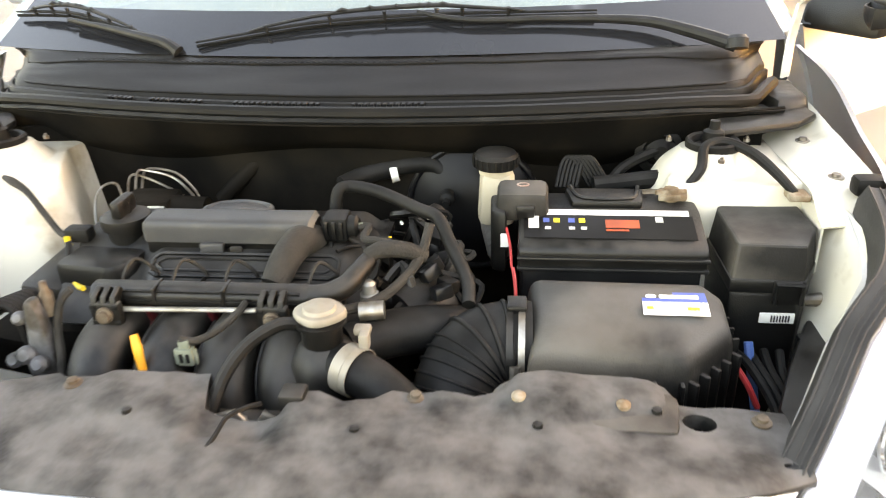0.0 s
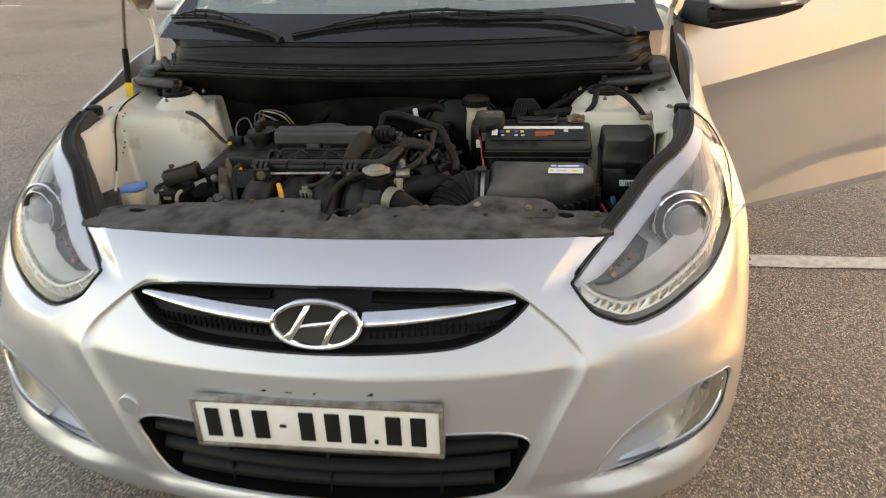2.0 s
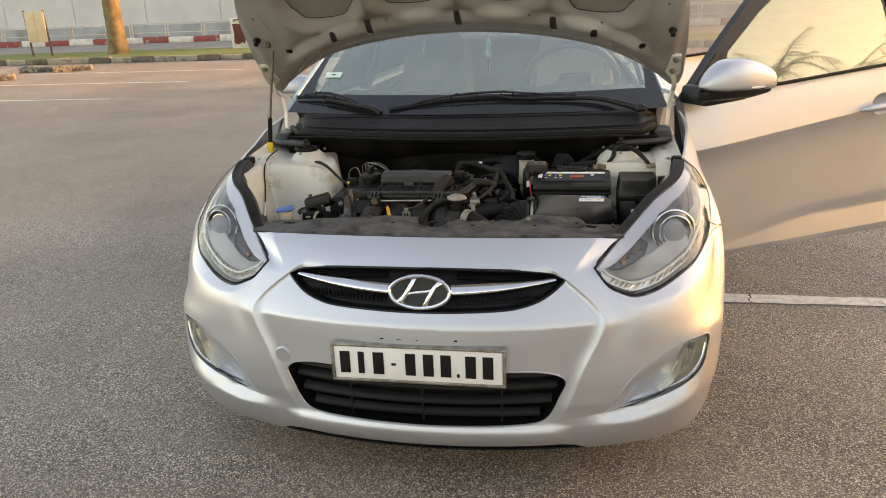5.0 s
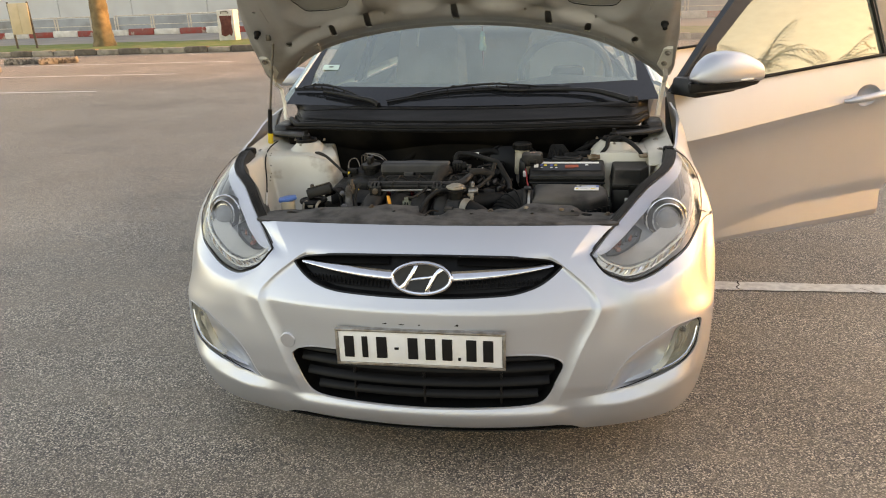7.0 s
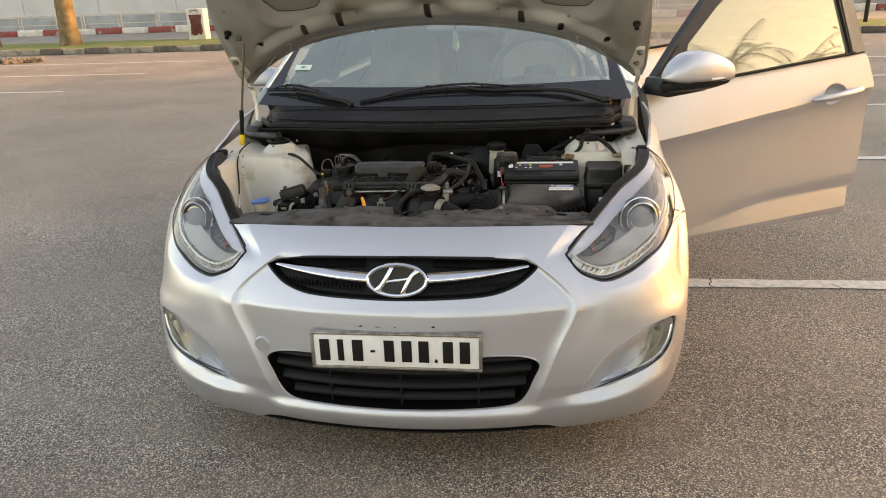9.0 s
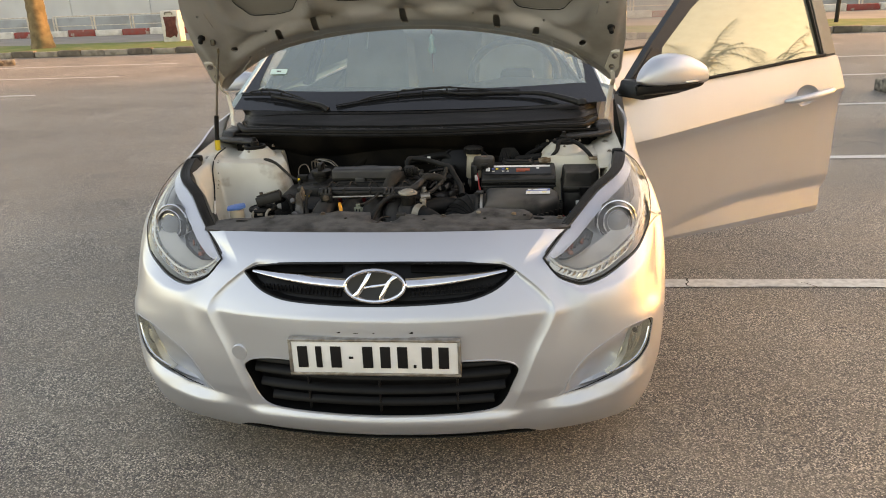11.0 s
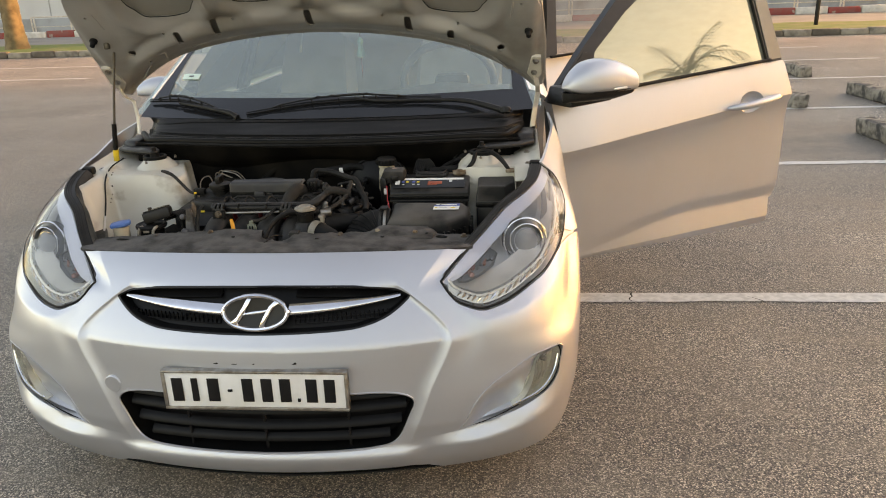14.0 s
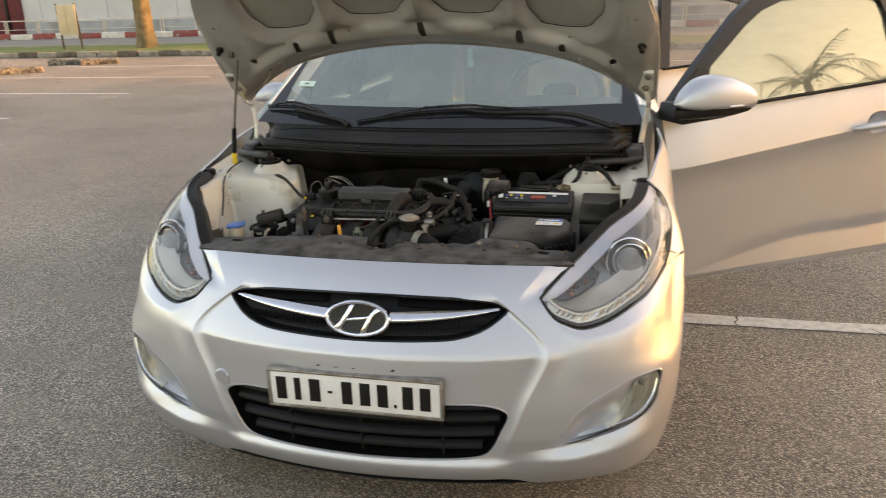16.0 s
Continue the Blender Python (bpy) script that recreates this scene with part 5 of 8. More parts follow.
rail_z = spline((0.30, 0.45, 0.58, 0.63, 0.66, 0.69, 0.74, 0.78), (0.34, 0.40, 0.50, 0.66, 0.78, 0.828, 0.836, 0.838))
for sg in (-1, 1):
    def apron(u, v, sg=sg):
        x, y = 0.36 + 0.345 * u, 0.33 + 0.57 * v
        t, w = tower(x, y, sg), rail_z(x - (0.025 if sg > 0 else 0)) - (0.30 if sg > 0 else 0.25) * smoothstep(0.54, 0.42, y)
        z = 0.5 * (t + w + math.sqrt((t - w) ** 2 + 0.0012)) + 0.002 * noise.noise((x * 18, y * 18, sg * 3))
        return (sg * x, y, z)
    ap = wpart("inner_wing", grid(apron, 84, 110), BAYPAINT, car, "dusty painted inner wing and strut tower")
    m = pose(sg * 0.562, 0.80, 0.857)
    mount = wpart("strut_mount", lathe([(0.037, -0.002), (0.039, 0.003), (0.039, 0.012), (0.036, 0.015), (0.031, 0.013), (0.027, 0.004), (0.016, 0.008), (0.015, 0.026), (0.008, 0.030), (0.007, 0.042), (0.0, 0.042)], 26, m), RUBBER, car, "black rubber strut mount")
    for k in range(3):
        a = 2 * math.pi * k / 3 + 0.5
        wpart("nut", lathe([(0.008, 0.0), (0.008, 0.008), (0.004, 0.009), (0.004, 0.014)], 6, m @ pose(0.066 * math.cos(a), 0.066 * math.sin(a), 0.0) @ Matrix.Scale(0.62, 4)), STEEL, mount)

# deep shade low in the bay, put into the base colour
BAYDARK = material("shade_black_floor", (0.0025, 0.0024, 0.0022), 0.8, 0, second=(0.005, 0.0045, 0.004), scale=8, spec=0.08)
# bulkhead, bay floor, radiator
wpart("bulkhead", grid(lambda u, v: (-0.66 + 1.32 * u, 0.90 + 0.03 * math.sin(u * 9) * v - 0.02 * v, 0.36 + 0.50 * v + 0.0), 40, 16, 0.01), BAYSHADE, car, "bulkhead with brown dust, darkened for shade")
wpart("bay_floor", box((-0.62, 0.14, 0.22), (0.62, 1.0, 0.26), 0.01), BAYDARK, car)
rad = wpart("radiator", box((-0.44, 0.255, 0.27), (0.46, 0.315, 0.70), 0.01), RUBBER, car, "black radiator under the slam panel")
wpart("radiator_tank", box((-0.43, 0.30, 0.655), (0.20, 0.355, 0.705), 0.015), PLASTIC, rad)
wpart("fan_cowl", grid(lambda u, v: (-0.40 + 0.60 * u, 0.33 + 0.03 * v, 0.30 + 0.36 * v), 10, 8, 0.01), PLASTIC, rad)

# slam panel: a dusty plastic cover with bays, holes and clips
lip_z = spline((0, 0.1, 0.25, 0.42, 0.565, 0.6), (0.734, 0.7335, 0.7315, 0.7275, 0.7215, 0.720))
front_y = lambda x: skin(x, lip_z(abs(x))).y + 0.001
sp_rear = [(0.552, 0.30), (0.552, 0.350), (0.50, 0.352), (0.447, 0.350), (0.435, 0.372), (0.40, 0.380), (0.31, 0.382), (0.28, 0.374), (0.258, 0.352), (0.235, 0.344), (0.20, 0.352), (0.165, 0.354), (0.147, 0.350), (0.13, 0.332), (0.10, 0.322), (0.07, 0.338), (0.052, 0.337), (0.035, 0.303), (0.0, 0.300),
           (-0.045, 0.308), (-0.058, 0.362), (-0.11, 0.358), (-0.165, 0.354), (-0.178, 0.342), (-0.215, 0.343), (-0.228, 0.350), (-0.285, 0.332), (-0.38, 0.336), (-0.47, 0.345), (-0.53, 0.338), (-0.55, 0.305)]
sp_line = [(0.552 - 1.104 * k / 24, front_y(0.552 - 1.104 * k / 24)) for k in range(24, -1, -1)] + sp_rear


def slam(x, y):
    f = y - front_y(x)
    k = smoothstep(0.01, 0.06, f)
    z = (lip_z(abs(x)) + 0.001 + 0.004 * smoothstep(0.0, 0.010, f)) * (1 - k) + (0.739 - 0.05 * x * x) * k
    z += 0.010 * smoothstep(0.248, 0.285, x) * smoothstep(0.452, 0.415, x) * smoothstep(0.30, 0.345, y)
    z -= 0.010 * math.exp(-((x - 0.17) / 0.022) ** 2 - ((y - 0.345) / 0.025) ** 2)
    z -= 0.012 * smoothstep(0.05, 0.03, abs(x + 0.005)) * smoothstep(0.24, 0.28, y)
    z += 0.006 * smoothstep(-0.07, -0.10, x) * smoothstep(-0.42, -0.36, x) * smoothstep(0.26, 0.30, y)
    calm = smoothstep(0.035, 0.07, f)
    return Vector((x, y, z + calm * (0.0036 * noise.noise((x * 14, y * 14, 2)) + 0.0012 * noise.noise((x * 50, y * 50, 5)))))


sp_holes = [ring(0.034, 0.026, 2, 20, (0.462, 0.326)), ring(0.040, 0.020, 2, 18, (-0.455, 0.312)), ring(0.018, 0.008, 3, 12, (0.535, 0.268)), ring(0.022, 0.010, 3, 12, (-0.545, 0.275))]
cover = wpart("slam_panel_cover", sheet(sp_line, sp_holes, slam, 0.012, 0.018, lambda x, y: (0, 0, -1)), SLAMM, car, "dusty black plastic cover over the radiator support")
for x, y, big in ((0.172, 0.348, 0), (-0.20, 0.330, 0), (0.524, 0.331, 0), (0.281, 0.337, 1), (0.387, 0.334, 1), (-0.36, 0.318, 1)):
    p = slam(x, y)
    if big:
        wpart("push_clip", lathe([(0.0075, -0.002), (0.0075, 0.002), (0.005, 0.004), (0.0, 0.0045)], 16, Matrix.Translation(p)), RUST if x > 0 else DUSTY, cover, "dusty push clip")
    else:
        wpart("bolt", lathe([(0.010, 0.0), (0.010, 0.002), (0.006, 0.003), (0.006, 0.007), (0.004, 0.008), (0.0, 0.008)], 12, Matrix.Translation(p)), RUSTY, cover, "rusty bolt with washer")
for x, y in ((0.42, 0.33), (0.30, 0.30), (0.12, 0.28), (-0.12, 0.29)):
    p = slam(x, y)
    wpart("stud", lathe([(0.006, -0.002), (0.005, 0.003), (0.0, 0.004)], 10, Matrix.Translation(p)), PLASTIC, cover)
wpart("cable_hook", tube([(0.012, 0.318, 0.735), (0.0, 0.300, 0.742), (-0.012, 0.285, 0.742), (-0.016, 0.262, 0.738), (-0.018, 0.245, 0.738)], 0.0028, 6, 4), RUBBER, cover, "black catch lever")
latch = thing("bonnet_latch", "rusty steel bonnet latch behind the slam panel", "latch", (0, 0.34, 0.66))
wpart("plate", prism([(-0.045, 0.64), (0.03, 0.64), (0.034, 0.71), (0.012, 0.722), (0.0, 0.70), (-0.018, 0.724), (-0.045, 0.715)], 0.318, 0.324, "y", 0.002), STEEL, latch)
wpart("pawl", prism([(-0.03, 0.68), (0.0, 0.67), (0.022, 0.69), (0.01, 0.718), (-0.002, 0.70), (-0.024, 0.712)], 0.327, 0.334, "y", 0.002), STEEL, latch)
wpart("spring", tube([(-0.03 + 0.006 * math.cos(k * 1.2) + 0.0006 * k, 0.342 + 0.0, 0.69 + 0.006 * math.sin(k * 1.2)) for k in range(40)], 0.0013, 5, 1), STEEL, latch)
wpart("bracket", box((0.030, 0.318, 0.60), (0.058, 0.345, 0.745), 0.004), PLASTIC, latch)

# ---- cowl, seal, wipers ----
cf = lambda x: 0.812 + 0.25 * (x - 0.04) ** 2
cr = lambda x: 0.972 + 0.18 * x * x


def cowl_at(x, v):
    """Section of the cowl from the seal seat (v = 0) back to the glass (v = 1)."""
    y0, y1, y2 = cf(x), cr(x), 1.0 + 0.22 * x * x + 0.02
    drop = 0.012 * smoothstep(0.45, 0.70, abs(x))
    back = 0.11 * smoothstep(0.60, 0.705, abs(x)) ** 2
    prof = [(0.0, y0 - 0.006, 0.898), (0.10, y0 + 0.016, 0.899), (0.14, y0 + 0.020, 0.915), (0.20, y0 + 0.034, 0.9145), (0.24, y0 + 0.040, 0.911), (0.27, y0 + 0.044, 0.918), (0.30, y0 + 0.050, 0.921), (0.62, y1 - 0.032, 0.945 - drop), (0.70, y1 - 0.016, 0.949 - drop), (0.80, y1, 0.953 - drop * 0.5), (0.90, y1 + 0.012, 0.954), (1.0, y2, 0.966)]
    prof = [(p[0], p[1] + back * min(1.0, 2.2 * (1 - p[0])), p[2]) for p in prof]
    vs = [p[0] for p in prof]
    return Vector((x, float(np.interp(v, vs, [p[1] for p in prof])), float(np.interp(v, vs, [p[2] for p in prof])) + 0.0015 * noise.noise((x * 9, v * 7, 1))))


COWLM = material("faded_black_cowl", (0.008, 0.0077, 0.0074), 0.5, 0, second=(0.011, 0.0104, 0.0098), scale=7, bump=0.12, bscale=500, grime=(0.017, 0.0145, 0.012), gscale=4, spec=0.16)
cowl = wpart("cowl_panel", grid(lambda u, v: cowl_at(-0.705 + 1.41 * u, v), 110, 60, 0.004), COWLM, car, "faded black plastic cowl below the windscreen")
bm = bmesh.new()
for x0, x1 in ((-0.405, -0.352), (-0.325, -0.225), (-0.175, -0.025), (0.02, 0.14)):
    k = int((x1 - x0) / 0.0098)
    for i in range(k):
        p = cowl_at(x0 + i * 0.0098, 0.14)
        box((p.x - 0.0030, p.y - 0.0075, p.z - 0.013), (p.x + 0.0030, p.y + 0.006, p.z + 0.0015), 0.0008, 1, bm)
tagged(wpart("air_vent", bm, BLACK, cowl), kind="stuff")
bm = bmesh.new()
for i in range(64):
    for v in (0.735, 0.765):
        p = cowl_at(-0.53 + i * 0.0105 + (0.004 if v > 0.75 else 0), v)
        box((p.x - 0.0028, p.y - 0.0025, p.z - 0.004), (p.x + 0.0028, p.y + 0.0025, p.z + 0.0012), 0.001, 1, bm)
tagged(wpart("air_vent", bm, BLACK, cowl), kind="stuff")
for v in (0.70, 0.28):
    wpart("moulded_edge", tube([cowl_at(-0.69 + 1.38 * k / 30, v) + Vector((0, 0, 0.001)) for k in range(31)], 0.0022, 6, 1), COWLM, cowl)
sealr = wpart("bulkhead_seal", tube([Vector((x, cf(x) - 0.002 + 0.06 * smoothstep(0.62, 0.69, abs(x)) ** 2, 0.906 - 0.006 * smoothstep(0.5, 0.7, abs(x)) + 0.012 * smoothstep(0.64, 0.69, abs(x)))) for x in (-0.69 + 1.38 * k / 60 for k in range(61))], 0.0105, 10, 1), COWLM, car, "rubber bulkhead seal")
wpart("seal_lip", tube([Vector((x, cf(x) - 0.016, 0.897 - 0.010 * smoothstep(0.5, 0.7, abs(x)))) for x in (-0.69 + 1.38 * k / 40 for k in range(41))], 0.005, 8, 1), RUBBER, sealr)


def drop_panel(u, v):
    x = -0.69 + 1.38 * u
    return (x, cf(x) - 0.018 + 0.055 * v + 0.02 * smoothstep(0.5, 1, v), 0.893 - 0.085 * v - 0.018 * math.sin(u * 9.5) * v)


wpart("cowl_drop_panel", grid(drop_panel, 50, 8, 0.004), BAYSHADE, car, "dusty panel under the seal, darkened for shade")
for sg in (-1, 1):
    tray = [(0.56, 0.80), (0.70, 0.855), (0.742, 0.90), (0.735, 0.97), (0.64, 0.95), (0.57, 0.86)]
    wpart("cowl_corner_tray", prism([(sg * a, b) for a, b in tray], 0.868, 0.882, "z", 0.006), PLASTIC, car, "black cowl corner tray")
    wpart("corner_cap", prism([(sg * 0.68, 0.90), (sg * 0.745, 0.93), (sg * 0.752, 1.06), (sg * 0.69, 1.08), (sg * 0.665, 0.97)], 0.865, 0.900, "z", 0.010, taper=0.82), PLASTIC, car, "black cowl end cap")

ARM = material("wiper_black", (0.012, 0.012, 0.012), 0.5, 0, second=(0.020, 0.020, 0.020), scale=30, spec=0.3)
w1 = wpart("wiper", tube([(0.640, 1.030, 0.962), (0.568, 1.050, 0.982), (0.487, 1.066, 0.998), (0.354, 1.060, 1.004), (0.187, 1.045, 1.006), (0.095, 1.063, 1.018)], [0.012, 0.011, 0.009, 0.006, 0.005, 0.004], 10, 6), ARM, car, "black windscreen wiper at rest")
wpart("pivot_cap", lathe([(0.019, -0.01), (0.019, 0.006), (0.014, 0.012), (0.0, 0.014)], 18, pose(0.640, 1.030, 0.966, -20)), ARM, w1)
w2 = wpart("wiper", tube([(-0.33, 1.006, 0.962), (-0.36, 1.016, 0.978), (-0.42, 1.036, 0.988), (-0.50, 1.068, 0.998), (-0.58, 1.10, 1.006)], [0.012, 0.010, 0.008, 0.006, 0.005], 10, 6), ARM, car, "black windscreen wiper at rest")


def blade(root, pts):
    """Wiper blade: rubber, arched yoke with claws, raised spoiler pieces."""
    path = catmull([Vector(p) for p in pts], 8)
    n = len(path) - 1
    up = Vector((0, -0.35, 0.94))
    wpart("blade_rubber", tube([p - 0.006 * up for p in path], 0.0032, 6, 1), RUBBER, root)
    wpart("blade_spine", tube([p + 0.002 * up for p in path], [0.002, 0.0032, 0.0036, 0.0032, 0.002], 6, 1), ARM, root)
    mid = path[int(n * 0.14):int(n * 0.86) + 1]
    k_ = len(mid) - 1
    wpart("yoke", tube([p + (0.004 + 0.015 * math.sin(math.pi * i / k_) ** 0.6) * up for i, p in enumerate(mid)], [0.0026, 0.0036, 0.0046, 0.0036, 0.0026], 8, 1), ARM, root)
    for f in (0.16, 0.30, 0.42, 0.58, 0.70, 0.84):
        p = path[int(n * f)]
        wpart("claw", tube([p + 0.012 * up, p - 0.004 * up], 0.0036, 6, 1), ARM, root)
    for k in range(6):
        a, b = path[int(n * (0.34 + 0.055 * k))], path[int(n * (0.34 + 0.055 * k)) + 1]
        way = (b - a).normalized() * 0.010
        wpart("spoiler_rib", tube([a - way + 0.019 * up, a + 0.021 * up, a + way + 0.019 * up], [0.002, 0.0042, 0.002], 6, 1), ARM, root)


blade(w1, [(-0.298, 1.012, 0.976), (-0.085, 1.043, 1.003), (0.10, 1.058, 1.012), (0.206, 1.062, 1.013), (0.409, 1.083, 1.012)])
blade(w2, [(-0.722, 1.158, 1.012), (-0.64, 1.138, 1.014), (-0.561, 1.112, 1.012), (-0.46, 1.065, 0.996), (-0.366, 1.026, 0.978)])

# ---- engine ----
engine = thing("engine", "dusty black four cylinder petrol engine", "engine", (-0.1, 0.58, 0.3))
wpart("block", box((-0.40, 0.50, 0.30), (0.12, 0.74, 0.70), 0.03), BAYSHADE, engine)
vc_z = spline((0.50, 0.520, 0.545, 0.575, 0.60, 0.70), (0.730, 0.752, 0.768, 0.784, 0.788, 0.786))


def valve_top(x, y):
    e = 1 - 0.02 * smoothstep(0.05, 0.08, x)
    return Vector((x, y, vc_z(y) * e - 0.02 * smoothstep(-0.20, -0.235, x) * smoothstep(0.62, 0.58, y)))


vc = wpart("valve_cover", grid(lambda u, v: valve_top(-0.335 + 0.43 * u, 0.50 + 0.21 * v), 60, 30, 0.01), PLASTIC, engine, "dusty black plastic valve cover")
for y0, y1, x0, x1, w in ((0.538, 0.568, -0.208, 0.045, 0.0032), (0.5455, 0.5610, -0.200, 0.038, 0.0020)):
    o = [(x0 + 0.01, y0), (x1 - 0.01, y0), (x1, y0 + 0.006), (x1, y1 - 0.006), (x1 - 0.01, y1), (x0 + 0.01, y1), (x0, y1 - 0.006), (x0, y0 + 0.006), (x0 + 0.01, y0)]
    wpart("moulded_frame", tube([valve_top(*q) + Vector((0, 0, 0.001)) for q in dense(o, 0.012)], w, 6, 1), PLASTIC, vc, "raised moulded frame")
for x in (-0.13, -0.05, 0.06):
    wpart("rib", box((x - 0.002, 0.505, 0.735), (x + 0.002, 0.535, 0.766), 0.001), PLASTIC, vc)
wpart("timing_step", prism([(-0.345, 0.545), (-0.262, 0.535), (-0.235, 0.560), (-0.235, 0.60), (-0.34, 0.61)], 0.70, 0.776, "z", 0.010), PLASTIC, vc)
for x in (-0.216, -0.150, -0.082, 0.026):
    wpart("injector_lead", tube([(x - 0.006, 0.497, 0.775), (x - 0.001, 0.512, 0.793), (x + 0.006, 0.524, 0.796), (x + 0.020, 0.532, 0.780), (x + 0.024, 0.537, 0.766)], 0.0026, 6, 4), BROWNWRAP, engine)


def coil(u, v):
    x = -0.226 + 0.236 * u
    a = math.pi * v
    e = min(1, min(u, 1 - u) / 0.03 + 0.80)
    return (x, 0.600 - 0.026 * math.copysign(abs(math.cos(a)) ** 0.4, math.cos(a)) * e, 0.796 + 0.031 * math.sin(a) ** 0.3 * e)


cc = wpart("coil_cover", grid(coil, 40, 20, 0.003), GREYCOVER, engine, "dusty grey plastic coil cover")
wpart("coil_base", box((-0.225, 0.580, 0.775), (0.008, 0.620, 0.803), 0.004), PLASTIC, cc)
wpart("cover_hump", lathe([(0.050, 0.0), (0.049, 0.006), (0.044, 0.008), (0.040, 0.005), (0.024, 0.006), (0.020, 0.008), (0.0, 0.008)], 30, pose(-0.118, 0.652, 0.808) @ Matrix.Diagonal((1.05, 0.6, 1, 1))), GREYCOVER, cc, "round moulded disc")
wpart("clip_tab", box((-0.145, 0.566, 0.780), (-0.112, 0.576, 0.798), 0.003), GREYCOVER, cc)
wpart("leaf_debris", box((-0.104, 0.566, 0.786), (-0.086, 0.572, 0.794), 0.003), BROWNWRAP, cc, "dry leaf scraps")
oc = wpart("oil_filler_cap", lathe([(0.026, -0.075), (0.028, -0.012), (0.034, -0.010), (0.035, 0.0), (0.034, 0.006), (0.026, 0.009), (0.010, 0.010), (0.009, 0.024), (0.0, 0.025)], 30, pose(-0.273, 0.625, 0.807)), PLASTIC, engine, "round black oil filler cap")
wpart("cap_grip", box((-0.281, 0.600, 0.813), (-0.265, 0.650, 0.840), 0.006), PLASTIC, oc)
wpart("timing_cover", prism([(-0.405, 0.54), (-0.335, 0.53), (-0.325, 0.68), (-0.35, 0.73), (-0.41, 0.72)], 0.50, 0.745, "z", 0.014), PLASTIC, engine, "black timing cover")
plug = wpart("coil_plug", box((0.018, 0.590, 0.792), (0.052, 0.628, 0.826), 0.005), RUBBER, engine, "black wiring plug")
for k in range(3):
    wpart("plug_rib", box((0.022 + 0.010 * k, 0.586, 0.797), (0.027 + 0.010 * k, 0.591, 0.822), 0.001), PLASTIC, plug)
wpart("plug_collar", lathe([(0.014, 0.0), (0.015, 0.010), (0.010, 0.014)], 16, pose(0.052, 0.606, 0.810, 0, 90, 0)), RUBBER, plug)
for k, mt in enumerate((REDWIRE, LABELW, GREENPLUG)):
    wpart("wire_end", tube([(0.060, 0.600, 0.806 + 0.004 * k), (0.072, 0.602, 0.812 + 0.002 * k)], 0.0014, 5, 1, smooth=False), mt, plug)
wpart("cable_tie", tube([(0.030, 0.59, 0.792), (0.028, 0.582, 0.775), (0.027, 0.575, 0.757)], 0.0025, 5, 2), RUBBER, plug)
# wiring rail over the runners, its brackets, the steel fuel rail
fr = wpart("harness_rail", prism([(0.458, 0.766), (0.464, 0.762), (0.486, 0.763), (0.489, 0.772), (0.488, 0.783), (0.482, 0.789), (0.468, 0.788), (0.459, 0.780)], -0.245, 0.030, "x", 0.003), PLASTIC, engine, "black plastic wiring rail")
for z, y in ((0.784, 0.4612), (0.773, 0.4575)):
    for x0, x1 in ((-0.235, -0.165), (-0.158, -0.078), (-0.071, 0.02)):
        wpart("rail_groove", box((x0, y - 0.001, z - 0.0012), (x1, y + 0.003, z + 0.0012)), RUBBER, fr, smooth=False)
for x in (-0.161, -0.074):
    wpart("rail_joint", box((x - 0.002, 0.4565, 0.764), (x + 0.002, 0.487, 0.7895), 0.001), PLASTIC, fr)
wpart("rail_bend", tube([(0.028, 0.474, 0.776), (0.052, 0.477, 0.778), (0.072, 0.490, 0.784), (0.082, 0.512, 0.790), (0.090, 0.535, 0.794)], [0.0135, 0.014, 0.0135, 0.012], 14, 6), PLASTIC, fr)
wpart("steel_rail", tube([(-0.205, 0.452, 0.764), (-0.033, 0.453, 0.7665)], 0.0034, 8, 1, smooth=False), ALU, engine, "dull steel fuel rail")
for x in (-0.214, -0.008):
    br = wpart("rail_bracket", box((x - 0.019, 0.436, 0.750), (x + 0.019, 0.447, 0.780), 0.003), PLASTIC, engine, "black moulded bracket")
    for k in range(3):
        wpart("finger", prism([(0.436, 0.774), (0.447, 0.774), (0.462, 0.788), (0.457, 0.793), (0.440, 0.787)], x - 0.0165 + 0.012 * k, x - 0.0095 + 0.012 * k, "x", 0.001), PLASTIC, br)
    for dx, dz in ((-0.014, 0.010), (0.014, 0.010), (-0.014, -0.011), (0.014, -0.011)):
        wpart("pocket", box((x + dx - 0.004, 0.4345, 0.765 + dz - 0.003), (x + dx + 0.004, 0.4365, 0.765 + dz + 0.003), 0.001), RUBBER, br)
    wpart("bolt", lathe([(0.0105, 0.0), (0.0105, 0.003), (0.0075, 0.004), (0.0075, 0.009), (0.004, 0.010), (0.0, 0.009)], 14, pose(x, 0.436, 0.765, 90)), RUSTY, br, "grey bolt")
# intake runners
for x in (-0.222, -0.138, -0.062, 0.014):
    run = wpart("intake_runner", tube([(x + 0.016, 0.53, 0.705), (x + 0.008, 0.487, 0.726), (x - 0.004, 0.440, 0.716), (x - 0.004, 0.405, 0.676), (x + 0.016, 0.392, 0.60), (x + 0.024, 0.42, 0.52)], [0.031, 0.034, 0.036, 0.036, 0.033], 18, 5), PLASTIC, engine, "black plastic intake runner")
    wpart("weld_seam", tube([(x - 0.030, 0.487, 0.742), (x - 0.041, 0.440, 0.722), (x - 0.041, 0.402, 0.680), (x - 0.022, 0.386, 0.61)], 0.0026, 6, 5), PLASTIC, run)
wpart("plenum", tube([(-0.29, 0.43, 0.56), (0.05, 0.43, 0.56)], 0.06, 18, 1, smooth=False), PLASTIC, engine)
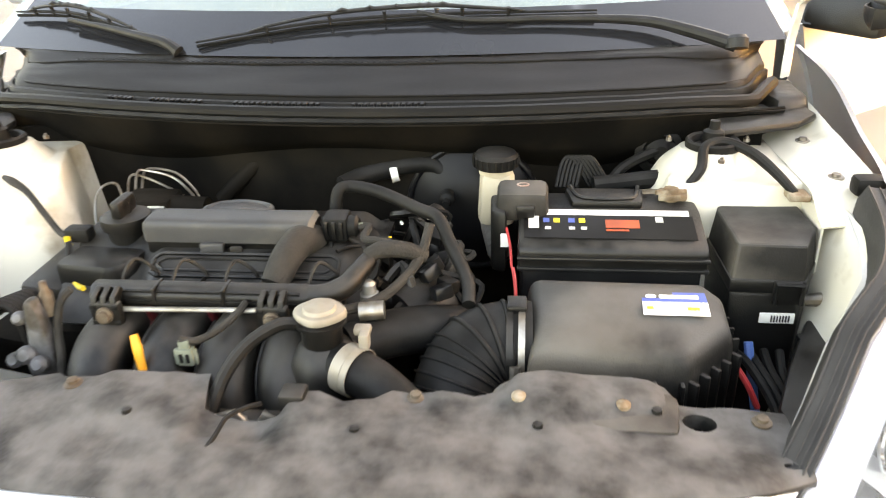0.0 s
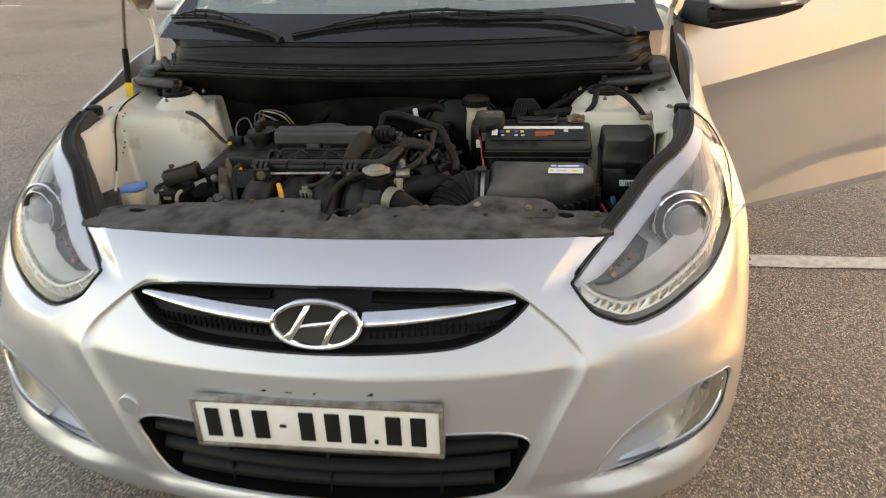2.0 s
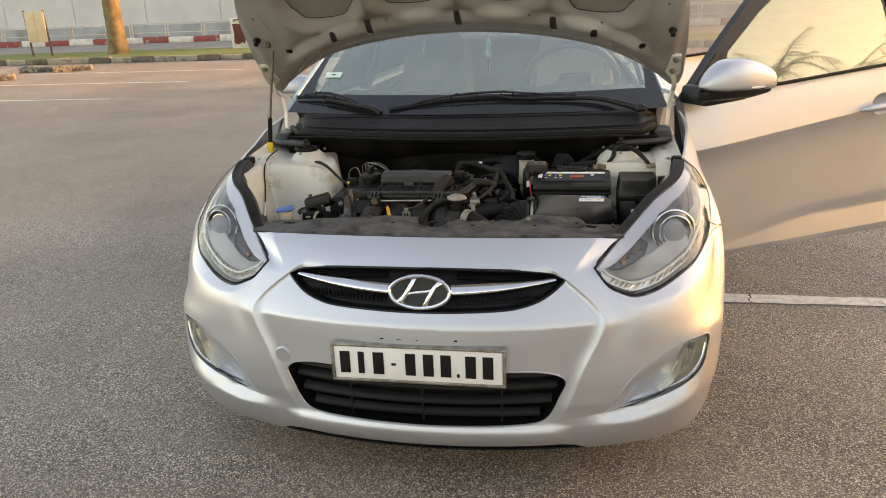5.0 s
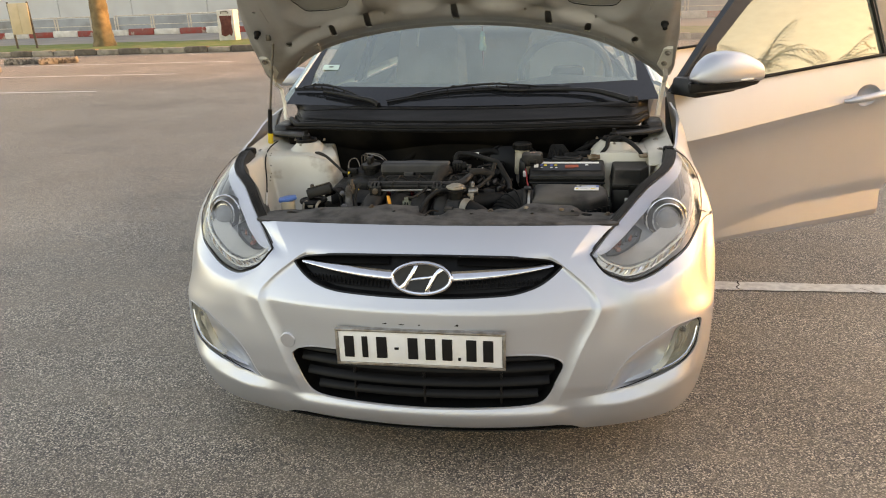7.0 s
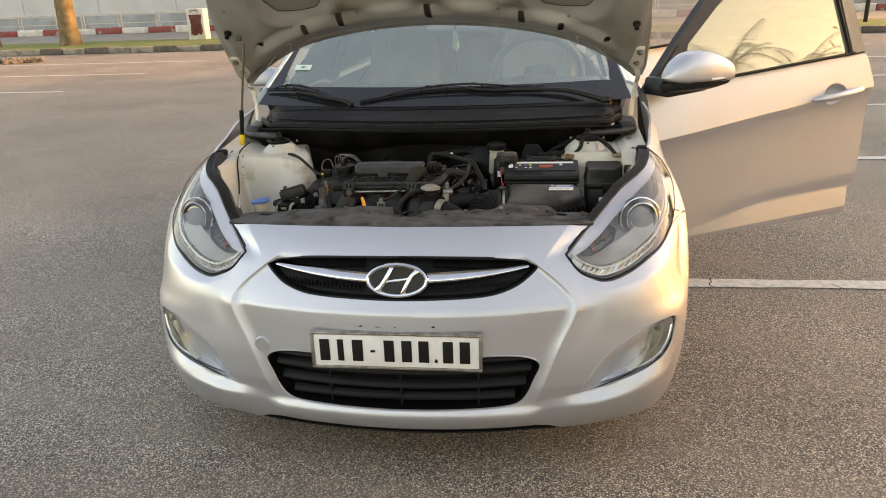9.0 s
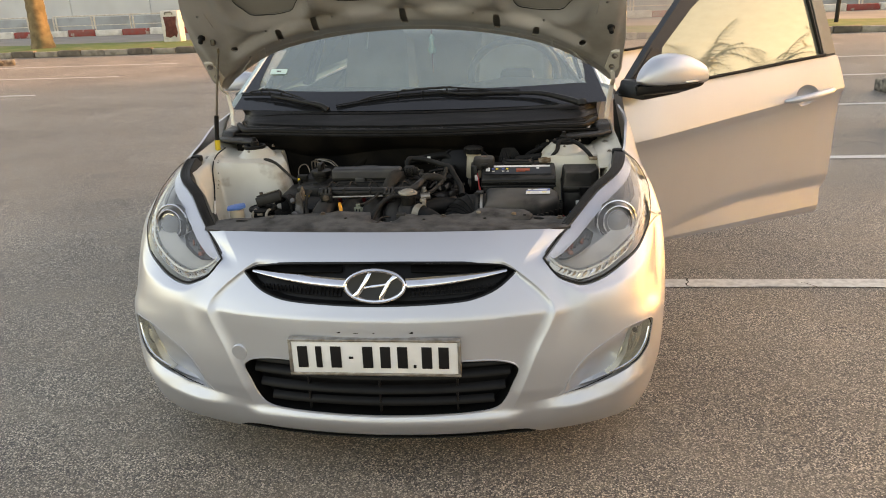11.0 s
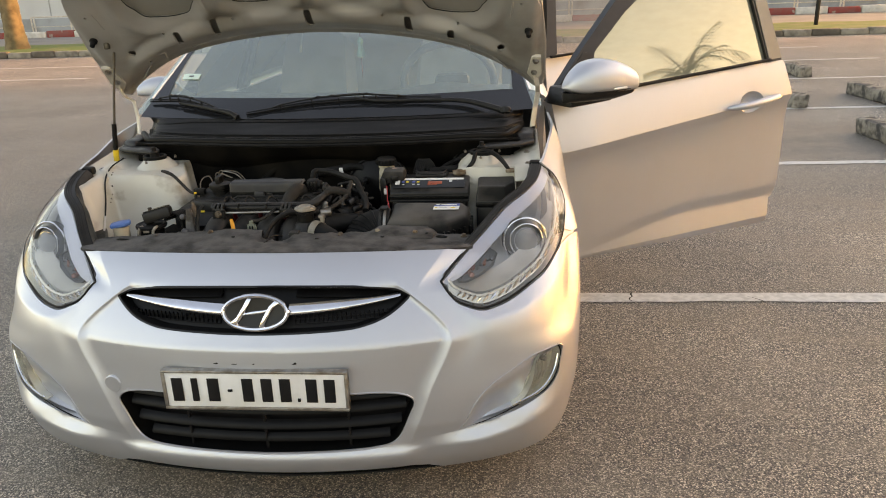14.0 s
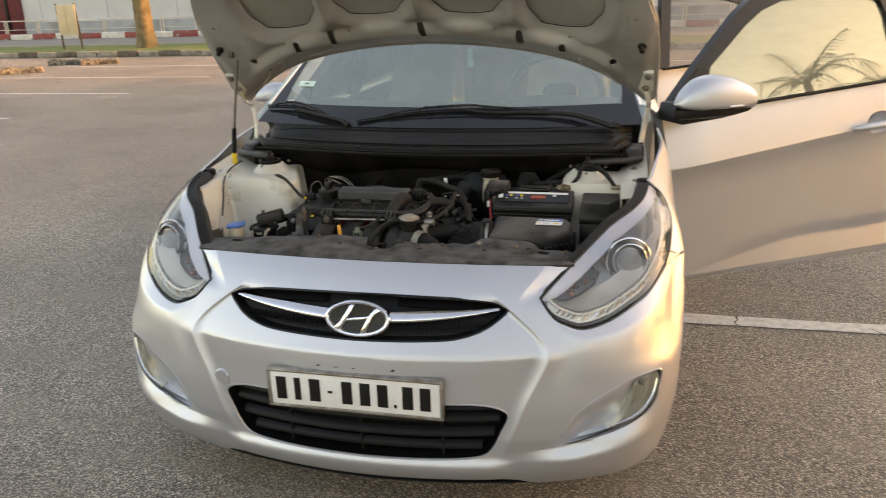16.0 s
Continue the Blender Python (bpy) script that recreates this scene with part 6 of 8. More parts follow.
for x in (-0.178, -0.098, -0.024):
    wpart("injector", lathe([(0.010, 0.0), (0.011, 0.012), (0.007, 0.016), (0.007, 0.04)], 12, pose(x, 0.487, 0.722, 25)), DARKRED, engine, "dark red injector")
wpart("dipstick_handle", tube([(-0.165, 0.405, 0.758), (-0.160, 0.398, 0.745), (-0.156, 0.392, 0.725), (-0.152, 0.388, 0.709)], [0.0045, 0.0058, 0.0052, 0.004], 10, 5), ORANGE, engine, "orange dipstick handle")
sens = wpart("map_sensor", box((-0.1125, 0.394, 0.724), (-0.0935, 0.406, 0.746), 0.002), GREENPLUG, engine, "grey green sensor plug")
for x0, x1 in ((-0.1165, -0.1130), (-0.0930, -0.0895)):
    wpart("plug_ear", box((x0, 0.397, 0.724), (x1, 0.403, 0.744), 0.001), GREENPLUG, sens)
for x0 in (-0.1095, -0.1015):
    wpart("plug_window", box((x0, 0.3925, 0.729), (x0 + 0.0045, 0.3945, 0.741), 0.001), RUBBER, sens)
wpart("plug_neck", box((-0.1095, 0.396, 0.745), (-0.0965, 0.404, 0.757), 0.002), GREENPLUG, sens)
wpart("sensor_lead", tube([(-0.108, 0.400, 0.758), (-0.090, 0.405, 0.753), (-0.070, 0.420, 0.758), (-0.051, 0.440, 0.770), (-0.045, 0.455, 0.776)], 0.0046, 8, 5), BROWNWRAP, engine)
wpart("wrapped_hose", tube([(0.006, 0.605, 0.790), (-0.006, 0.570, 0.803), (-0.016, 0.535, 0.795), (-0.026, 0.508, 0.772)], [0.019, 0.022, 0.020, 0.018], 14, 5), BROWNWRAP, engine, "hose in dusty cloth wrap")
wpart("wrapped_hose", tube([(0.088, 0.535, 0.800), (0.108, 0.545, 0.806), (0.135, 0.550, 0.803), (0.160, 0.56, 0.790)], [0.009, 0.0115, 0.011, 0.009], 12, 5), BROWNWRAP, engine, "hose in dusty cloth wrap")
wpart("wrapped_lead", tube([(0.066, 0.602, 0.81), (0.080, 0.600, 0.812), (0.078, 0.575, 0.806), (0.100, 0.565, 0.808), (0.13, 0.556, 0.806)], 0.0052, 8, 5), BROWNWRAP, engine)
# thermostat housing, filler neck and hoses
th_ = wpart("filler_neck", lathe([(0.045, -0.10), (0.042, -0.05), (0.030, -0.035), (0.024, -0.03), (0.024, -0.006), (0.030, -0.004), (0.030, 0.0)], 22, pose(0.054, 0.424, 0.776)), PLASTIC, engine, "black coolant filler neck")
cap_l = [(0.0275 * (1 + 0.16 * math.cos(2 * a)) * math.cos(a), 0.0275 * (1 - 0.04 * math.cos(2 * a)) * math.sin(a)) for a in (2 * math.pi * k / 40 for k in range(40))]
cap = wpart("radiator_cap", prism(cap_l, 0.0, 0.010, "z", 0.003, taper=0.94), ZINC, th_, "worn metal radiator cap")
cap.matrix_basis = pose(0.054, 0.424, 0.779)
wpart("cap_boss", lathe([(0.020, 0.0), (0.018, 0.004), (0.006, 0.005), (0.0, 0.007)], 22, pose(0.054, 0.424, 0.789)), ZINC, th_)
uh = wpart("radiator_hose", tube([(0.055, 0.425, 0.715), (0.085, 0.405, 0.722), (0.125, 0.385, 0.712), (0.165, 0.355, 0.690), (0.185, 0.325, 0.655)], 0.027, 16, 6), RUBBER, engine, "thick black radiator hose")
for k, (x, y, z) in enumerate(((0.088, 0.403, 0.7225), (0.096, 0.3995, 0.7215))):
    d = Vector((0.04, -0.022, -0.004)).to_track_quat("Z", "Y").to_matrix().to_4x4()
    wpart("clamp_band", lathe([(0.0285, -0.007), (0.0297, -0.007), (0.0297, 0.007), (0.0285, 0.007)], 26, Matrix.Translation((x, y, z)) @ d, cap=False), ZINC, uh, "dull spring clamp")
wpart("clamp_ear", box((0.100, 0.405, 0.745), (0.112, 0.420, 0.766), 0.003), ZINC, uh)
wpart("clamp_ear", box((0.090, 0.425, 0.752), (0.110, 0.440, 0.762), 0.003), ZINC, uh)
wpart("coolant_hose", tube([(0.075, 0.455, 0.715), (0.12, 0.485, 0.718), (0.17, 0.505, 0.715), (0.21, 0.53, 0.70)], 0.030, 16, 5), RUBBER, engine, "black coolant hose")
wpart("overflow_hose", tube([(0.032, 0.415, 0.772), (0.012, 0.405, 0.778), (-0.018, 0.385, 0.766), (-0.038, 0.36, 0.745), (-0.050, 0.335, 0.715), (-0.052, 0.32, 0.68)], 0.0078, 10, 6), RUBBER, engine, "thin overflow hose")
wpart("outlet_sleeve", tube([(0.088, 0.475, 0.755), (0.118, 0.478, 0.757)], 0.012, 14, 1, smooth=False), STEEL, engine, "dull pipe stub")
wpart("brass_stub", lathe([(0.012, 0.0), (0.012, 0.012), (0.009, 0.014), (0.009, 0.026), (0.005, 0.03), (0.0, 0.03)], 12, pose(0.095, 0.505, 0.752)), ALU, engine)
# long hoses
wpart("vent_hose", tube([(0.020, 0.660, 0.804), (0.025, 0.670, 0.834), (0.044, 0.680, 0.837), (0.085, 0.665, 0.835), (0.144, 0.630, 0.825), (0.172, 0.610, 0.821), (0.191, 0.575, 0.800), (0.215, 0.535, 0.770), (0.219, 0.500, 0.754)], 0.0088, 12, 6), RUBBER, engine, "long black breather hose")
wpart("brake_vacuum_hose", tube([(0.165, 0.580, 0.826), (0.152, 0.550, 0.789), (0.124, 0.510, 0.768), (0.096, 0.485, 0.760), (0.064, 0.468, 0.759)], 0.0065, 10, 6), BROWNWRAP, engine, "dusty vacuum hose")
hh = wpart("heater_hose", tube([(-0.004, 0.800, 0.794), (0.023, 0.830, 0.796), (0.059, 0.845, 0.800), (0.107, 0.850, 0.809), (0.144, 0.850, 0.807), (0.171, 0.840, 0.778)], [0.012, 0.015, 0.0145, 0.013, 0.012], 12, 6), RUBBER, engine, "black heater hose")
wpart("white_clamp", lathe([(0.0150, -0.006), (0.0170, -0.006), (0.0170, 0.006), (0.0150, 0.006)], 20, pose(0.075, 0.847, 0.798, 0, 80, 10), cap=False), LABELW, hh, "white clamp")
wpart("heater_hose", tube([(-0.232, 0.860, 0.739), (-0.196, 0.870, 0.774), (-0.152, 0.880, 0.811)], 0.013, 12, 6), BAYSHADE, engine, "ribbed heater hose")
wpart("steel_pipe", tube([(-0.343, 0.760, 0.782), (-0.351, 0.790, 0.804), (-0.341, 0.800, 0.806), (-0.303, 0.800, 0.790), (-0.266, 0.800, 0.767), (-0.248, 0.800, 0.746)], 0.0021, 6, 6), STEEL, engine, "thin steel pipe")
wpart("steel_pipe", tube([(-0.333, 0.765, 0.784), (-0.341, 0.800, 0.810), (-0.330, 0.810, 0.810), (-0.288, 0.810, 0.799), (-0.261, 0.810, 0.772), (-0.243, 0.800, 0.748)], 0.0021, 6, 6), STEEL, engine, "thin steel pipe")
wpart("steel_pipe", tube([(-0.324, 0.770, 0.787), (-0.335, 0.810, 0.806), (-0.326, 0.820, 0.810), (-0.286, 0.820, 0.803), (-0.259, 0.820, 0.774), (-0.243, 0.810, 0.747)], 0.0021, 6, 6), STEEL, engine, "thin steel pipe")
wpart("steel_pipe", tube([(-0.382, 0.720, 0.754), (-0.392, 0.750, 0.783), (-0.386, 0.770, 0.798), (-0.371, 0.780, 0.799), (-0.359, 0.770, 0.787), (-0.353, 0.760, 0.773)], 0.0021, 6, 6), STEEL, engine, "thin steel pipe")
abs_ = wpart("brake_unit", box((-0.335, 0.715, 0.738), (-0.255, 0.775, 0.796), 0.008), BAYSHADE, engine, "cast brake modulator")
wpart("unit_label", box((-0.288, 0.7125, 0.768), (-0.262, 0.7155, 0.788), 0.001), LAMPGREY, abs_)
wpart("unit_motor", tube([(-0.260, 0.74, 0.773), (-0.205, 0.74, 0.770)], 0.022, 18, 1, smooth=False), BAYSHADE, abs_)
for x, z in ((-0.12, 0.80), (0.0, 0.79)):
    wpart("grommet", lathe([(0.030, 0.0), (0.030, 0.010), (0.022, 0.014), (0.0, 0.012)], 20, pose(x, 0.885, z, 90)), RUBBER, car)
# tangle of leads and plugs beside the throttle
rnd = random.Random(5)
for k in range(26):
    x, y, z = rnd.uniform(0.06, 0.20), rnd.uniform(0.56, 0.74), rnd.uniform(0.72, 0.775)
    pts = [(x, y, z - 0.04)]
    for j in range(4):
        x, y, z = x + rnd.uniform(-0.035, 0.035), y + rnd.uniform(-0.04, 0.03), min(0.79, z + rnd.uniform(-0.02, 0.022))
        pts.append((x, y, z))
    wpart("lead", tube(pts, rnd.choice((0.003, 0.0045, 0.006, 0.008)), 6, 4), rnd.choice((RUBBER, RUBBER, PLASTIC, BROWNWRAP)), engine)
for k in range(14):
    x, y, z = rnd.uniform(0.06, 0.22), rnd.uniform(0.54, 0.74), rnd.uniform(0.725, 0.775)
    pl = wpart("plug", box((-0.013, -0.010, -0.009), (0.013, 0.010, 0.009), 0.003), rnd.choice((PLASTIC, RUBBER, RUBBER, BLACK)), engine, m=pose(x, y, z, rnd.uniform(-30, 30), rnd.uniform(-30, 30), rnd.uniform(0, 180)))
for k in range(5):
    x, y, z = rnd.uniform(0.08, 0.16), rnd.uniform(0.60, 0.68), 0.79
    wpart("tape_mark", box((-0.004, -0.002, -0.002), (0.004, 0.002, 0.002), 0.001), rnd.choice((YELLOW, DUSTY, LABELW)), engine, m=pose(x, y, z, 0, 0, rnd.uniform(0, 180)))
wpart("throttle_body", tube([(0.12, 0.54, 0.70), (0.17, 0.60, 0.70)], 0.045, 18, 1, smooth=False), PLASTIC, engine, "black throttle body")
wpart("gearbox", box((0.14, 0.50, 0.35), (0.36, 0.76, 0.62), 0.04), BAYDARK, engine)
# belt side: brackets, tensioner
wpart("engine_mount", prism([(-0.45, 0.50), (-0.36, 0.48), (-0.345, 0.56), (-0.44, 0.60)], 0.63, 0.690, "z", 0.01), BAYSHADE, engine, "cast engine mount")
yl = wpart("wire_loom", tube([(-0.344, 0.590, 0.787), (-0.340, 0.575, 0.772), (-0.333, 0.560, 0.757), (-0.318, 0.545, 0.748)], 0.0042, 8, 5), RUBBER, engine, "corrugated wire loom")
for k in range(14):
    wpart("loom_ring", lathe([(0.0040, -0.0008), (0.0052, 0.0), (0.0040, 0.0008)], 8, Matrix.Translation(Vector((-0.344, 0.590, 0.787)).lerp(Vector((-0.324, 0.548, 0.750)), k / 13)) @ Euler((radians(45), 0, 0)).to_matrix().to_4x4(), cap=False), PLASTIC, yl)
wpart("bare_wire", tube([(-0.345, 0.590, 0.794), (-0.344, 0.589, 0.780)], 0.0046, 6, 1, smooth=False), YELLOW, yl)
wpart("bare_wire", tube([(-0.322, 0.548, 0.749), (-0.312, 0.538, 0.745), (-0.297, 0.527, 0.748)], 0.0036, 6, 4), YELLOW, yl)
wpart("loom_plug", box((-0.352, 0.592, 0.782), (-0.316, 0.616, 0.803), 0.005), RUBBER, yl)
wpart("earth_strap", tube([(-0.497, 0.700, 0.838), (-0.474, 0.684, 0.838), (-0.443, 0.668, 0.828), (-0.405, 0.640, 0.806), (-0.372, 0.616, 0.788), (-0.350, 0.605, 0.786)], [0.004, 0.0065, 0.0050, 0.0048, 0.0046, 0.0046], 8, 6), BROWNWRAP, engine, "braided earth strap")

# ---- fluids and boxes in the bay ----
ps = thing("power_steering_reservoir", "black power steering reservoir with hoses", "reservoir", (-0.42, 0.42, 0.62))
wpart("bottle", lathe([(0.034, -0.12), (0.036, -0.03), (0.036, 0.0), (0.030, 0.004)], 22, pose(-0.425, 0.432, 0.735)), RUBBER, ps)
wpart("band", tube([(-0.425 + 0.039 * math.cos(a), 0.432 + 0.039 * math.sin(a), 0.734) for a in (2 * math.pi * k / 28 for k in range(29))], 0.007, 8, 1), RUBBER, ps)
bx = wpart("relay_box", box((-0.041, -0.020, -0.020), (0.041, 0.020, 0.012), 0.004), PLASTIC, ps, "black plug box with a dusty lid", m=pose(-0.404, 0.440, 0.768, -10, -14, 10))
wpart("lid", box((-0.036, -0.016, 0.012), (0.038, 0.017, 0.016), 0.002), BROWNWRAP, bx)
wpart("lid_edge", box((-0.008, -0.019, 0.015), (0.036, -0.009, 0.018), 0.001), ZINC, bx)
wpart("nub", lathe([(0.006, 0.0), (0.006, 0.012), (0.0, 0.013)], 10, pose(-0.434, 0.455, 0.770)), RUSTY, ps)
for x in (-0.447, -0.402):
    wpart("prong", tube([(x, 0.388, 0.690), (x, 0.389, 0.722), (x + 0.004, 0.395, 0.735), (x + 0.008, 0.405, 0.738)], 0.0045, 8, 4), ZINC, ps)
wpart("tab", box((-0.432, 0.388, 0.722), (-0.414, 0.393, 0.735), 0.002), ZINC, ps)
for k in range(7):
    d = 0.0075 * k
    wpart("hose", tube([(-0.385 + d * 0.3, 0.440 + d * 0.8, 0.745), (-0.372 + d * 0.4, 0.446 + d, 0.766 - d * 0.10), (-0.350 + d * 0.2, 0.450 + d, 0.763 - d * 0.2), (-0.336 - d * 0.2, 0.446 + d, 0.742), (-0.330 - d * 0.4, 0.440 + d, 0.700)], 0.0046, 8, 5), RUBBER, ps)
# lumpy cast bracket with bolts beside the hoses
cb = wpart("cast_bracket", prism([(-0.326, 0.665), (-0.290, 0.665), (-0.288, 0.700), (-0.292, 0.760), (-0.298, 0.786), (-0.309, 0.786), (-0.313, 0.762), (-0.318, 0.725), (-0.330, 0.700)], 0.424, 0.444, "y", 0.005), CASTGREY, engine, "lumpy grey cast bracket")
for x, y, z, r in ((-0.324, 0.434, 0.758, 0.009), (-0.318, 0.420, 0.714, 0.012), (-0.336, 0.420, 0.706, 0.010), (-0.302, 0.416, 0.704, 0.011)):
    wpart("boss", lathe([(r * 0.7, -r), (r, -r * 0.5), (r, r * 0.5), (r * 0.6, r), (0.0, r * 1.05)], 9, pose(x, y, z, 60, 15)), CASTGREY, cb)
wpart("bolt", lathe([(0.008, -0.03), (0.008, 0.0), (0.005, 0.004), (0.004, 0.016), (0.0, 0.017)], 8, pose(-0.294, 0.450, 0.785)), RUSTY, cb)
wpart("bracket_lead", tube([(-0.268, 0.462, 0.785), (-0.280, 0.452, 0.770), (-0.284, 0.440, 0.740), (-0.278, 0.425, 0.712), (-0.277, 0.41, 0.680)], 0.0052, 8, 5), BROWNWRAP, engine, "dusty wrapped lead")
wash = thing("washer_filler", "blue flap cap on a cream washer filler neck", "washer bottle", (-0.51, 0.39, 0.55))
wpart("neck", lathe([(0.028, -0.16), (0.023, -0.06), (0.023, 0.0)], 20, pose(-0.499, 0.392, 0.744)), CREAM, wash, "cream filler neck")
wpart("cap", prism([(-0.034 * 1.0, -0.020), (0.02, -0.030), (0.040, -0.012), (0.034, 0.024), (-0.008, 0.032), (-0.036, 0.016)], 0.0, 0.012, "z", 0.004), BLUE, wash, "blue flap cap").matrix_basis = pose(-0.499, 0.392, 0.745, 2, -7, 14) @ Matrix.Diagonal((0.80, 0.74, 0.9, 1))
wpart("bay_cable", tube([(-0.676, 0.80, 0.862), (-0.680, 0.72, 0.850), (-0.672, 0.655, 0.822), (-0.652, 0.60, 0.765), (-0.640, 0.56, 0.725)], 0.0024, 8, 6), RUBBER, car, "thin black cable")
wpart("cable_sleeve", tube([(-0.640, 0.56, 0.725), (-0.634, 0.535, 0.70), (-0.622, 0.50, 0.682)], 0.0034, 8, 5), LABELW, car, "white cable sleeve")
for k in range(6):
    x, y = 0.661 - 0.002 * k, 0.690 - 0.013 * k
    p = Vector(apron((x - 0.36) / 0.345, (y - 0.33) / 0.57, -1))
    wpart("weld_spot", lathe([(0.0026, -0.002), (0.0026, 0.0008), (0.0014, 0.0014), (0.0, 0.0014)], 8, Matrix.Translation(p) @ pose(0, 0, 0, 0, 60)), RUSTY if k % 2 else DUSTY, car, "rust stained weld spot")

res = thing("brake_fluid_reservoir", "cream brake fluid reservoir with ribbed black cap", "reservoir", (0.245, 0.785, 0.74))
wpart("body", prism([(0.217, 0.758), (0.273, 0.758), (0.276, 0.81), (0.213, 0.81)], 0.74, 0.826, "z", 0.012, taper=0.85), CREAM, res)
wpart("neck", lathe([(0.026, 0.0), (0.026, 0.012)], 20, pose(0.243, 0.785, 0.822)), CREAM, res)
bm = lathe([(0.033, 0.0), (0.034, 0.016), (0.030, 0.022), (0.0, 0.024)], 30, pose(0.243, 0.785, 0.832))
ribs = []
for k in range(20):
    a = 2 * math.pi * k / 20
    ribs.append(tube([(0.243 + 0.0335 * math.cos(a), 0.785 + 0.0335 * math.sin(a), 0.834), (0.243 + 0.0335 * math.cos(a), 0.785 + 0.0335 * math.sin(a), 0.849)], 0.0028, 5, 1, smooth=False))
rcap = wpart("cap", bm, RUBBER, res, "ribbed black cap")
for b_ in ribs:
    wpart("grip_rib", b_, RUBBER, rcap)
boost = thing("brake_booster", "black round brake booster on the bulkhead", "brake booster", (0.20, 0.86, 0.62))
wpart("drum", lathe([(0.105, -0.05), (0.112, 0.0), (0.112, 0.006), (0.10, 0.012), (0.07, 0.035), (0.03, 0.045), (0.0, 0.046)], 40, pose(0.205, 0.86, 0.735, 90)), BOOSTER, boost)
wpart("rim", tube([(0.205 + 0.108 * math.cos(a), 0.850, 0.735 + 0.108 * math.sin(a)) for a in (2 * math.pi * k / 40 for k in range(41))], 0.005, 8, 1), BOOSTER, boost)
wpart("master_cylinder", tube([(0.235, 0.82, 0.72), (0.25, 0.72, 0.72)], 0.018, 14, 1, smooth=False), ALU, boost)
wpart("check_valve", lathe([(0.012, 0.0), (0.012, 0.02), (0.006, 0.024), (0.006, 0.04)], 12, pose(0.165, 0.815, 0.77, 90)), RUBBER, boost)

bat = thing("battery", "black car battery with dark label and white stripe", "battery", (0.40, 0.66, 0.60))
wpart("case", box((0.282, 0.600, 0.60), (0.520, 0.735, 0.765), 0.008), BLACK, bat)
wpart("lid", prism([(0.598, 0.752), (0.742, 0.752), (0.742, 0.808), (0.675, 0.808), (0.612, 0.790), (0.598, 0.782)], 0.278, 0.526, "x", 0.006), PLASTIC, bat)
for z in (0.770, 0.755):
    wpart("ridge", box((0.277, 0.594, z - 0.003), (0.527, 0.604, z + 0.003), 0.002), BLACK, bat)
slope = lambda y: 0.7905 + (y - 0.612) * (0.808 - 0.790) / 0.063


def onlid(x0, x1, y0, y1, h):
    return grid(lambda u, v: (x0 + (x1 - x0) * u, y0 + (y1 - y0) * v, slope(y0 + (y1 - y0) * v) + h + 0.0012), 2, 2, 0.0008)


lab = wpart("label", onlid(0.286, 0.512, 0.614, 0.660, 0.0012), BLACK, bat, "dark printed label")
wpart("white_stripe", onlid(0.290, 0.508, 0.660, 0.671, 0.0014), LABELW, lab, "white label stripe")
for i, (x, mt) in enumerate(((0.316, LABELB), (0.330, LABELY), (0.350, LABELB), (0.364, LABELY))):
    wpart("icon", onlid(x - 0.0042, x + 0.0042, 0.644, 0.652, 0.0022), mt, lab, "small printed sign")
for i, x in enumerate((0.318, 0.350, 0.366)):
    wpart("icon", onlid(x - 0.004, x + 0.004, 0.630, 0.635, 0.0022), LAMPGREY, lab, "small printed sign")
wpart("brand_bar", onlid(0.395, 0.440, 0.634, 0.650, 0.0022), LABELO, lab, "plain orange bar")
wpart("brand_bar", onlid(0.395, 0.425, 0.628, 0.631, 0.0022), LABELO, lab, "plain orange bar")
wpart("torn_patch", onlid(0.292, 0.306, 0.632, 0.656, 0.0024), LABELW, lab, "torn white patch")
wpart("torn_patch", onlid(0.462, 0.472, 0.646, 0.656, 0.0024), LAMPGREY, lab, "scuffed grey patch")
bh = wpart("lid_handle", prism([(0.345, 0.735), (0.352, 0.682), (0.448, 0.682), (0.456, 0.735)], 0.806, 0.818, "z", 0.004), PLASTIC, bat, "recessed black lid handle")
wpart("arch_rib", tube([(0.352, 0.735, 0.820), (0.362, 0.695, 0.820), (0.385, 0.687, 0.820), (0.415, 0.687, 0.820), (0.438, 0.695, 0.820), (0.448, 0.735, 0.820)], 0.003, 6, 4), PLASTIC, bh)
term = wpart("terminal", lathe([(0.011, 0.0), (0.010, 0.02), (0.0, 0.021)], 16, pose(0.492, 0.715, 0.806)), RUST, bat, "corroded terminal clamp")
wpart("clamp", prism([(0.472, 0.700), (0.512, 0.700), (0.516, 0.728), (0.478, 0.732)], 0.811, 0.821, "z", 0.003), RUST, term)
wpart("clamp_bolt", tube([(0.470, 0.708, 0.822), (0.512, 0.712, 0.822)], 0.004, 8, 1, smooth=False), RUST, term)
wpart("hold_down", box((0.45, 0.742, 0.79), (0.53, 0.765, 0.806), 0.004), RUST, term, "rusty hold down")
wpart("battery_cable", tube([(0.512, 0.722, 0.822), (0.535, 0.74, 0.845), (0.545, 0.77, 0.868), (0.575, 0.782, 0.872), (0.61, 0.76, 0.862), (0.635, 0.72, 0.845), (0.65, 0.69, 0.83)], [0.006, 0.0075, 0.0075, 0.0075, 0.006], 10, 6), RUBBER, bat, "thick black earth cable")
wpart("cable_lug", box((0.640, 0.675, 0.822), (0.668, 0.705, 0.832), 0.003), RUST, bat)
pos = thing("terminal_cover", "dusty grey plastic box over the positive terminal", "terminal cover", (0.28, 0.68, 0.75))
wpart("lid", prism([(0.246, 0.655), (0.320, 0.655), (0.322, 0.722), (0.246, 0.722)], 0.795, 0.838, "z", 0.010, taper=0.93), DUSTY, pos)
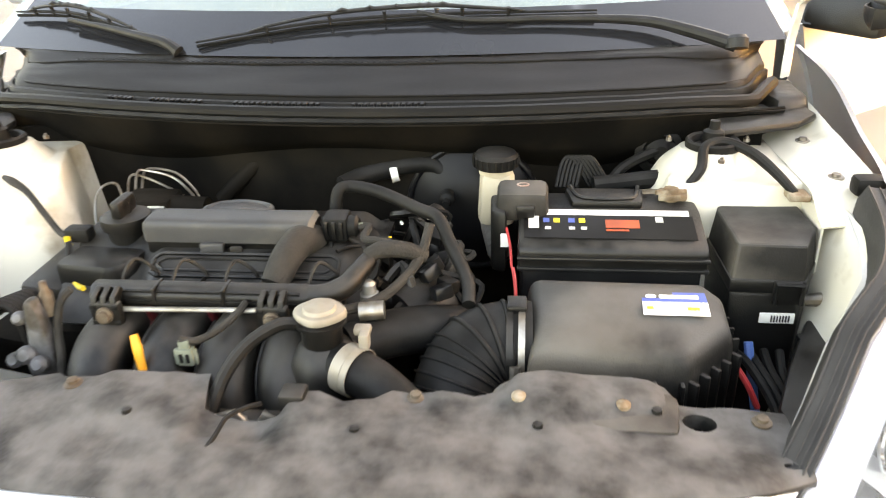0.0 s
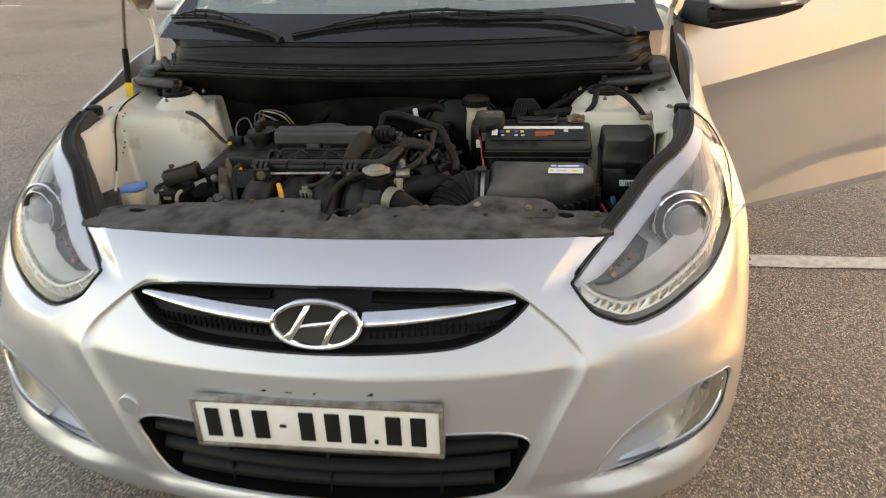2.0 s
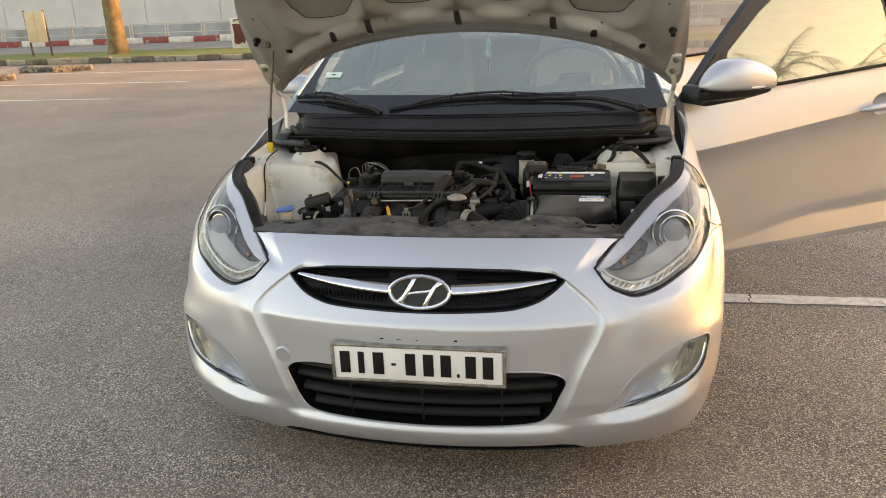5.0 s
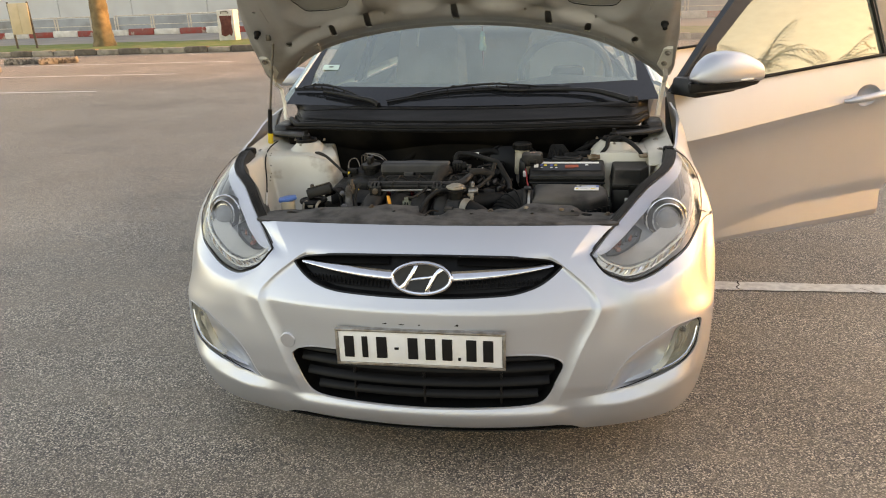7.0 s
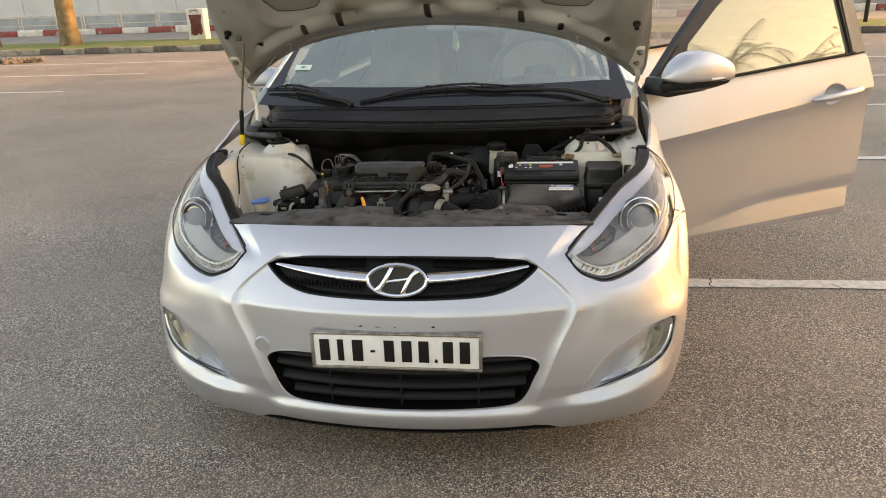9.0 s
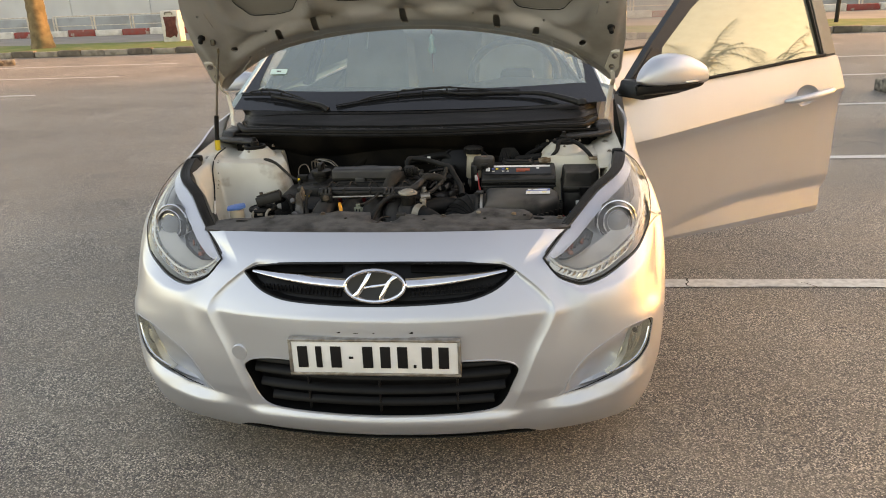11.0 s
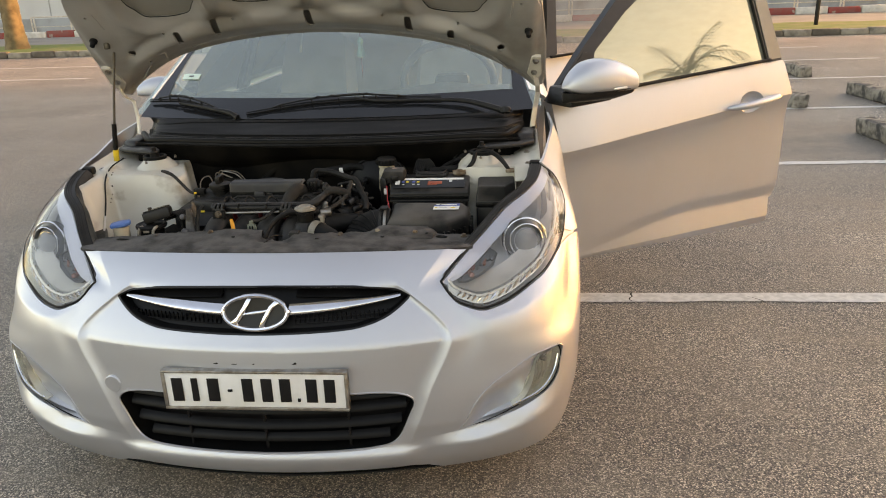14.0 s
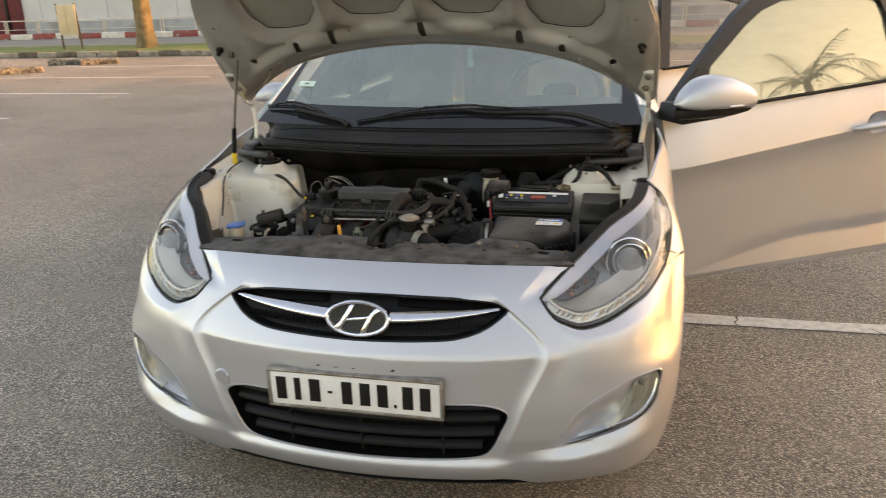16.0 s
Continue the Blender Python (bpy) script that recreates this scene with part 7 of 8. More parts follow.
wpart("skirt", prism([(0.240, 0.655), (0.262, 0.645), (0.262, 0.715), (0.238, 0.715)], 0.72, 0.815, "z", 0.006), PLASTIC, pos)
wpart("latch", box((0.275, 0.648, 0.805), (0.300, 0.656, 0.822), 0.003), PLASTIC, pos)
wpart("mark", lathe([(0.007, 0.0), (0.007, 0.001), (0.005, 0.001), (0.005, 0.0)], 16, pose(0.284, 0.69, 0.8385) @ Matrix.Diagonal((1.3, 1, 1, 1)), cap=False), RED_PAINT, pos, "faint red printed sign")
wpart("red_lead", tube([(0.272, 0.60, 0.755), (0.276, 0.585, 0.73), (0.276, 0.57, 0.70)], 0.0025, 8, 4), REDWIRE, pos, "red wire")
wpart("red_lead", tube([(0.262, 0.65, 0.79), (0.268, 0.62, 0.775), (0.270, 0.60, 0.755)], 0.002, 6, 4), REDWIRE, pos)
wpart("tag", box((0.254, 0.640, 0.765), (0.266, 0.643, 0.785), 0.001), LABELW, pos)
for k in range(6):
    wpart("cable", tube([(0.335 + 0.006 * k, 0.78, 0.80), (0.345 + 0.006 * k, 0.80, 0.835), (0.36 + 0.006 * k, 0.80, 0.838), (0.385 + 0.006 * k, 0.79, 0.80)], 0.0035, 6, 5), RUBBER, pos)
wpart("conduit", tube([(0.39, 0.775, 0.805), (0.46, 0.785, 0.81), (0.52, 0.80, 0.815), (0.56, 0.85, 0.82)], 0.014, 10, 5), RUBBER, pos)
wpart("loom", tube([(0.41, 0.80, 0.79), (0.44, 0.83, 0.815), (0.49, 0.86, 0.83), (0.53, 0.872, 0.838)], 0.008, 8, 5), RUBBER, pos)
gro = thing("loom_grommet", "black rubber grommet with a loom in the bulkhead", "grommet", (0.50, 0.88, 0.82))
wpart("disc", lathe([(0.038, 0.0), (0.038, 0.008), (0.028, 0.012), (0.024, 0.006), (0.012, 0.02), (0.0, 0.02)], 26, pose(0.50, 0.875, 0.828, 90)), RUBBER, gro)

air = thing("air_filter_box", "dusty black air filter box with white and blue label", "air filter", (0.41, 0.48, 0.60))
ab = [(0.290, 0.412), (0.468, 0.408), (0.532, 0.470), (0.536, 0.535), (0.520, 0.562), (0.290, 0.566)]
bm = bmesh.new()
levels = [(0.0, 0.60, 0.0), (0.0, 0.700, 0.0), (0.002, 0.734, 0.0), (0.005, 0.747, 0.0), (0.010, 0.7555, 0.0), (0.018, 0.761, 0.0), (0.045, 0.766, 0.0), (0.070, 0.769, 0.0)]
rings_ = []
cx, cy = 0.41, 0.49
path = [tuple(p)[:2] for p in dense(ab, 0.012)]
for inset, z, extra in levels:
    r_ = []
    for a, b in path:
        k = 1 - inset / 0.12
        f = (0.566 - b) / 0.155
        r_.append(bm.verts.new((cx + (a - cx) * k, cy + (b - cy) * k, z - 0.014 * f * (z > 0.70))))
    rings_.append(r_)
for a, b in zip(rings_, rings_[1:]):
    for i in range(len(a)):
        bm.faces.new((a[i], a[(i + 1) % len(a)], b[(i + 1) % len(a)], b[i]))
bm.faces.new(rings_[-1])
lid = wpart("lid", bm, DUSTY, air, "dusty black lid", angle=50)
wpart("lower_box", prism([(cx + (a - cx) * 1.02, cy + (b - cy) * 1.02) for a, b in ab], 0.45, 0.64, "z", 0.008), PLASTIC, air)
for k in range(6):
    x = 0.312 + 0.030 * k
    wpart("rib", box((x - 0.0025, 0.400, 0.66), (x + 0.0025, 0.416, 0.715), 0.0015), PLASTIC, air)
for k in range(5):
    f = k / 4
    x, y = 0.474 + 0.060 * f, 0.410 + 0.060 * f
    wpart("rib", box((-0.003, -0.008, 0.60), (0.003, 0.008, 0.715), 0.0015), PLASTIC, air, m=pose(x, y, 0, 0, 0, 45))
for k in range(3):
    wpart("rib", box((0.530, 0.485 + 0.024 * k, 0.60), (0.542, 0.489 + 0.024 * k, 0.725), 0.0015), PLASTIC, air)
tl = lambda y: 0.7712 - 0.014 * (0.566 - y) / 0.155 * 1.0
lb = wpart("label", grid(lambda u, v: (0.425 + 0.076 * u + 0.002 * v, 0.474 + 0.026 * v, tl(0.474 + 0.026 * v)), 2, 2, 0.0008), LABELW, air, "white label with a blue band")
wpart("blue_band", grid(lambda u, v: (0.427 + 0.076 * u, 0.500 + 0.020 * v, tl(0.500 + 0.020 * v)), 2, 2, 0.0008), LABELB, lb, "blue band")
wpart("brand_bar", grid(lambda u, v: (0.448 + 0.046 * u, 0.506 + 0.007 * v, tl(0.506 + 0.007 * v) + 0.001), 2, 1, 0.0005), LABELW, lb, "plain white bar")
wpart("brand_oval", lathe([(0.008, 0.0), (0.008, 0.0008), (0.0, 0.0008)], 18, Matrix.Translation((0.438, 0.5095, tl(0.5095) + 0.0008)) @ Matrix.Diagonal((0.8, 0.5, 1, 1))), LABELW, lb, "plain white oval")
for x, w, mt in ((0.434, 0.008, LABELY), (0.455, 0.022, LAMPGREY), (0.484, 0.014, LABELY)):
    wpart("print_bar", grid(lambda u, v, x=x, w=w: (x - w / 2 + w * u, 0.483 + 0.006 * v, tl(0.483 + 0.006 * v) + 0.001), 1, 1, 0.0005), mt, lb, "plain printed bar")
# intake bend with pleats and clamp
duct = thing("intake_duct", "black ribbed rubber intake bend with a clamp", "intake duct", (0.22, 0.45, 0.60))
core = [(0.296, 0.487, 0.705), (0.270, 0.486, 0.705), (0.244, 0.479, 0.702), (0.223, 0.463, 0.692), (0.209, 0.440, 0.671), (0.203, 0.420, 0.637), (0.202, 0.410, 0.59)]
wpart("bend", tube(core, [0.056, 0.056, 0.055, 0.054, 0.054], 30, 8), RUBBER, duct)
path = catmull([Vector(p) for p in core], 10)
for k in (11, 18, 25) + tuple(range(30, 60, 3)):
    d = (path[min(k + 1, len(path) - 1)] - path[k - 1]).to_track_quat("Z", "Y").to_matrix().to_4x4()
    wpart("pleat", lathe([(0.054, -0.004), (0.0585, -0.0022), (0.0592, 0.0), (0.0585, 0.0022), (0.054, 0.004)] if k < 28 else [(0.052, -0.0026), (0.0580, -0.0010), (0.0580, 0.0010), (0.052, 0.0026)], 34, Matrix.Translation(path[k]) @ d, cap=False), RUBBER, duct)
for x in (0.270, 0.284):
    wpart("clamp_band", lathe([(0.0585, -0.004), (0.0615, -0.004), (0.0615, 0.004), (0.0585, 0.004)], 34, pose(x, 0.487, 0.705, 0, 90, 0), cap=False), PLASTIC if x < 0.28 else STEEL, duct, "worm drive clamp")
wpart("clamp_screw", tube([(0.277, 0.428, 0.716), (0.277, 0.424, 0.690), (0.277, 0.424, 0.676)], 0.007, 10, 2, smooth=False), STEEL, duct)
wpart("clamp_top", box((0.266, 0.47, 0.762), (0.290, 0.50, 0.770), 0.003), PLASTIC, duct)
snork = thing("intake_snorkel", "black intake snorkel behind the slam panel", "intake duct", (0.35, 0.37, 0.60))
wpart("mouth", prism([(0.25, 0.365), (0.27, 0.385), (0.42, 0.388), (0.45, 0.36), (0.44, 0.30), (0.26, 0.30)], 0.64, 0.735, "z", 0.012), DUSTY, snork)

fuse = thing("fuse_box", "dusty black fuse box with a clipped lid", "fuse box", (0.61, 0.65, 0.55))
fb = [(0.550, 0.578), (0.640, 0.574), (0.672, 0.635), (0.672, 0.75), (0.566, 0.752), (0.548, 0.70)]
wpart("lid", prism(fb, 0.752, 0.803, "z", 0.0035, taper=0.91), DUSTY, fuse, angle=18)
wpart("lid_tab", box((0.598, 0.720, 0.800), (0.618, 0.732, 0.806), 0.002), PLASTIC, fuse)
wpart("rim", prism([(0.61 + (a - 0.61) * 1.03, 0.66 + (b - 0.66) * 1.03) for a, b in fb], 0.738, 0.757, "z", 0.003), PLASTIC, fuse)
wpart("body", prism(fb, 0.52, 0.738, "z", 0.006, taper=1.0), PLASTIC, fuse)
ct = wpart("catch", box((0.602, 0.566, 0.726), (0.636, 0.576, 0.758), 0.003), PLASTIC, fuse, "black lid catch")
wpart("catch_bow", tube([(0.603, 0.563, 0.729), (0.603, 0.563, 0.756), (0.635, 0.563, 0.756), (0.635, 0.563, 0.729)], 0.003, 6, 1), RUBBER, ct)
lb2 = wpart("label", box((0.590, 0.569, 0.697), (0.634, 0.5715, 0.712), 0.001), LABELW, fuse, "white label with barcode")
for k in range(7):
    wpart("print_bar", box((0.604 + 0.0036 * k, 0.5675, 0.700), (0.6056 + 0.0036 * k, 0.569, 0.709)), BLACK, lb2, "plain dark bar", smooth=False)
# added black sheet for the shade between battery and fuse box
wpart("relay_bracket", box((0.515, 0.742, 0.45), (0.60, 0.765, 0.785), 0.006), RUBBER, fuse)
cn = thing("wiring_connectors", "wiring plugs beside the fuse box", "connector", (0.66, 0.56, 0.62))
wpart("socket", box((0.635, 0.535, 0.655), (0.672, 0.562, 0.690), 0.005), PLASTIC, cn)
wpart("bracket", tube([(0.655, 0.60, 0.715), (0.68, 0.59, 0.722), (0.70, 0.575, 0.72), (0.712, 0.562, 0.712)], [0.008, 0.011, 0.008, 0.010], 10, 5), STEEL, cn)
wpart("bracket_end", lathe([(0.012, -0.003), (0.012, 0.004), (0.006, 0.004), (0.006, -0.003)], 16, pose(0.708, 0.566, 0.718, 20), cap=False), AMBER, cn)
wpart("blue_wire", tube([(0.575, 0.55, 0.68), (0.580, 0.53, 0.64), (0.585, 0.51, 0.60)], 0.006, 8, 4), BLUEWIRE, cn, "blue wire")
wpart("red_wire", tube([(0.545, 0.50, 0.68), (0.56, 0.485, 0.66), (0.575, 0.48, 0.63)], 0.004, 8, 4), REDWIRE, cn, "red wire")
for k in range(5):
    wpart("lead", tube([(0.56 + 0.02 * k, 0.56, 0.66), (0.57 + 0.015 * k, 0.52, 0.665 - 0.006 * k), (0.59 + 0.01 * k, 0.47, 0.64), (0.60 + 0.01 * k, 0.43, 0.60)], 0.006, 8, 5), RUBBER, cn)
# black ducts in the two front corners
for sg in (-1, 1):
    wpart("corner_duct", prism([(sg * 0.575, 0.30), (sg * 0.66, 0.42), (sg * 0.715, 0.58), (sg * 0.66, 0.60), (sg * 0.60, 0.48), (sg * 0.565, 0.40)], 0.50, 0.692, "z", 0.008, taper=0.97), PLASTIC, car, "black plastic corner duct")

# ---- bonnet, raised ----
HANG = radians(43)
H0, HD, HN = Vector((0, 0.889, 1.307)), Vector((0, -math.cos(HANG), math.sin(HANG))), Vector((0, math.sin(HANG), math.cos(HANG)))
hood_rear = spline((0.0, 0.15, 0.325, 0.485, 0.60, 0.705, 0.76), (-0.073, -0.079, -0.098, -0.133, -0.188, -0.262, -0.315))


def hood(x, v, off=0.0):
    return H0 + HD * v + Vector((x, 0, 0)) + HN * (off - 0.13 * x * x)


hs = [(0.0, hood_rear(0))] + [(0.05 * k, hood_rear(0.05 * k)) for k in range(1, 15)] + [(0.745, -0.305), (0.768, -0.29), (0.775, -0.24), (0.768, -0.06), (0.75, 0.10), (0.71, 0.24), (0.62, 0.46), (0.53, 0.66), (0.44, 0.75), (0.25, 0.80), (0.0, 0.815)]
hood_loop = hs + [(-a, b) for a, b in reversed(hs[1:-1])]
BLOBS = [(-0.450, 0.205, 0.230, 0.300), (-0.147, 0.215, 0.245, 0.262), (0.170, 0.212, 0.245, 0.266), (0.478, 0.192, 0.240, 0.312)]


def blob(x, v, w, h):
    o = []
    for k in range(44):
        a = 2 * math.pi * k / 44
        r = 1 + 0.018 * math.sin(7 * a + x * 20) + 0.012 * math.sin(11 * a)
        p = ring(w, h, 2.7, 44)[k]
        o.append((x + p[0] * r, v + p[1] * r))
    return o


def relief(x, v):
    d = min(v - hood_rear(min(abs(x), 0.76)), 0.775 - abs(x))
    base = 0.006 + 0.020 * smoothstep(0.012, 0.05, d)
    for bx, bv, w, h in BLOBS:
        r = ((abs(x - bx) / (w / 2)) ** 2.7 + (abs(v - bv) / (h / 2)) ** 2.7) ** (1 / 2.7)
        g = (r - 1) * min(w, h) / 2
        base -= 0.018 * math.exp(-(max(g, 0) / 0.020) ** 2)
        base += 0.007 * math.exp(-((g - 0.042) / 0.014) ** 2)
    base += 0.012 * math.exp(-((d - 0.088) / 0.024) ** 2) * smoothstep(0.72, 0.58, abs(x))
    base -= 0.007 * math.exp(-((d - 0.135) / 0.013) ** 2) * smoothstep(0.70, 0.58, abs(x))
    for q in (-0.305, 0.005, 0.315):
        base += 0.010 * math.exp(-((x - q) / 0.02) ** 2) * smoothstep(0.02, 0.12, v)
    return base


slot = lambda x, v, w, h, lean: [(x + a + lean * b, v + b) for a, b in ring(w, h, 5, 16)]
HOLES = [slot(0.006, 0.020, 0.024, 0.070, -0.08), slot(-0.312, 0.006, 0.024, 0.064, -0.06), slot(0.329, -0.007, 0.024, 0.064, -0.05), slot(-0.446, -0.022, 0.023, 0.052, -0.05), slot(0.464, -0.042, 0.023, 0.054, 0.05)]
HOLES += [ring(0.026, 0.024, 2, 14, (x, v)) for x, v in ((-0.629, -0.072), (0.627, -0.091))]
HOLES += [ring(0.010, 0.010, 2, 8, (x, v)) for x, v in ((-0.49, 0.0), (0.49, 0.0), (-0.245, 0.035), (0.25, 0.035), (-0.585, -0.12), (0.585, -0.135), (-0.69, 0.12), (0.69, 0.12))]
HOLES += [blob(*b) for b in BLOBS]
bonnet = wpart("bonnet", sheet(hood_loop, [], lambda x, v: hood(x, v, 0.012), 0.03), PAINT, car, "raised silver bonnet with its ribbed inner side showing")
wpart("inner_panel", sheet(hood_loop, HOLES, lambda x, v: hood(x, v, 0.004 - relief(x, v)), 0.011, 0.006, lambda x, v: HN), INNERPAINT, bonnet, "dusty silver inner panel with oval openings", angle=60)
wpart("skin_inside", sheet(hood_loop, [], lambda x, v: hood(x, v, 0.0065), 0.05), SKININ, bonnet, "dull grey inside of the bonnet skin")
# dark tube round each oval opening, drawn for the shade at its edge
for b_ in BLOBS:
    o_ = blob(*b_)
    wpart("sealant_bead", tube([hood(q[0], q[1], 0.0055 - relief(*q)) for q in o_ + o_[:1]], 0.0018, 6, 1), RUBBER, bonnet, "dark line for the shade at the opening's edge")
wpart("hem", tube([hood(a, b, 0.004) for a, b in hood_loop] + [hood(*hood_loop[0], 0.004)], 0.006, 6, 1), INNERPAINT, bonnet)
for sg, v in ((-1, 0.018), (1, 0.005)):
    m = Matrix.Translation(hood(sg * 0.715, v, -0.016)) @ HN.to_track_quat("-Z", "Y").to_matrix().to_4x4()
    wpart("rubber_buffer", lathe([(0.013, 0.0), (0.013, 0.012), (0.009, 0.016), (0.008, 0.03), (0.004, 0.033)], 14, m), RUBBER, bonnet, "black rubber buffer")
    # stamped triangles and short ribs beside the row of slots
    for x0, v0, x1, v1 in ((0.52, -0.085, 0.58, -0.10), (0.52, -0.085, 0.525, -0.12), (0.37, -0.075, 0.43, -0.09), (0.24, -0.06, 0.30, -0.07), (0.66, 0.06, 0.665, 0.13), (0.60, -0.15, 0.65, -0.21)):
        wpart("rib", tube([hood(sg * (x0 + (x1 - x0) * k / 3), v0 + (v1 - v0) * k / 3, 0.004 - relief(sg * x0, v0)) for k in range(4)], 0.003, 6, 1), INNERPAINT, bonnet)
    # hinge: plate on the bonnet and bent arm down to the body
    px = [(0.728, -0.12), (0.758, -0.115), (0.764, -0.20), (0.742, -0.25), (0.715, -0.21), (0.722, -0.16)]
    hinge = wpart("bonnet_hinge", sheet([(sg * a, b) for a, b in (px if sg > 0 else px[::-1])], [], lambda x, v: hood(x, v, -0.026), 0.02, 0.012, lambda x, v: HN), BAYPAINT, bonnet, "cream painted steel hinge")
    for x, v in ((0.742, -0.135), (0.738, -0.195)):
        wpart("bolt", lathe([(0.011, 0.0), (0.011, 0.004), (0.007, 0.005), (0.007, 0.010), (0.0, 0.011)], 10, Matrix.Translation(hood(sg * x, v, -0.026)) @ HN.to_track_quat("-Z", "Y").to_matrix().to_4x4()), STEEL, hinge)
    arm = [hood(sg * 0.742, -0.22, -0.026), hood(sg * 0.752, -0.28, -0.022), Vector((sg * 0.756, 1.10, 1.02)), Vector((sg * 0.745, 1.09, 0.96)), Vector((sg * 0.735, 1.06, 0.90))]

    def strap(u, v, arm=arm, sg=sg):
        k = u * (len(arm) - 1)
        i = min(int(k), len(arm) - 2)
        p = arm[i].lerp(arm[i + 1], k - i)
        return p + Vector((sg * 0.016 * (v - 0.5), 0.014 * (v - 0.5), 0.0))
    wpart("hinge_arm", grid(strap, 20, 2, 0.005), BAYPAINT, hinge)
RODSTEEL = material("dark_rod_steel", (0.10, 0.085, 0.065), 0.45, 0.5, second=(0.07, 0.065, 0.06), scale=40)
rod = wpart("prop_rod", tube([(-0.690, 0.868, 1.278), (-0.672, 0.872, 1.272), (-0.676, 0.874, 1.25), (-0.70, 0.852, 1.06), (-0.714, 0.836, 0.93), (-0.716, 0.832, 0.862)], 0.0042, 8, 3, smooth=False), RODSTEEL, car, "thin steel bonnet prop rod")
wpart("grip", tube([(-0.7105, 0.841, 0.975), (-0.7165, 0.833, 0.885)], 0.0085, 10, 1, smooth=False), RUBBER, rod, "black foam grip")
wpart("yellow_sleeve", tube([(-0.7165, 0.833, 0.885), (-0.718, 0.831, 0.845)], 0.010, 10, 1, smooth=False), YELLOW, rod, "yellow sleeve")
clip_ = hood(-0.683, -0.012, -0.03)
wpart("rod_clip", box((clip_.x - 0.008, clip_.y - 0.010, clip_.z - 0.008), (clip_.x + 0.008, clip_.y + 0.008, clip_.z + 0.014), 0.004), RODSTEEL, bonnet, "black rod clip")

# ---- driver's door, open ----
DOOR_M = pose(0.87, 1.21, 0, 0, 0, 31)      # local x runs along the door, -y faces out


def low_line(u):
    return 0.325 + 0.085 * smoothstep(0.0, 0.75, u)


def crease_line(u):
    return 0.769 + 0.102 * u + 0.0 * u * u


above = spline((0.0, 0.012, 0.05, 0.10, 0.20), (-0.010, -0.0077, 0.001, 0.013, 0.040))
below = spline((0.0, 0.03, 0.10, 0.22, 0.36, 0.5, 0.75, 0.90, 1.0), (-0.010, -0.005, 0.009, 0.0195, 0.0255, 0.029, 0.034, 0.037, 0.040))


def door_skin(u, z, off=0.0):
    """Outer skin of the door; the two body lines bend it."""
    c, l_ = crease_line(u), low_line(u)
    if z > c:
        y = above(z - c)
    elif z > l_:
        q = (c - z) / (c - l_)
        y = below(q) + 0.012 * smoothstep(0.84, 1.0, q) ** 1.5 * smoothstep(0.1, 0.75, u)
    else:
        y = 0.040 + smoothstep(0.1, 0.75, u) * (0.012 - 0.10 * (l_ - z)) + 0.45 * max(0.0, 0.312 - z)
    return Vector((u, y + 0.05 * (0.2 - u) * smoothstep(0.2, 0, u) - off, z))


d_out = [(0.0, 0.304), (0.08, 0.300), (0.63, 0.288), (1.190, 0.279), (1.197, 0.292), (1.205, 0.402), (1.222, 0.405), (1.232, 0.44), (1.228, 0.60), (1.21, 0.86), (1.205, 0.905), (1.178, 1.02), (1.168, 1.036), (0.685, 1.016), (0.329, 0.990), (-0.035, 0.960), (-0.022, 0.80), (-0.005, 0.55)]


def dpart(name, bm, mat, parent, label="", **k):
    ob = part(name, bm, mat, parent, label, **k)
    if parent is car:
        ob.matrix_parent_inverse = Matrix.Translation(-car.location)
        ob.matrix_basis = DOOR_M
    return ob


cup_loop = ring(0.136, 0.092, 2, 32, (0.968, 0.874))
folds_d = [[(0.02 + 1.17 * k / 20, f(0.02 + 1.17 * k / 20) + d) for k in range(21)] for f, d in ((crease_line, 0), (low_line, 0), (low_line, 0.006))]
bm = sheet(d_out, [cup_loop], door_skin, 0.012, 0.05, lambda u, z: (0, 1, 0), lines=folds_d)
door = dpart("front_door", bm, PAINT, car, "open silver front door", angle=16)
dpart("inner_shell", prism([(a * 0.985 + 0.008, 0.30 + (b - 0.30) * 0.97) for a, b in d_out], 0.078, 0.12, "y", 0.01), DASH, door, "dark door lining")
# window frame: slanting front post, rear post; sill strip; glass; mirror sail
f_out = [(-0.085, 0.972), (0.10, 1.15), (0.29, 1.318), (0.36, 1.365), (0.50, 1.41), (0.75, 1.42), (0.96, 1.41), (1.075, 1.36), (1.093, 1.29), (1.145, 1.04), (1.06, 1.035), (1.015, 1.29), (0.99, 1.345), (0.93, 1.365), (0.75, 1.372), (0.52, 1.362), (0.41, 1.325), (0.33, 1.275), (0.155, 1.135), (0.115, 1.03), (0.12, 0.985)]


def frame_lean(u, z, off=0.0):
    return Vector((u, 0.012 + 0.30 * (z - 1.0) - off, z))


dpart("window_frame", sheet(f_out, [], lambda u, z: frame_lean(u, z, 0.010), 0.03, 0.035, lambda u, z: (0, 1, 0)), BLACK, door, "black window frame")
# painted rear post face
dpart("rear_post", sheet([(1.068, 1.045), (1.142, 1.05), (1.10, 1.27), (1.085, 1.33), (1.028, 1.29)], [], lambda u, z: frame_lean(u, z, 0.014), 0.03, 0.006, lambda u, z: (0, 1, 0)), material("bronze_post", (0.22, 0.20, 0.165), 0.4, 0.2, second=(0.18, 0.165, 0.135), scale=8), door, "taupe film on the rear post")
dpart("sill_strip", tube([frame_lean(0.12 + 0.105 * k, 0.985 + 0.0067 * k, 0.022) for k in range(10)], 0.007, 8, 1), RUBBER, door, "black rubber sill strip")
glass_l = [(0.14, 0.98), (1.06, 1.04), (1.01, 1.30), (0.95, 1.37), (0.55, 1.372), (0.40, 1.33), (0.15, 1.135)]
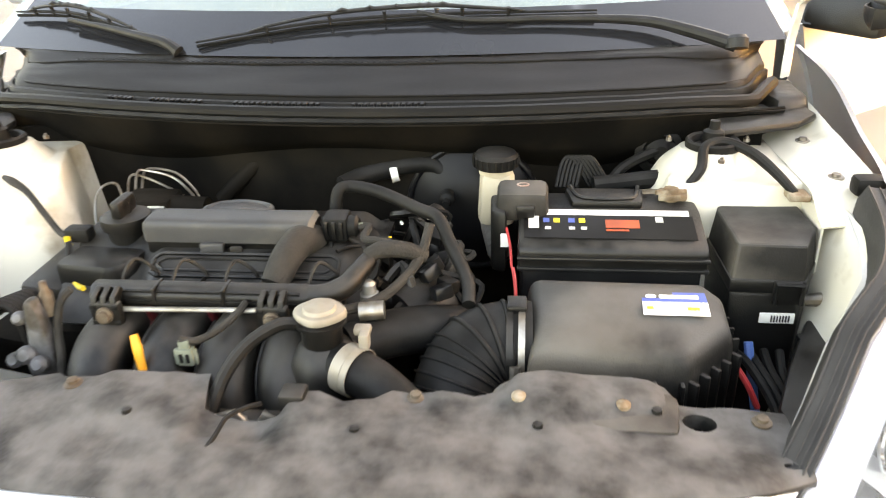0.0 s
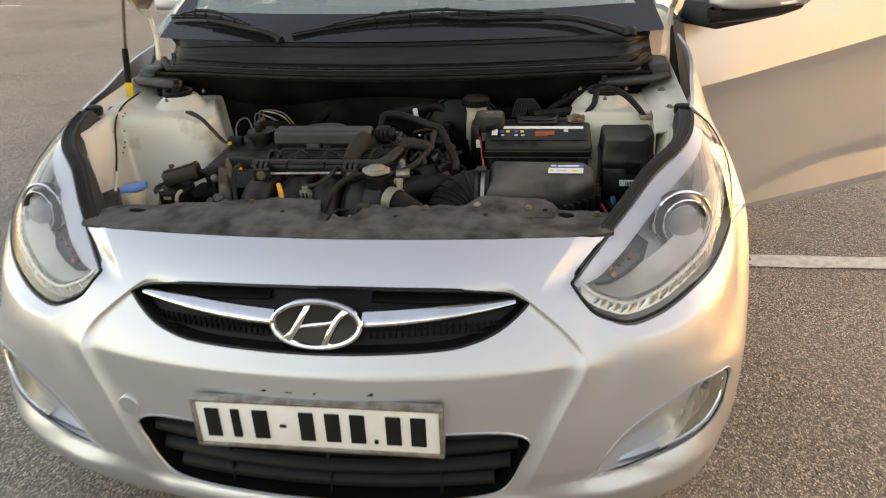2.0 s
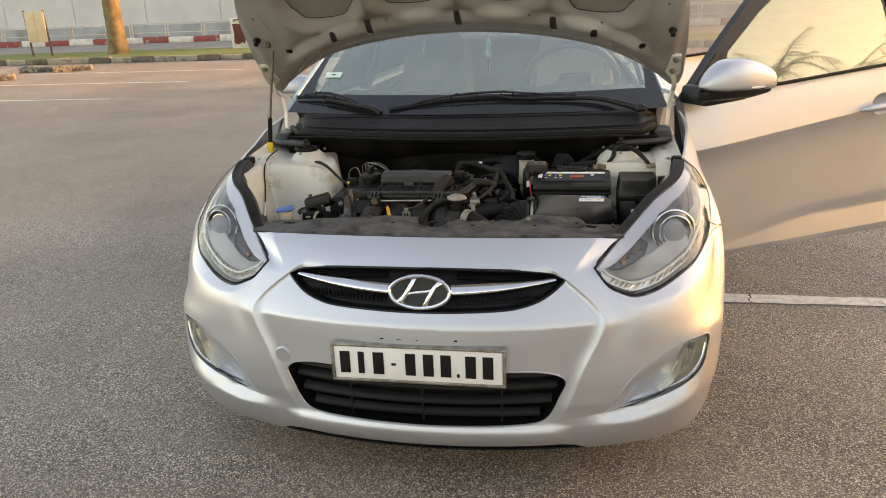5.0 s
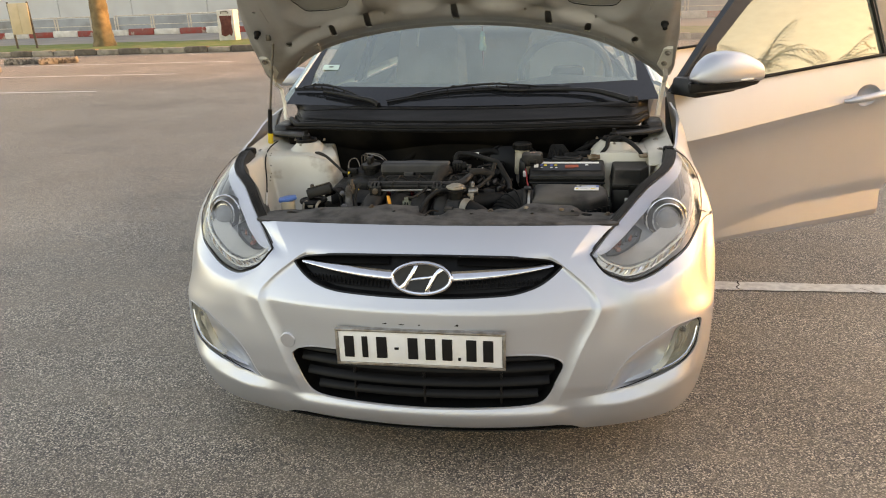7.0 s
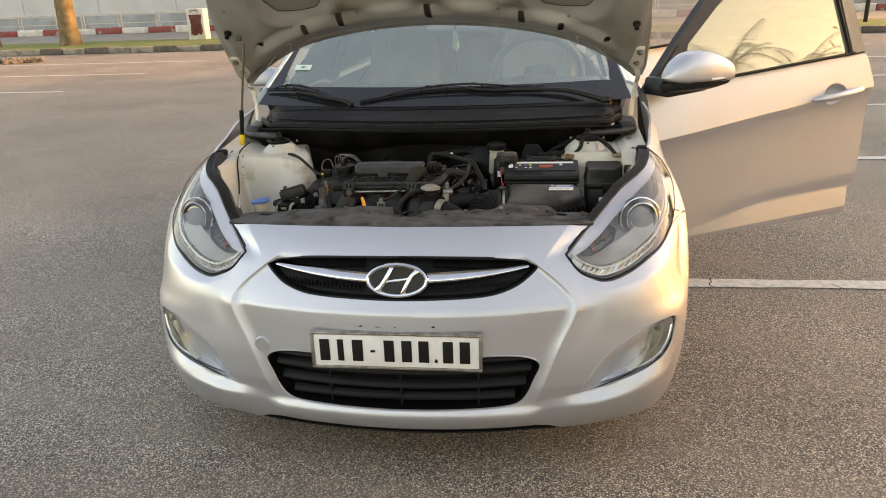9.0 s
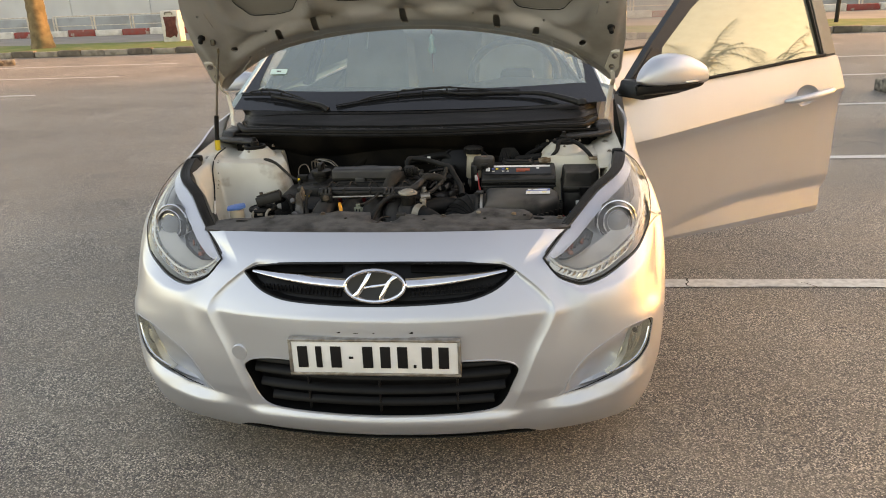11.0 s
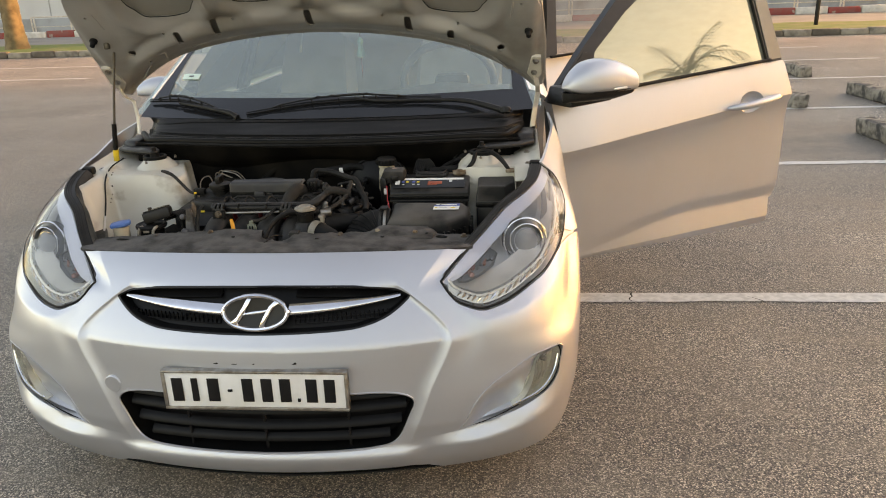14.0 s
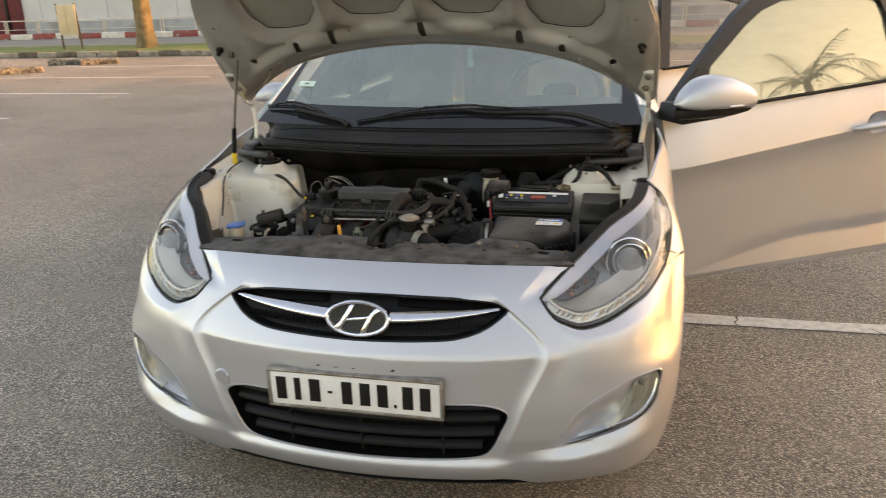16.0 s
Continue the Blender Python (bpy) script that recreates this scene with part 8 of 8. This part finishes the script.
dpart("window_glass", sheet(glass_l, [], lambda u, z: frame_lean(u, z, -0.004), 0.08), SIDEGLASS, door, "tinted side window").visible_shadow = False
dpart("mirror_sail", sheet([(-0.075, 0.968), (0.12, 0.985), (0.115, 1.03), (0.145, 1.13), (0.10, 1.135)], [], lambda u, z: frame_lean(u, z, 0.014), 0.03, 0.01, lambda u, z: (0, 1, 0)), PLASTIC, door, "black mirror sail")


mirror_top = spline((0.0, 0.05, 0.15, 0.30, 0.48, 0.65, 0.82, 0.94, 1.0), (0.0, 0.028, 0.060, 0.085, 0.092, 0.086, 0.068, 0.044, 0.0))
mirror_low = spline((0.0, 0.08, 0.3, 0.8, 0.95, 1.0), (0.0, 0.014, 0.024, 0.026, 0.022, 0.0))


def mirror(sg):
    """A door mirror: painted shell, dark foot, light strip. It sits at the front lower corner of the window."""
    def shell(u, v):
        a = 2 * math.pi * u
        x = -0.135 + 0.297 * v
        c, q = math.cos(a), math.sin(a)
        z = 1.040 + (mirror_top(v) if q > 0 else mirror_low(v)) * math.copysign(abs(q) ** 0.8, q)
        d = (1 - (1 - min(1.0, v / 0.7)) ** 2.4) ** 0.5 * min(1.0, (1 - v) / 0.07) ** 0.5
        return (sg * x, -0.160 - (0.078 if c > 0 else 0.050) * d * math.copysign(abs(c) ** 0.62, c), z)
    return grid(shell, 32, 36, closed_u=True)


mir = dpart("door_mirror", mirror(1), PAINT, door, "silver door mirror on a black foot")


def mirror_foot(u, v):
    a, x = math.pi * u, -0.128 + 0.286 * v
    d = (1 - (1 - min(1.0, v / 0.6)) ** 2.4) ** 0.5 * min(1.0, (1 - v) / 0.10) ** 0.5
    return (x, -0.157 - 0.068 * d * math.cos(a), 1.021 - (0.030 * min(1.0, (1 - v) / 0.35) ** 0.6 + 0.004) * math.sin(a) ** 0.6)


dpart("mirror_foot", grid(mirror_foot, 20, 24, 0.003), PLASTIC, mir, "black lower shell")
dpart("shell_seam", tube([(0.150, -0.190, 1.036), (0.120, -0.228, 1.028), (0.03, -0.238, 1.025), (-0.05, -0.226, 1.024)], 0.0016, 6, 6), RUBBER, mir)
dpart("mirror_arm", prism([(-0.085, 0.962), (0.11, 0.975), (0.10, 1.018), (-0.07, 1.03)], -0.14, 0.02, "y", 0.012), PLASTIC, mir, "black mirror arm")
dpart("indicator", tube([(0.03, -0.236, 1.032), (0.10, -0.228, 1.034), (0.150, -0.185, 1.042)], [0.003, 0.007, 0.006], 8, 4), WHITEPLASTIC, mir, "pale indicator strip")


# handle: cupped recess plate and bar
def cup(u, v):
    a = 2 * math.pi * u
    return door_skin(0.968 + 0.069 * v * math.cos(a), 0.874 + 0.047 * v * math.sin(a), 0.0015 - 0.024 * (1 - v ** 3))



hand = dpart("handle_cup", grid(cup, 28, 6, closed_u=True), PAINT, door, "silver handle cup")
dpart("handle_bar", tube([(0.815, -0.018, 0.862), (0.85, -0.040, 0.867), (0.96, -0.052, 0.877), (1.07, -0.044, 0.888), (1.115, -0.020, 0.892)], [0.006, 0.014, 0.017, 0.014, 0.007], 12, 6), PAINT, hand, "silver pull handle")
dpart("lock", lathe([(0.009, 0.0), (0.009, 0.006), (0.006, 0.008), (0.0, 0.008)], 14, pose(1.098, -0.034, 0.891, 90)), CHROME, hand, "chrome lock")

# far mirror and closed door of the other side
far_m = part("door_mirror", mirror(-1), PAINT, car, "silver door mirror on a black foot")
far_m.matrix_parent_inverse = Matrix.Translation(-car.location)
far_m.matrix_basis = pose(-0.80, 1.52, 0.33, 0, 0, 8) @ Matrix.Diagonal((0.62, 0.7, 0.66, 1))
wpart("mirror_arm", box((-0.84, 1.38, 0.95), (-0.72, 1.46, 0.99), 0.012), PLASTIC, car)

# rear door of the same side, open behind the front one
REAR_M = pose(0.875, 2.30, 0, 0, 0, 36)
r_out = [(0.0, 0.31), (0.62, 0.30), (0.74, 0.42), (0.86, 0.62), (0.90, 0.80), (0.88, 1.07), (0.0, 1.03), (-0.03, 0.80), (-0.02, 0.5)]
rear_door = part("rear_door", sheet(r_out, [], lambda u, z: Vector((u, door_skin(min(u + 0.3, 1.15), min(z, 1.02)).y, z)), 0.03, 0.05, lambda u, z: (0, 1, 0)), PAINT, car, "open silver rear door", angle=70)
rear_door.matrix_parent_inverse = Matrix.Translation(-car.location)
rear_door.matrix_basis = REAR_M
rf = [(-0.03, 1.03), (0.02, 1.20), (0.06, 1.40), (0.40, 1.42), (0.70, 1.36), (0.90, 1.08), (0.84, 1.07), (0.66, 1.31), (0.40, 1.37), (0.11, 1.36), (0.05, 1.045)]
dpart("window_frame", sheet(rf, [], lambda u, z: frame_lean(u, z, 0.01), 0.04, 0.03, lambda u, z: (0, 1, 0)), BLACK, rear_door, "black window frame")
dpart("sill_strip", tube([frame_lean(0.0 + 0.1 * k, 1.035 + 0.0045 * k, 0.018) for k in range(9)], 0.007, 8, 1), RUBBER, rear_door, "black rubber sill strip")
dpart("window_glass", sheet([(0.03, 1.03), (0.86, 1.07), (0.67, 1.32), (0.40, 1.38), (0.10, 1.37)], [], lambda u, z: frame_lean(u, z, -0.004), 0.08), REARGLASS, rear_door, "tinted side window").visible_shadow = False

# plain boundary walls, added out of view to close the car park behind the camera
BOUNDARY = material("stained_boundary_wall", (0.13, 0.12, 0.10), 0.9, 0, second=(0.09, 0.085, 0.07), scale=0.5, bump=0.3, bscale=20, grime=(0.06, 0.06, 0.05), gscale=0.3)
tagged(part("wall_south", box((-56, -34.3, 0), (30, -34.0, 2.8), 0.03, 1), BOUNDARY), "dark stained boundary wall added out of view round the car park", "wall", kind="structure")
tagged(part("wall_west", box((-56.3, -34.3, 0), (-56.0, 8.0, 2.8), 0.03, 1), BOUNDARY), "dark stained boundary wall added out of view round the car park", "wall", kind="structure")

# palms and added street trees across the car park, which the side window and the lamps mirror
palm(36.0, -6.1, 0.0, 12.2, 0.7, "tall palm tree beyond the car park")
palm(47.0, -4.6, 0.0, 13.6, 1.9, "tall palm tree beyond the car park")
# unseen tree row, put in to block the low sky glow
tree = thing("street_tree", "leafy green street tree added out of view against low glow", "tree", (34.0, -14.0, 0), group="row of street trees")
part("trunk", tube([(0, 0, -0.05), (0.08, 0.03, 1.2), (0.02, -0.05, 2.4), (0.10, 0.0, 4.2)], [0.20, 0.16, 0.13, 0.06], 10, 5), BARK, tree)
rnd = random.Random(21)
for k in range(7):
    a = k * 0.9
    part("limb", tube([(0.04, 0, 1.9 + 0.2 * k), (0.7 * math.cos(a), 0.7 * math.sin(a), 2.8 + 0.25 * k), (1.5 * math.cos(a), 1.5 * math.sin(a), 3.4 + 0.3 * k)], [0.07, 0.045, 0.02], 7, 4), BARK, tree)
bm = bmesh.new()
for k in range(2600):
    a, b, r = rnd.uniform(0, 2 * math.pi), rnd.uniform(-1, 1), rnd.uniform(0.35, 1) ** 0.5
    lump = 1 + 0.25 * math.sin(3 * a + 4 * b) + 0.18 * math.sin(7 * a - 5 * b)
    c = Vector((2.3 * lump * r * math.cos(a) * math.sqrt(1 - b * b), 2.3 * lump * r * math.sin(a) * math.sqrt(1 - b * b), 4.3 + 1.9 * lump * r * b))
    if c.z < 1.8:
        continue
    m_ = Matrix.Translation(c) @ Euler((rnd.uniform(0, 3), rnd.uniform(0, 3), rnd.uniform(0, 6))).to_matrix().to_4x4()
    s_l = rnd.uniform(0.12, 0.22)
    bm.faces.new([bm.verts.new(m_ @ Vector(q)) for q in ((-s_l, 0, 0), (0, -0.45 * s_l, 0.03), (s_l, 0, 0), (0, 0.45 * s_l, 0.03))])
part("crown", bm, LEAF, tree, smooth=False)
# the two extra arcs stand towards the sun to cut its horizon glow
for x, y, a in ((34.5, -9.5, 70), (36.0, -5.0, 150), (35.0, 0.5, 260), (36.5, 5.0, 20), (33.0, -19.0, 200), (31.5, -24.0, 310), (28.0, -28.5, 95), *((r * math.sin(radians(b + o)), r * math.cos(radians(b + o)), 47 * b + r) for r, o in ((34.0, 0), (41.0, 2.5)) for b in range(52, 84, 5))):
    copy_thing(tree, pose(x, y, 0, 0, 0, a) @ Matrix.Diagonal((1.8, 1.8, (1.55 if y > 5.5 else 1.32) + 0.4 * (0.5 + 0.5 * math.sin(a)), 1)))
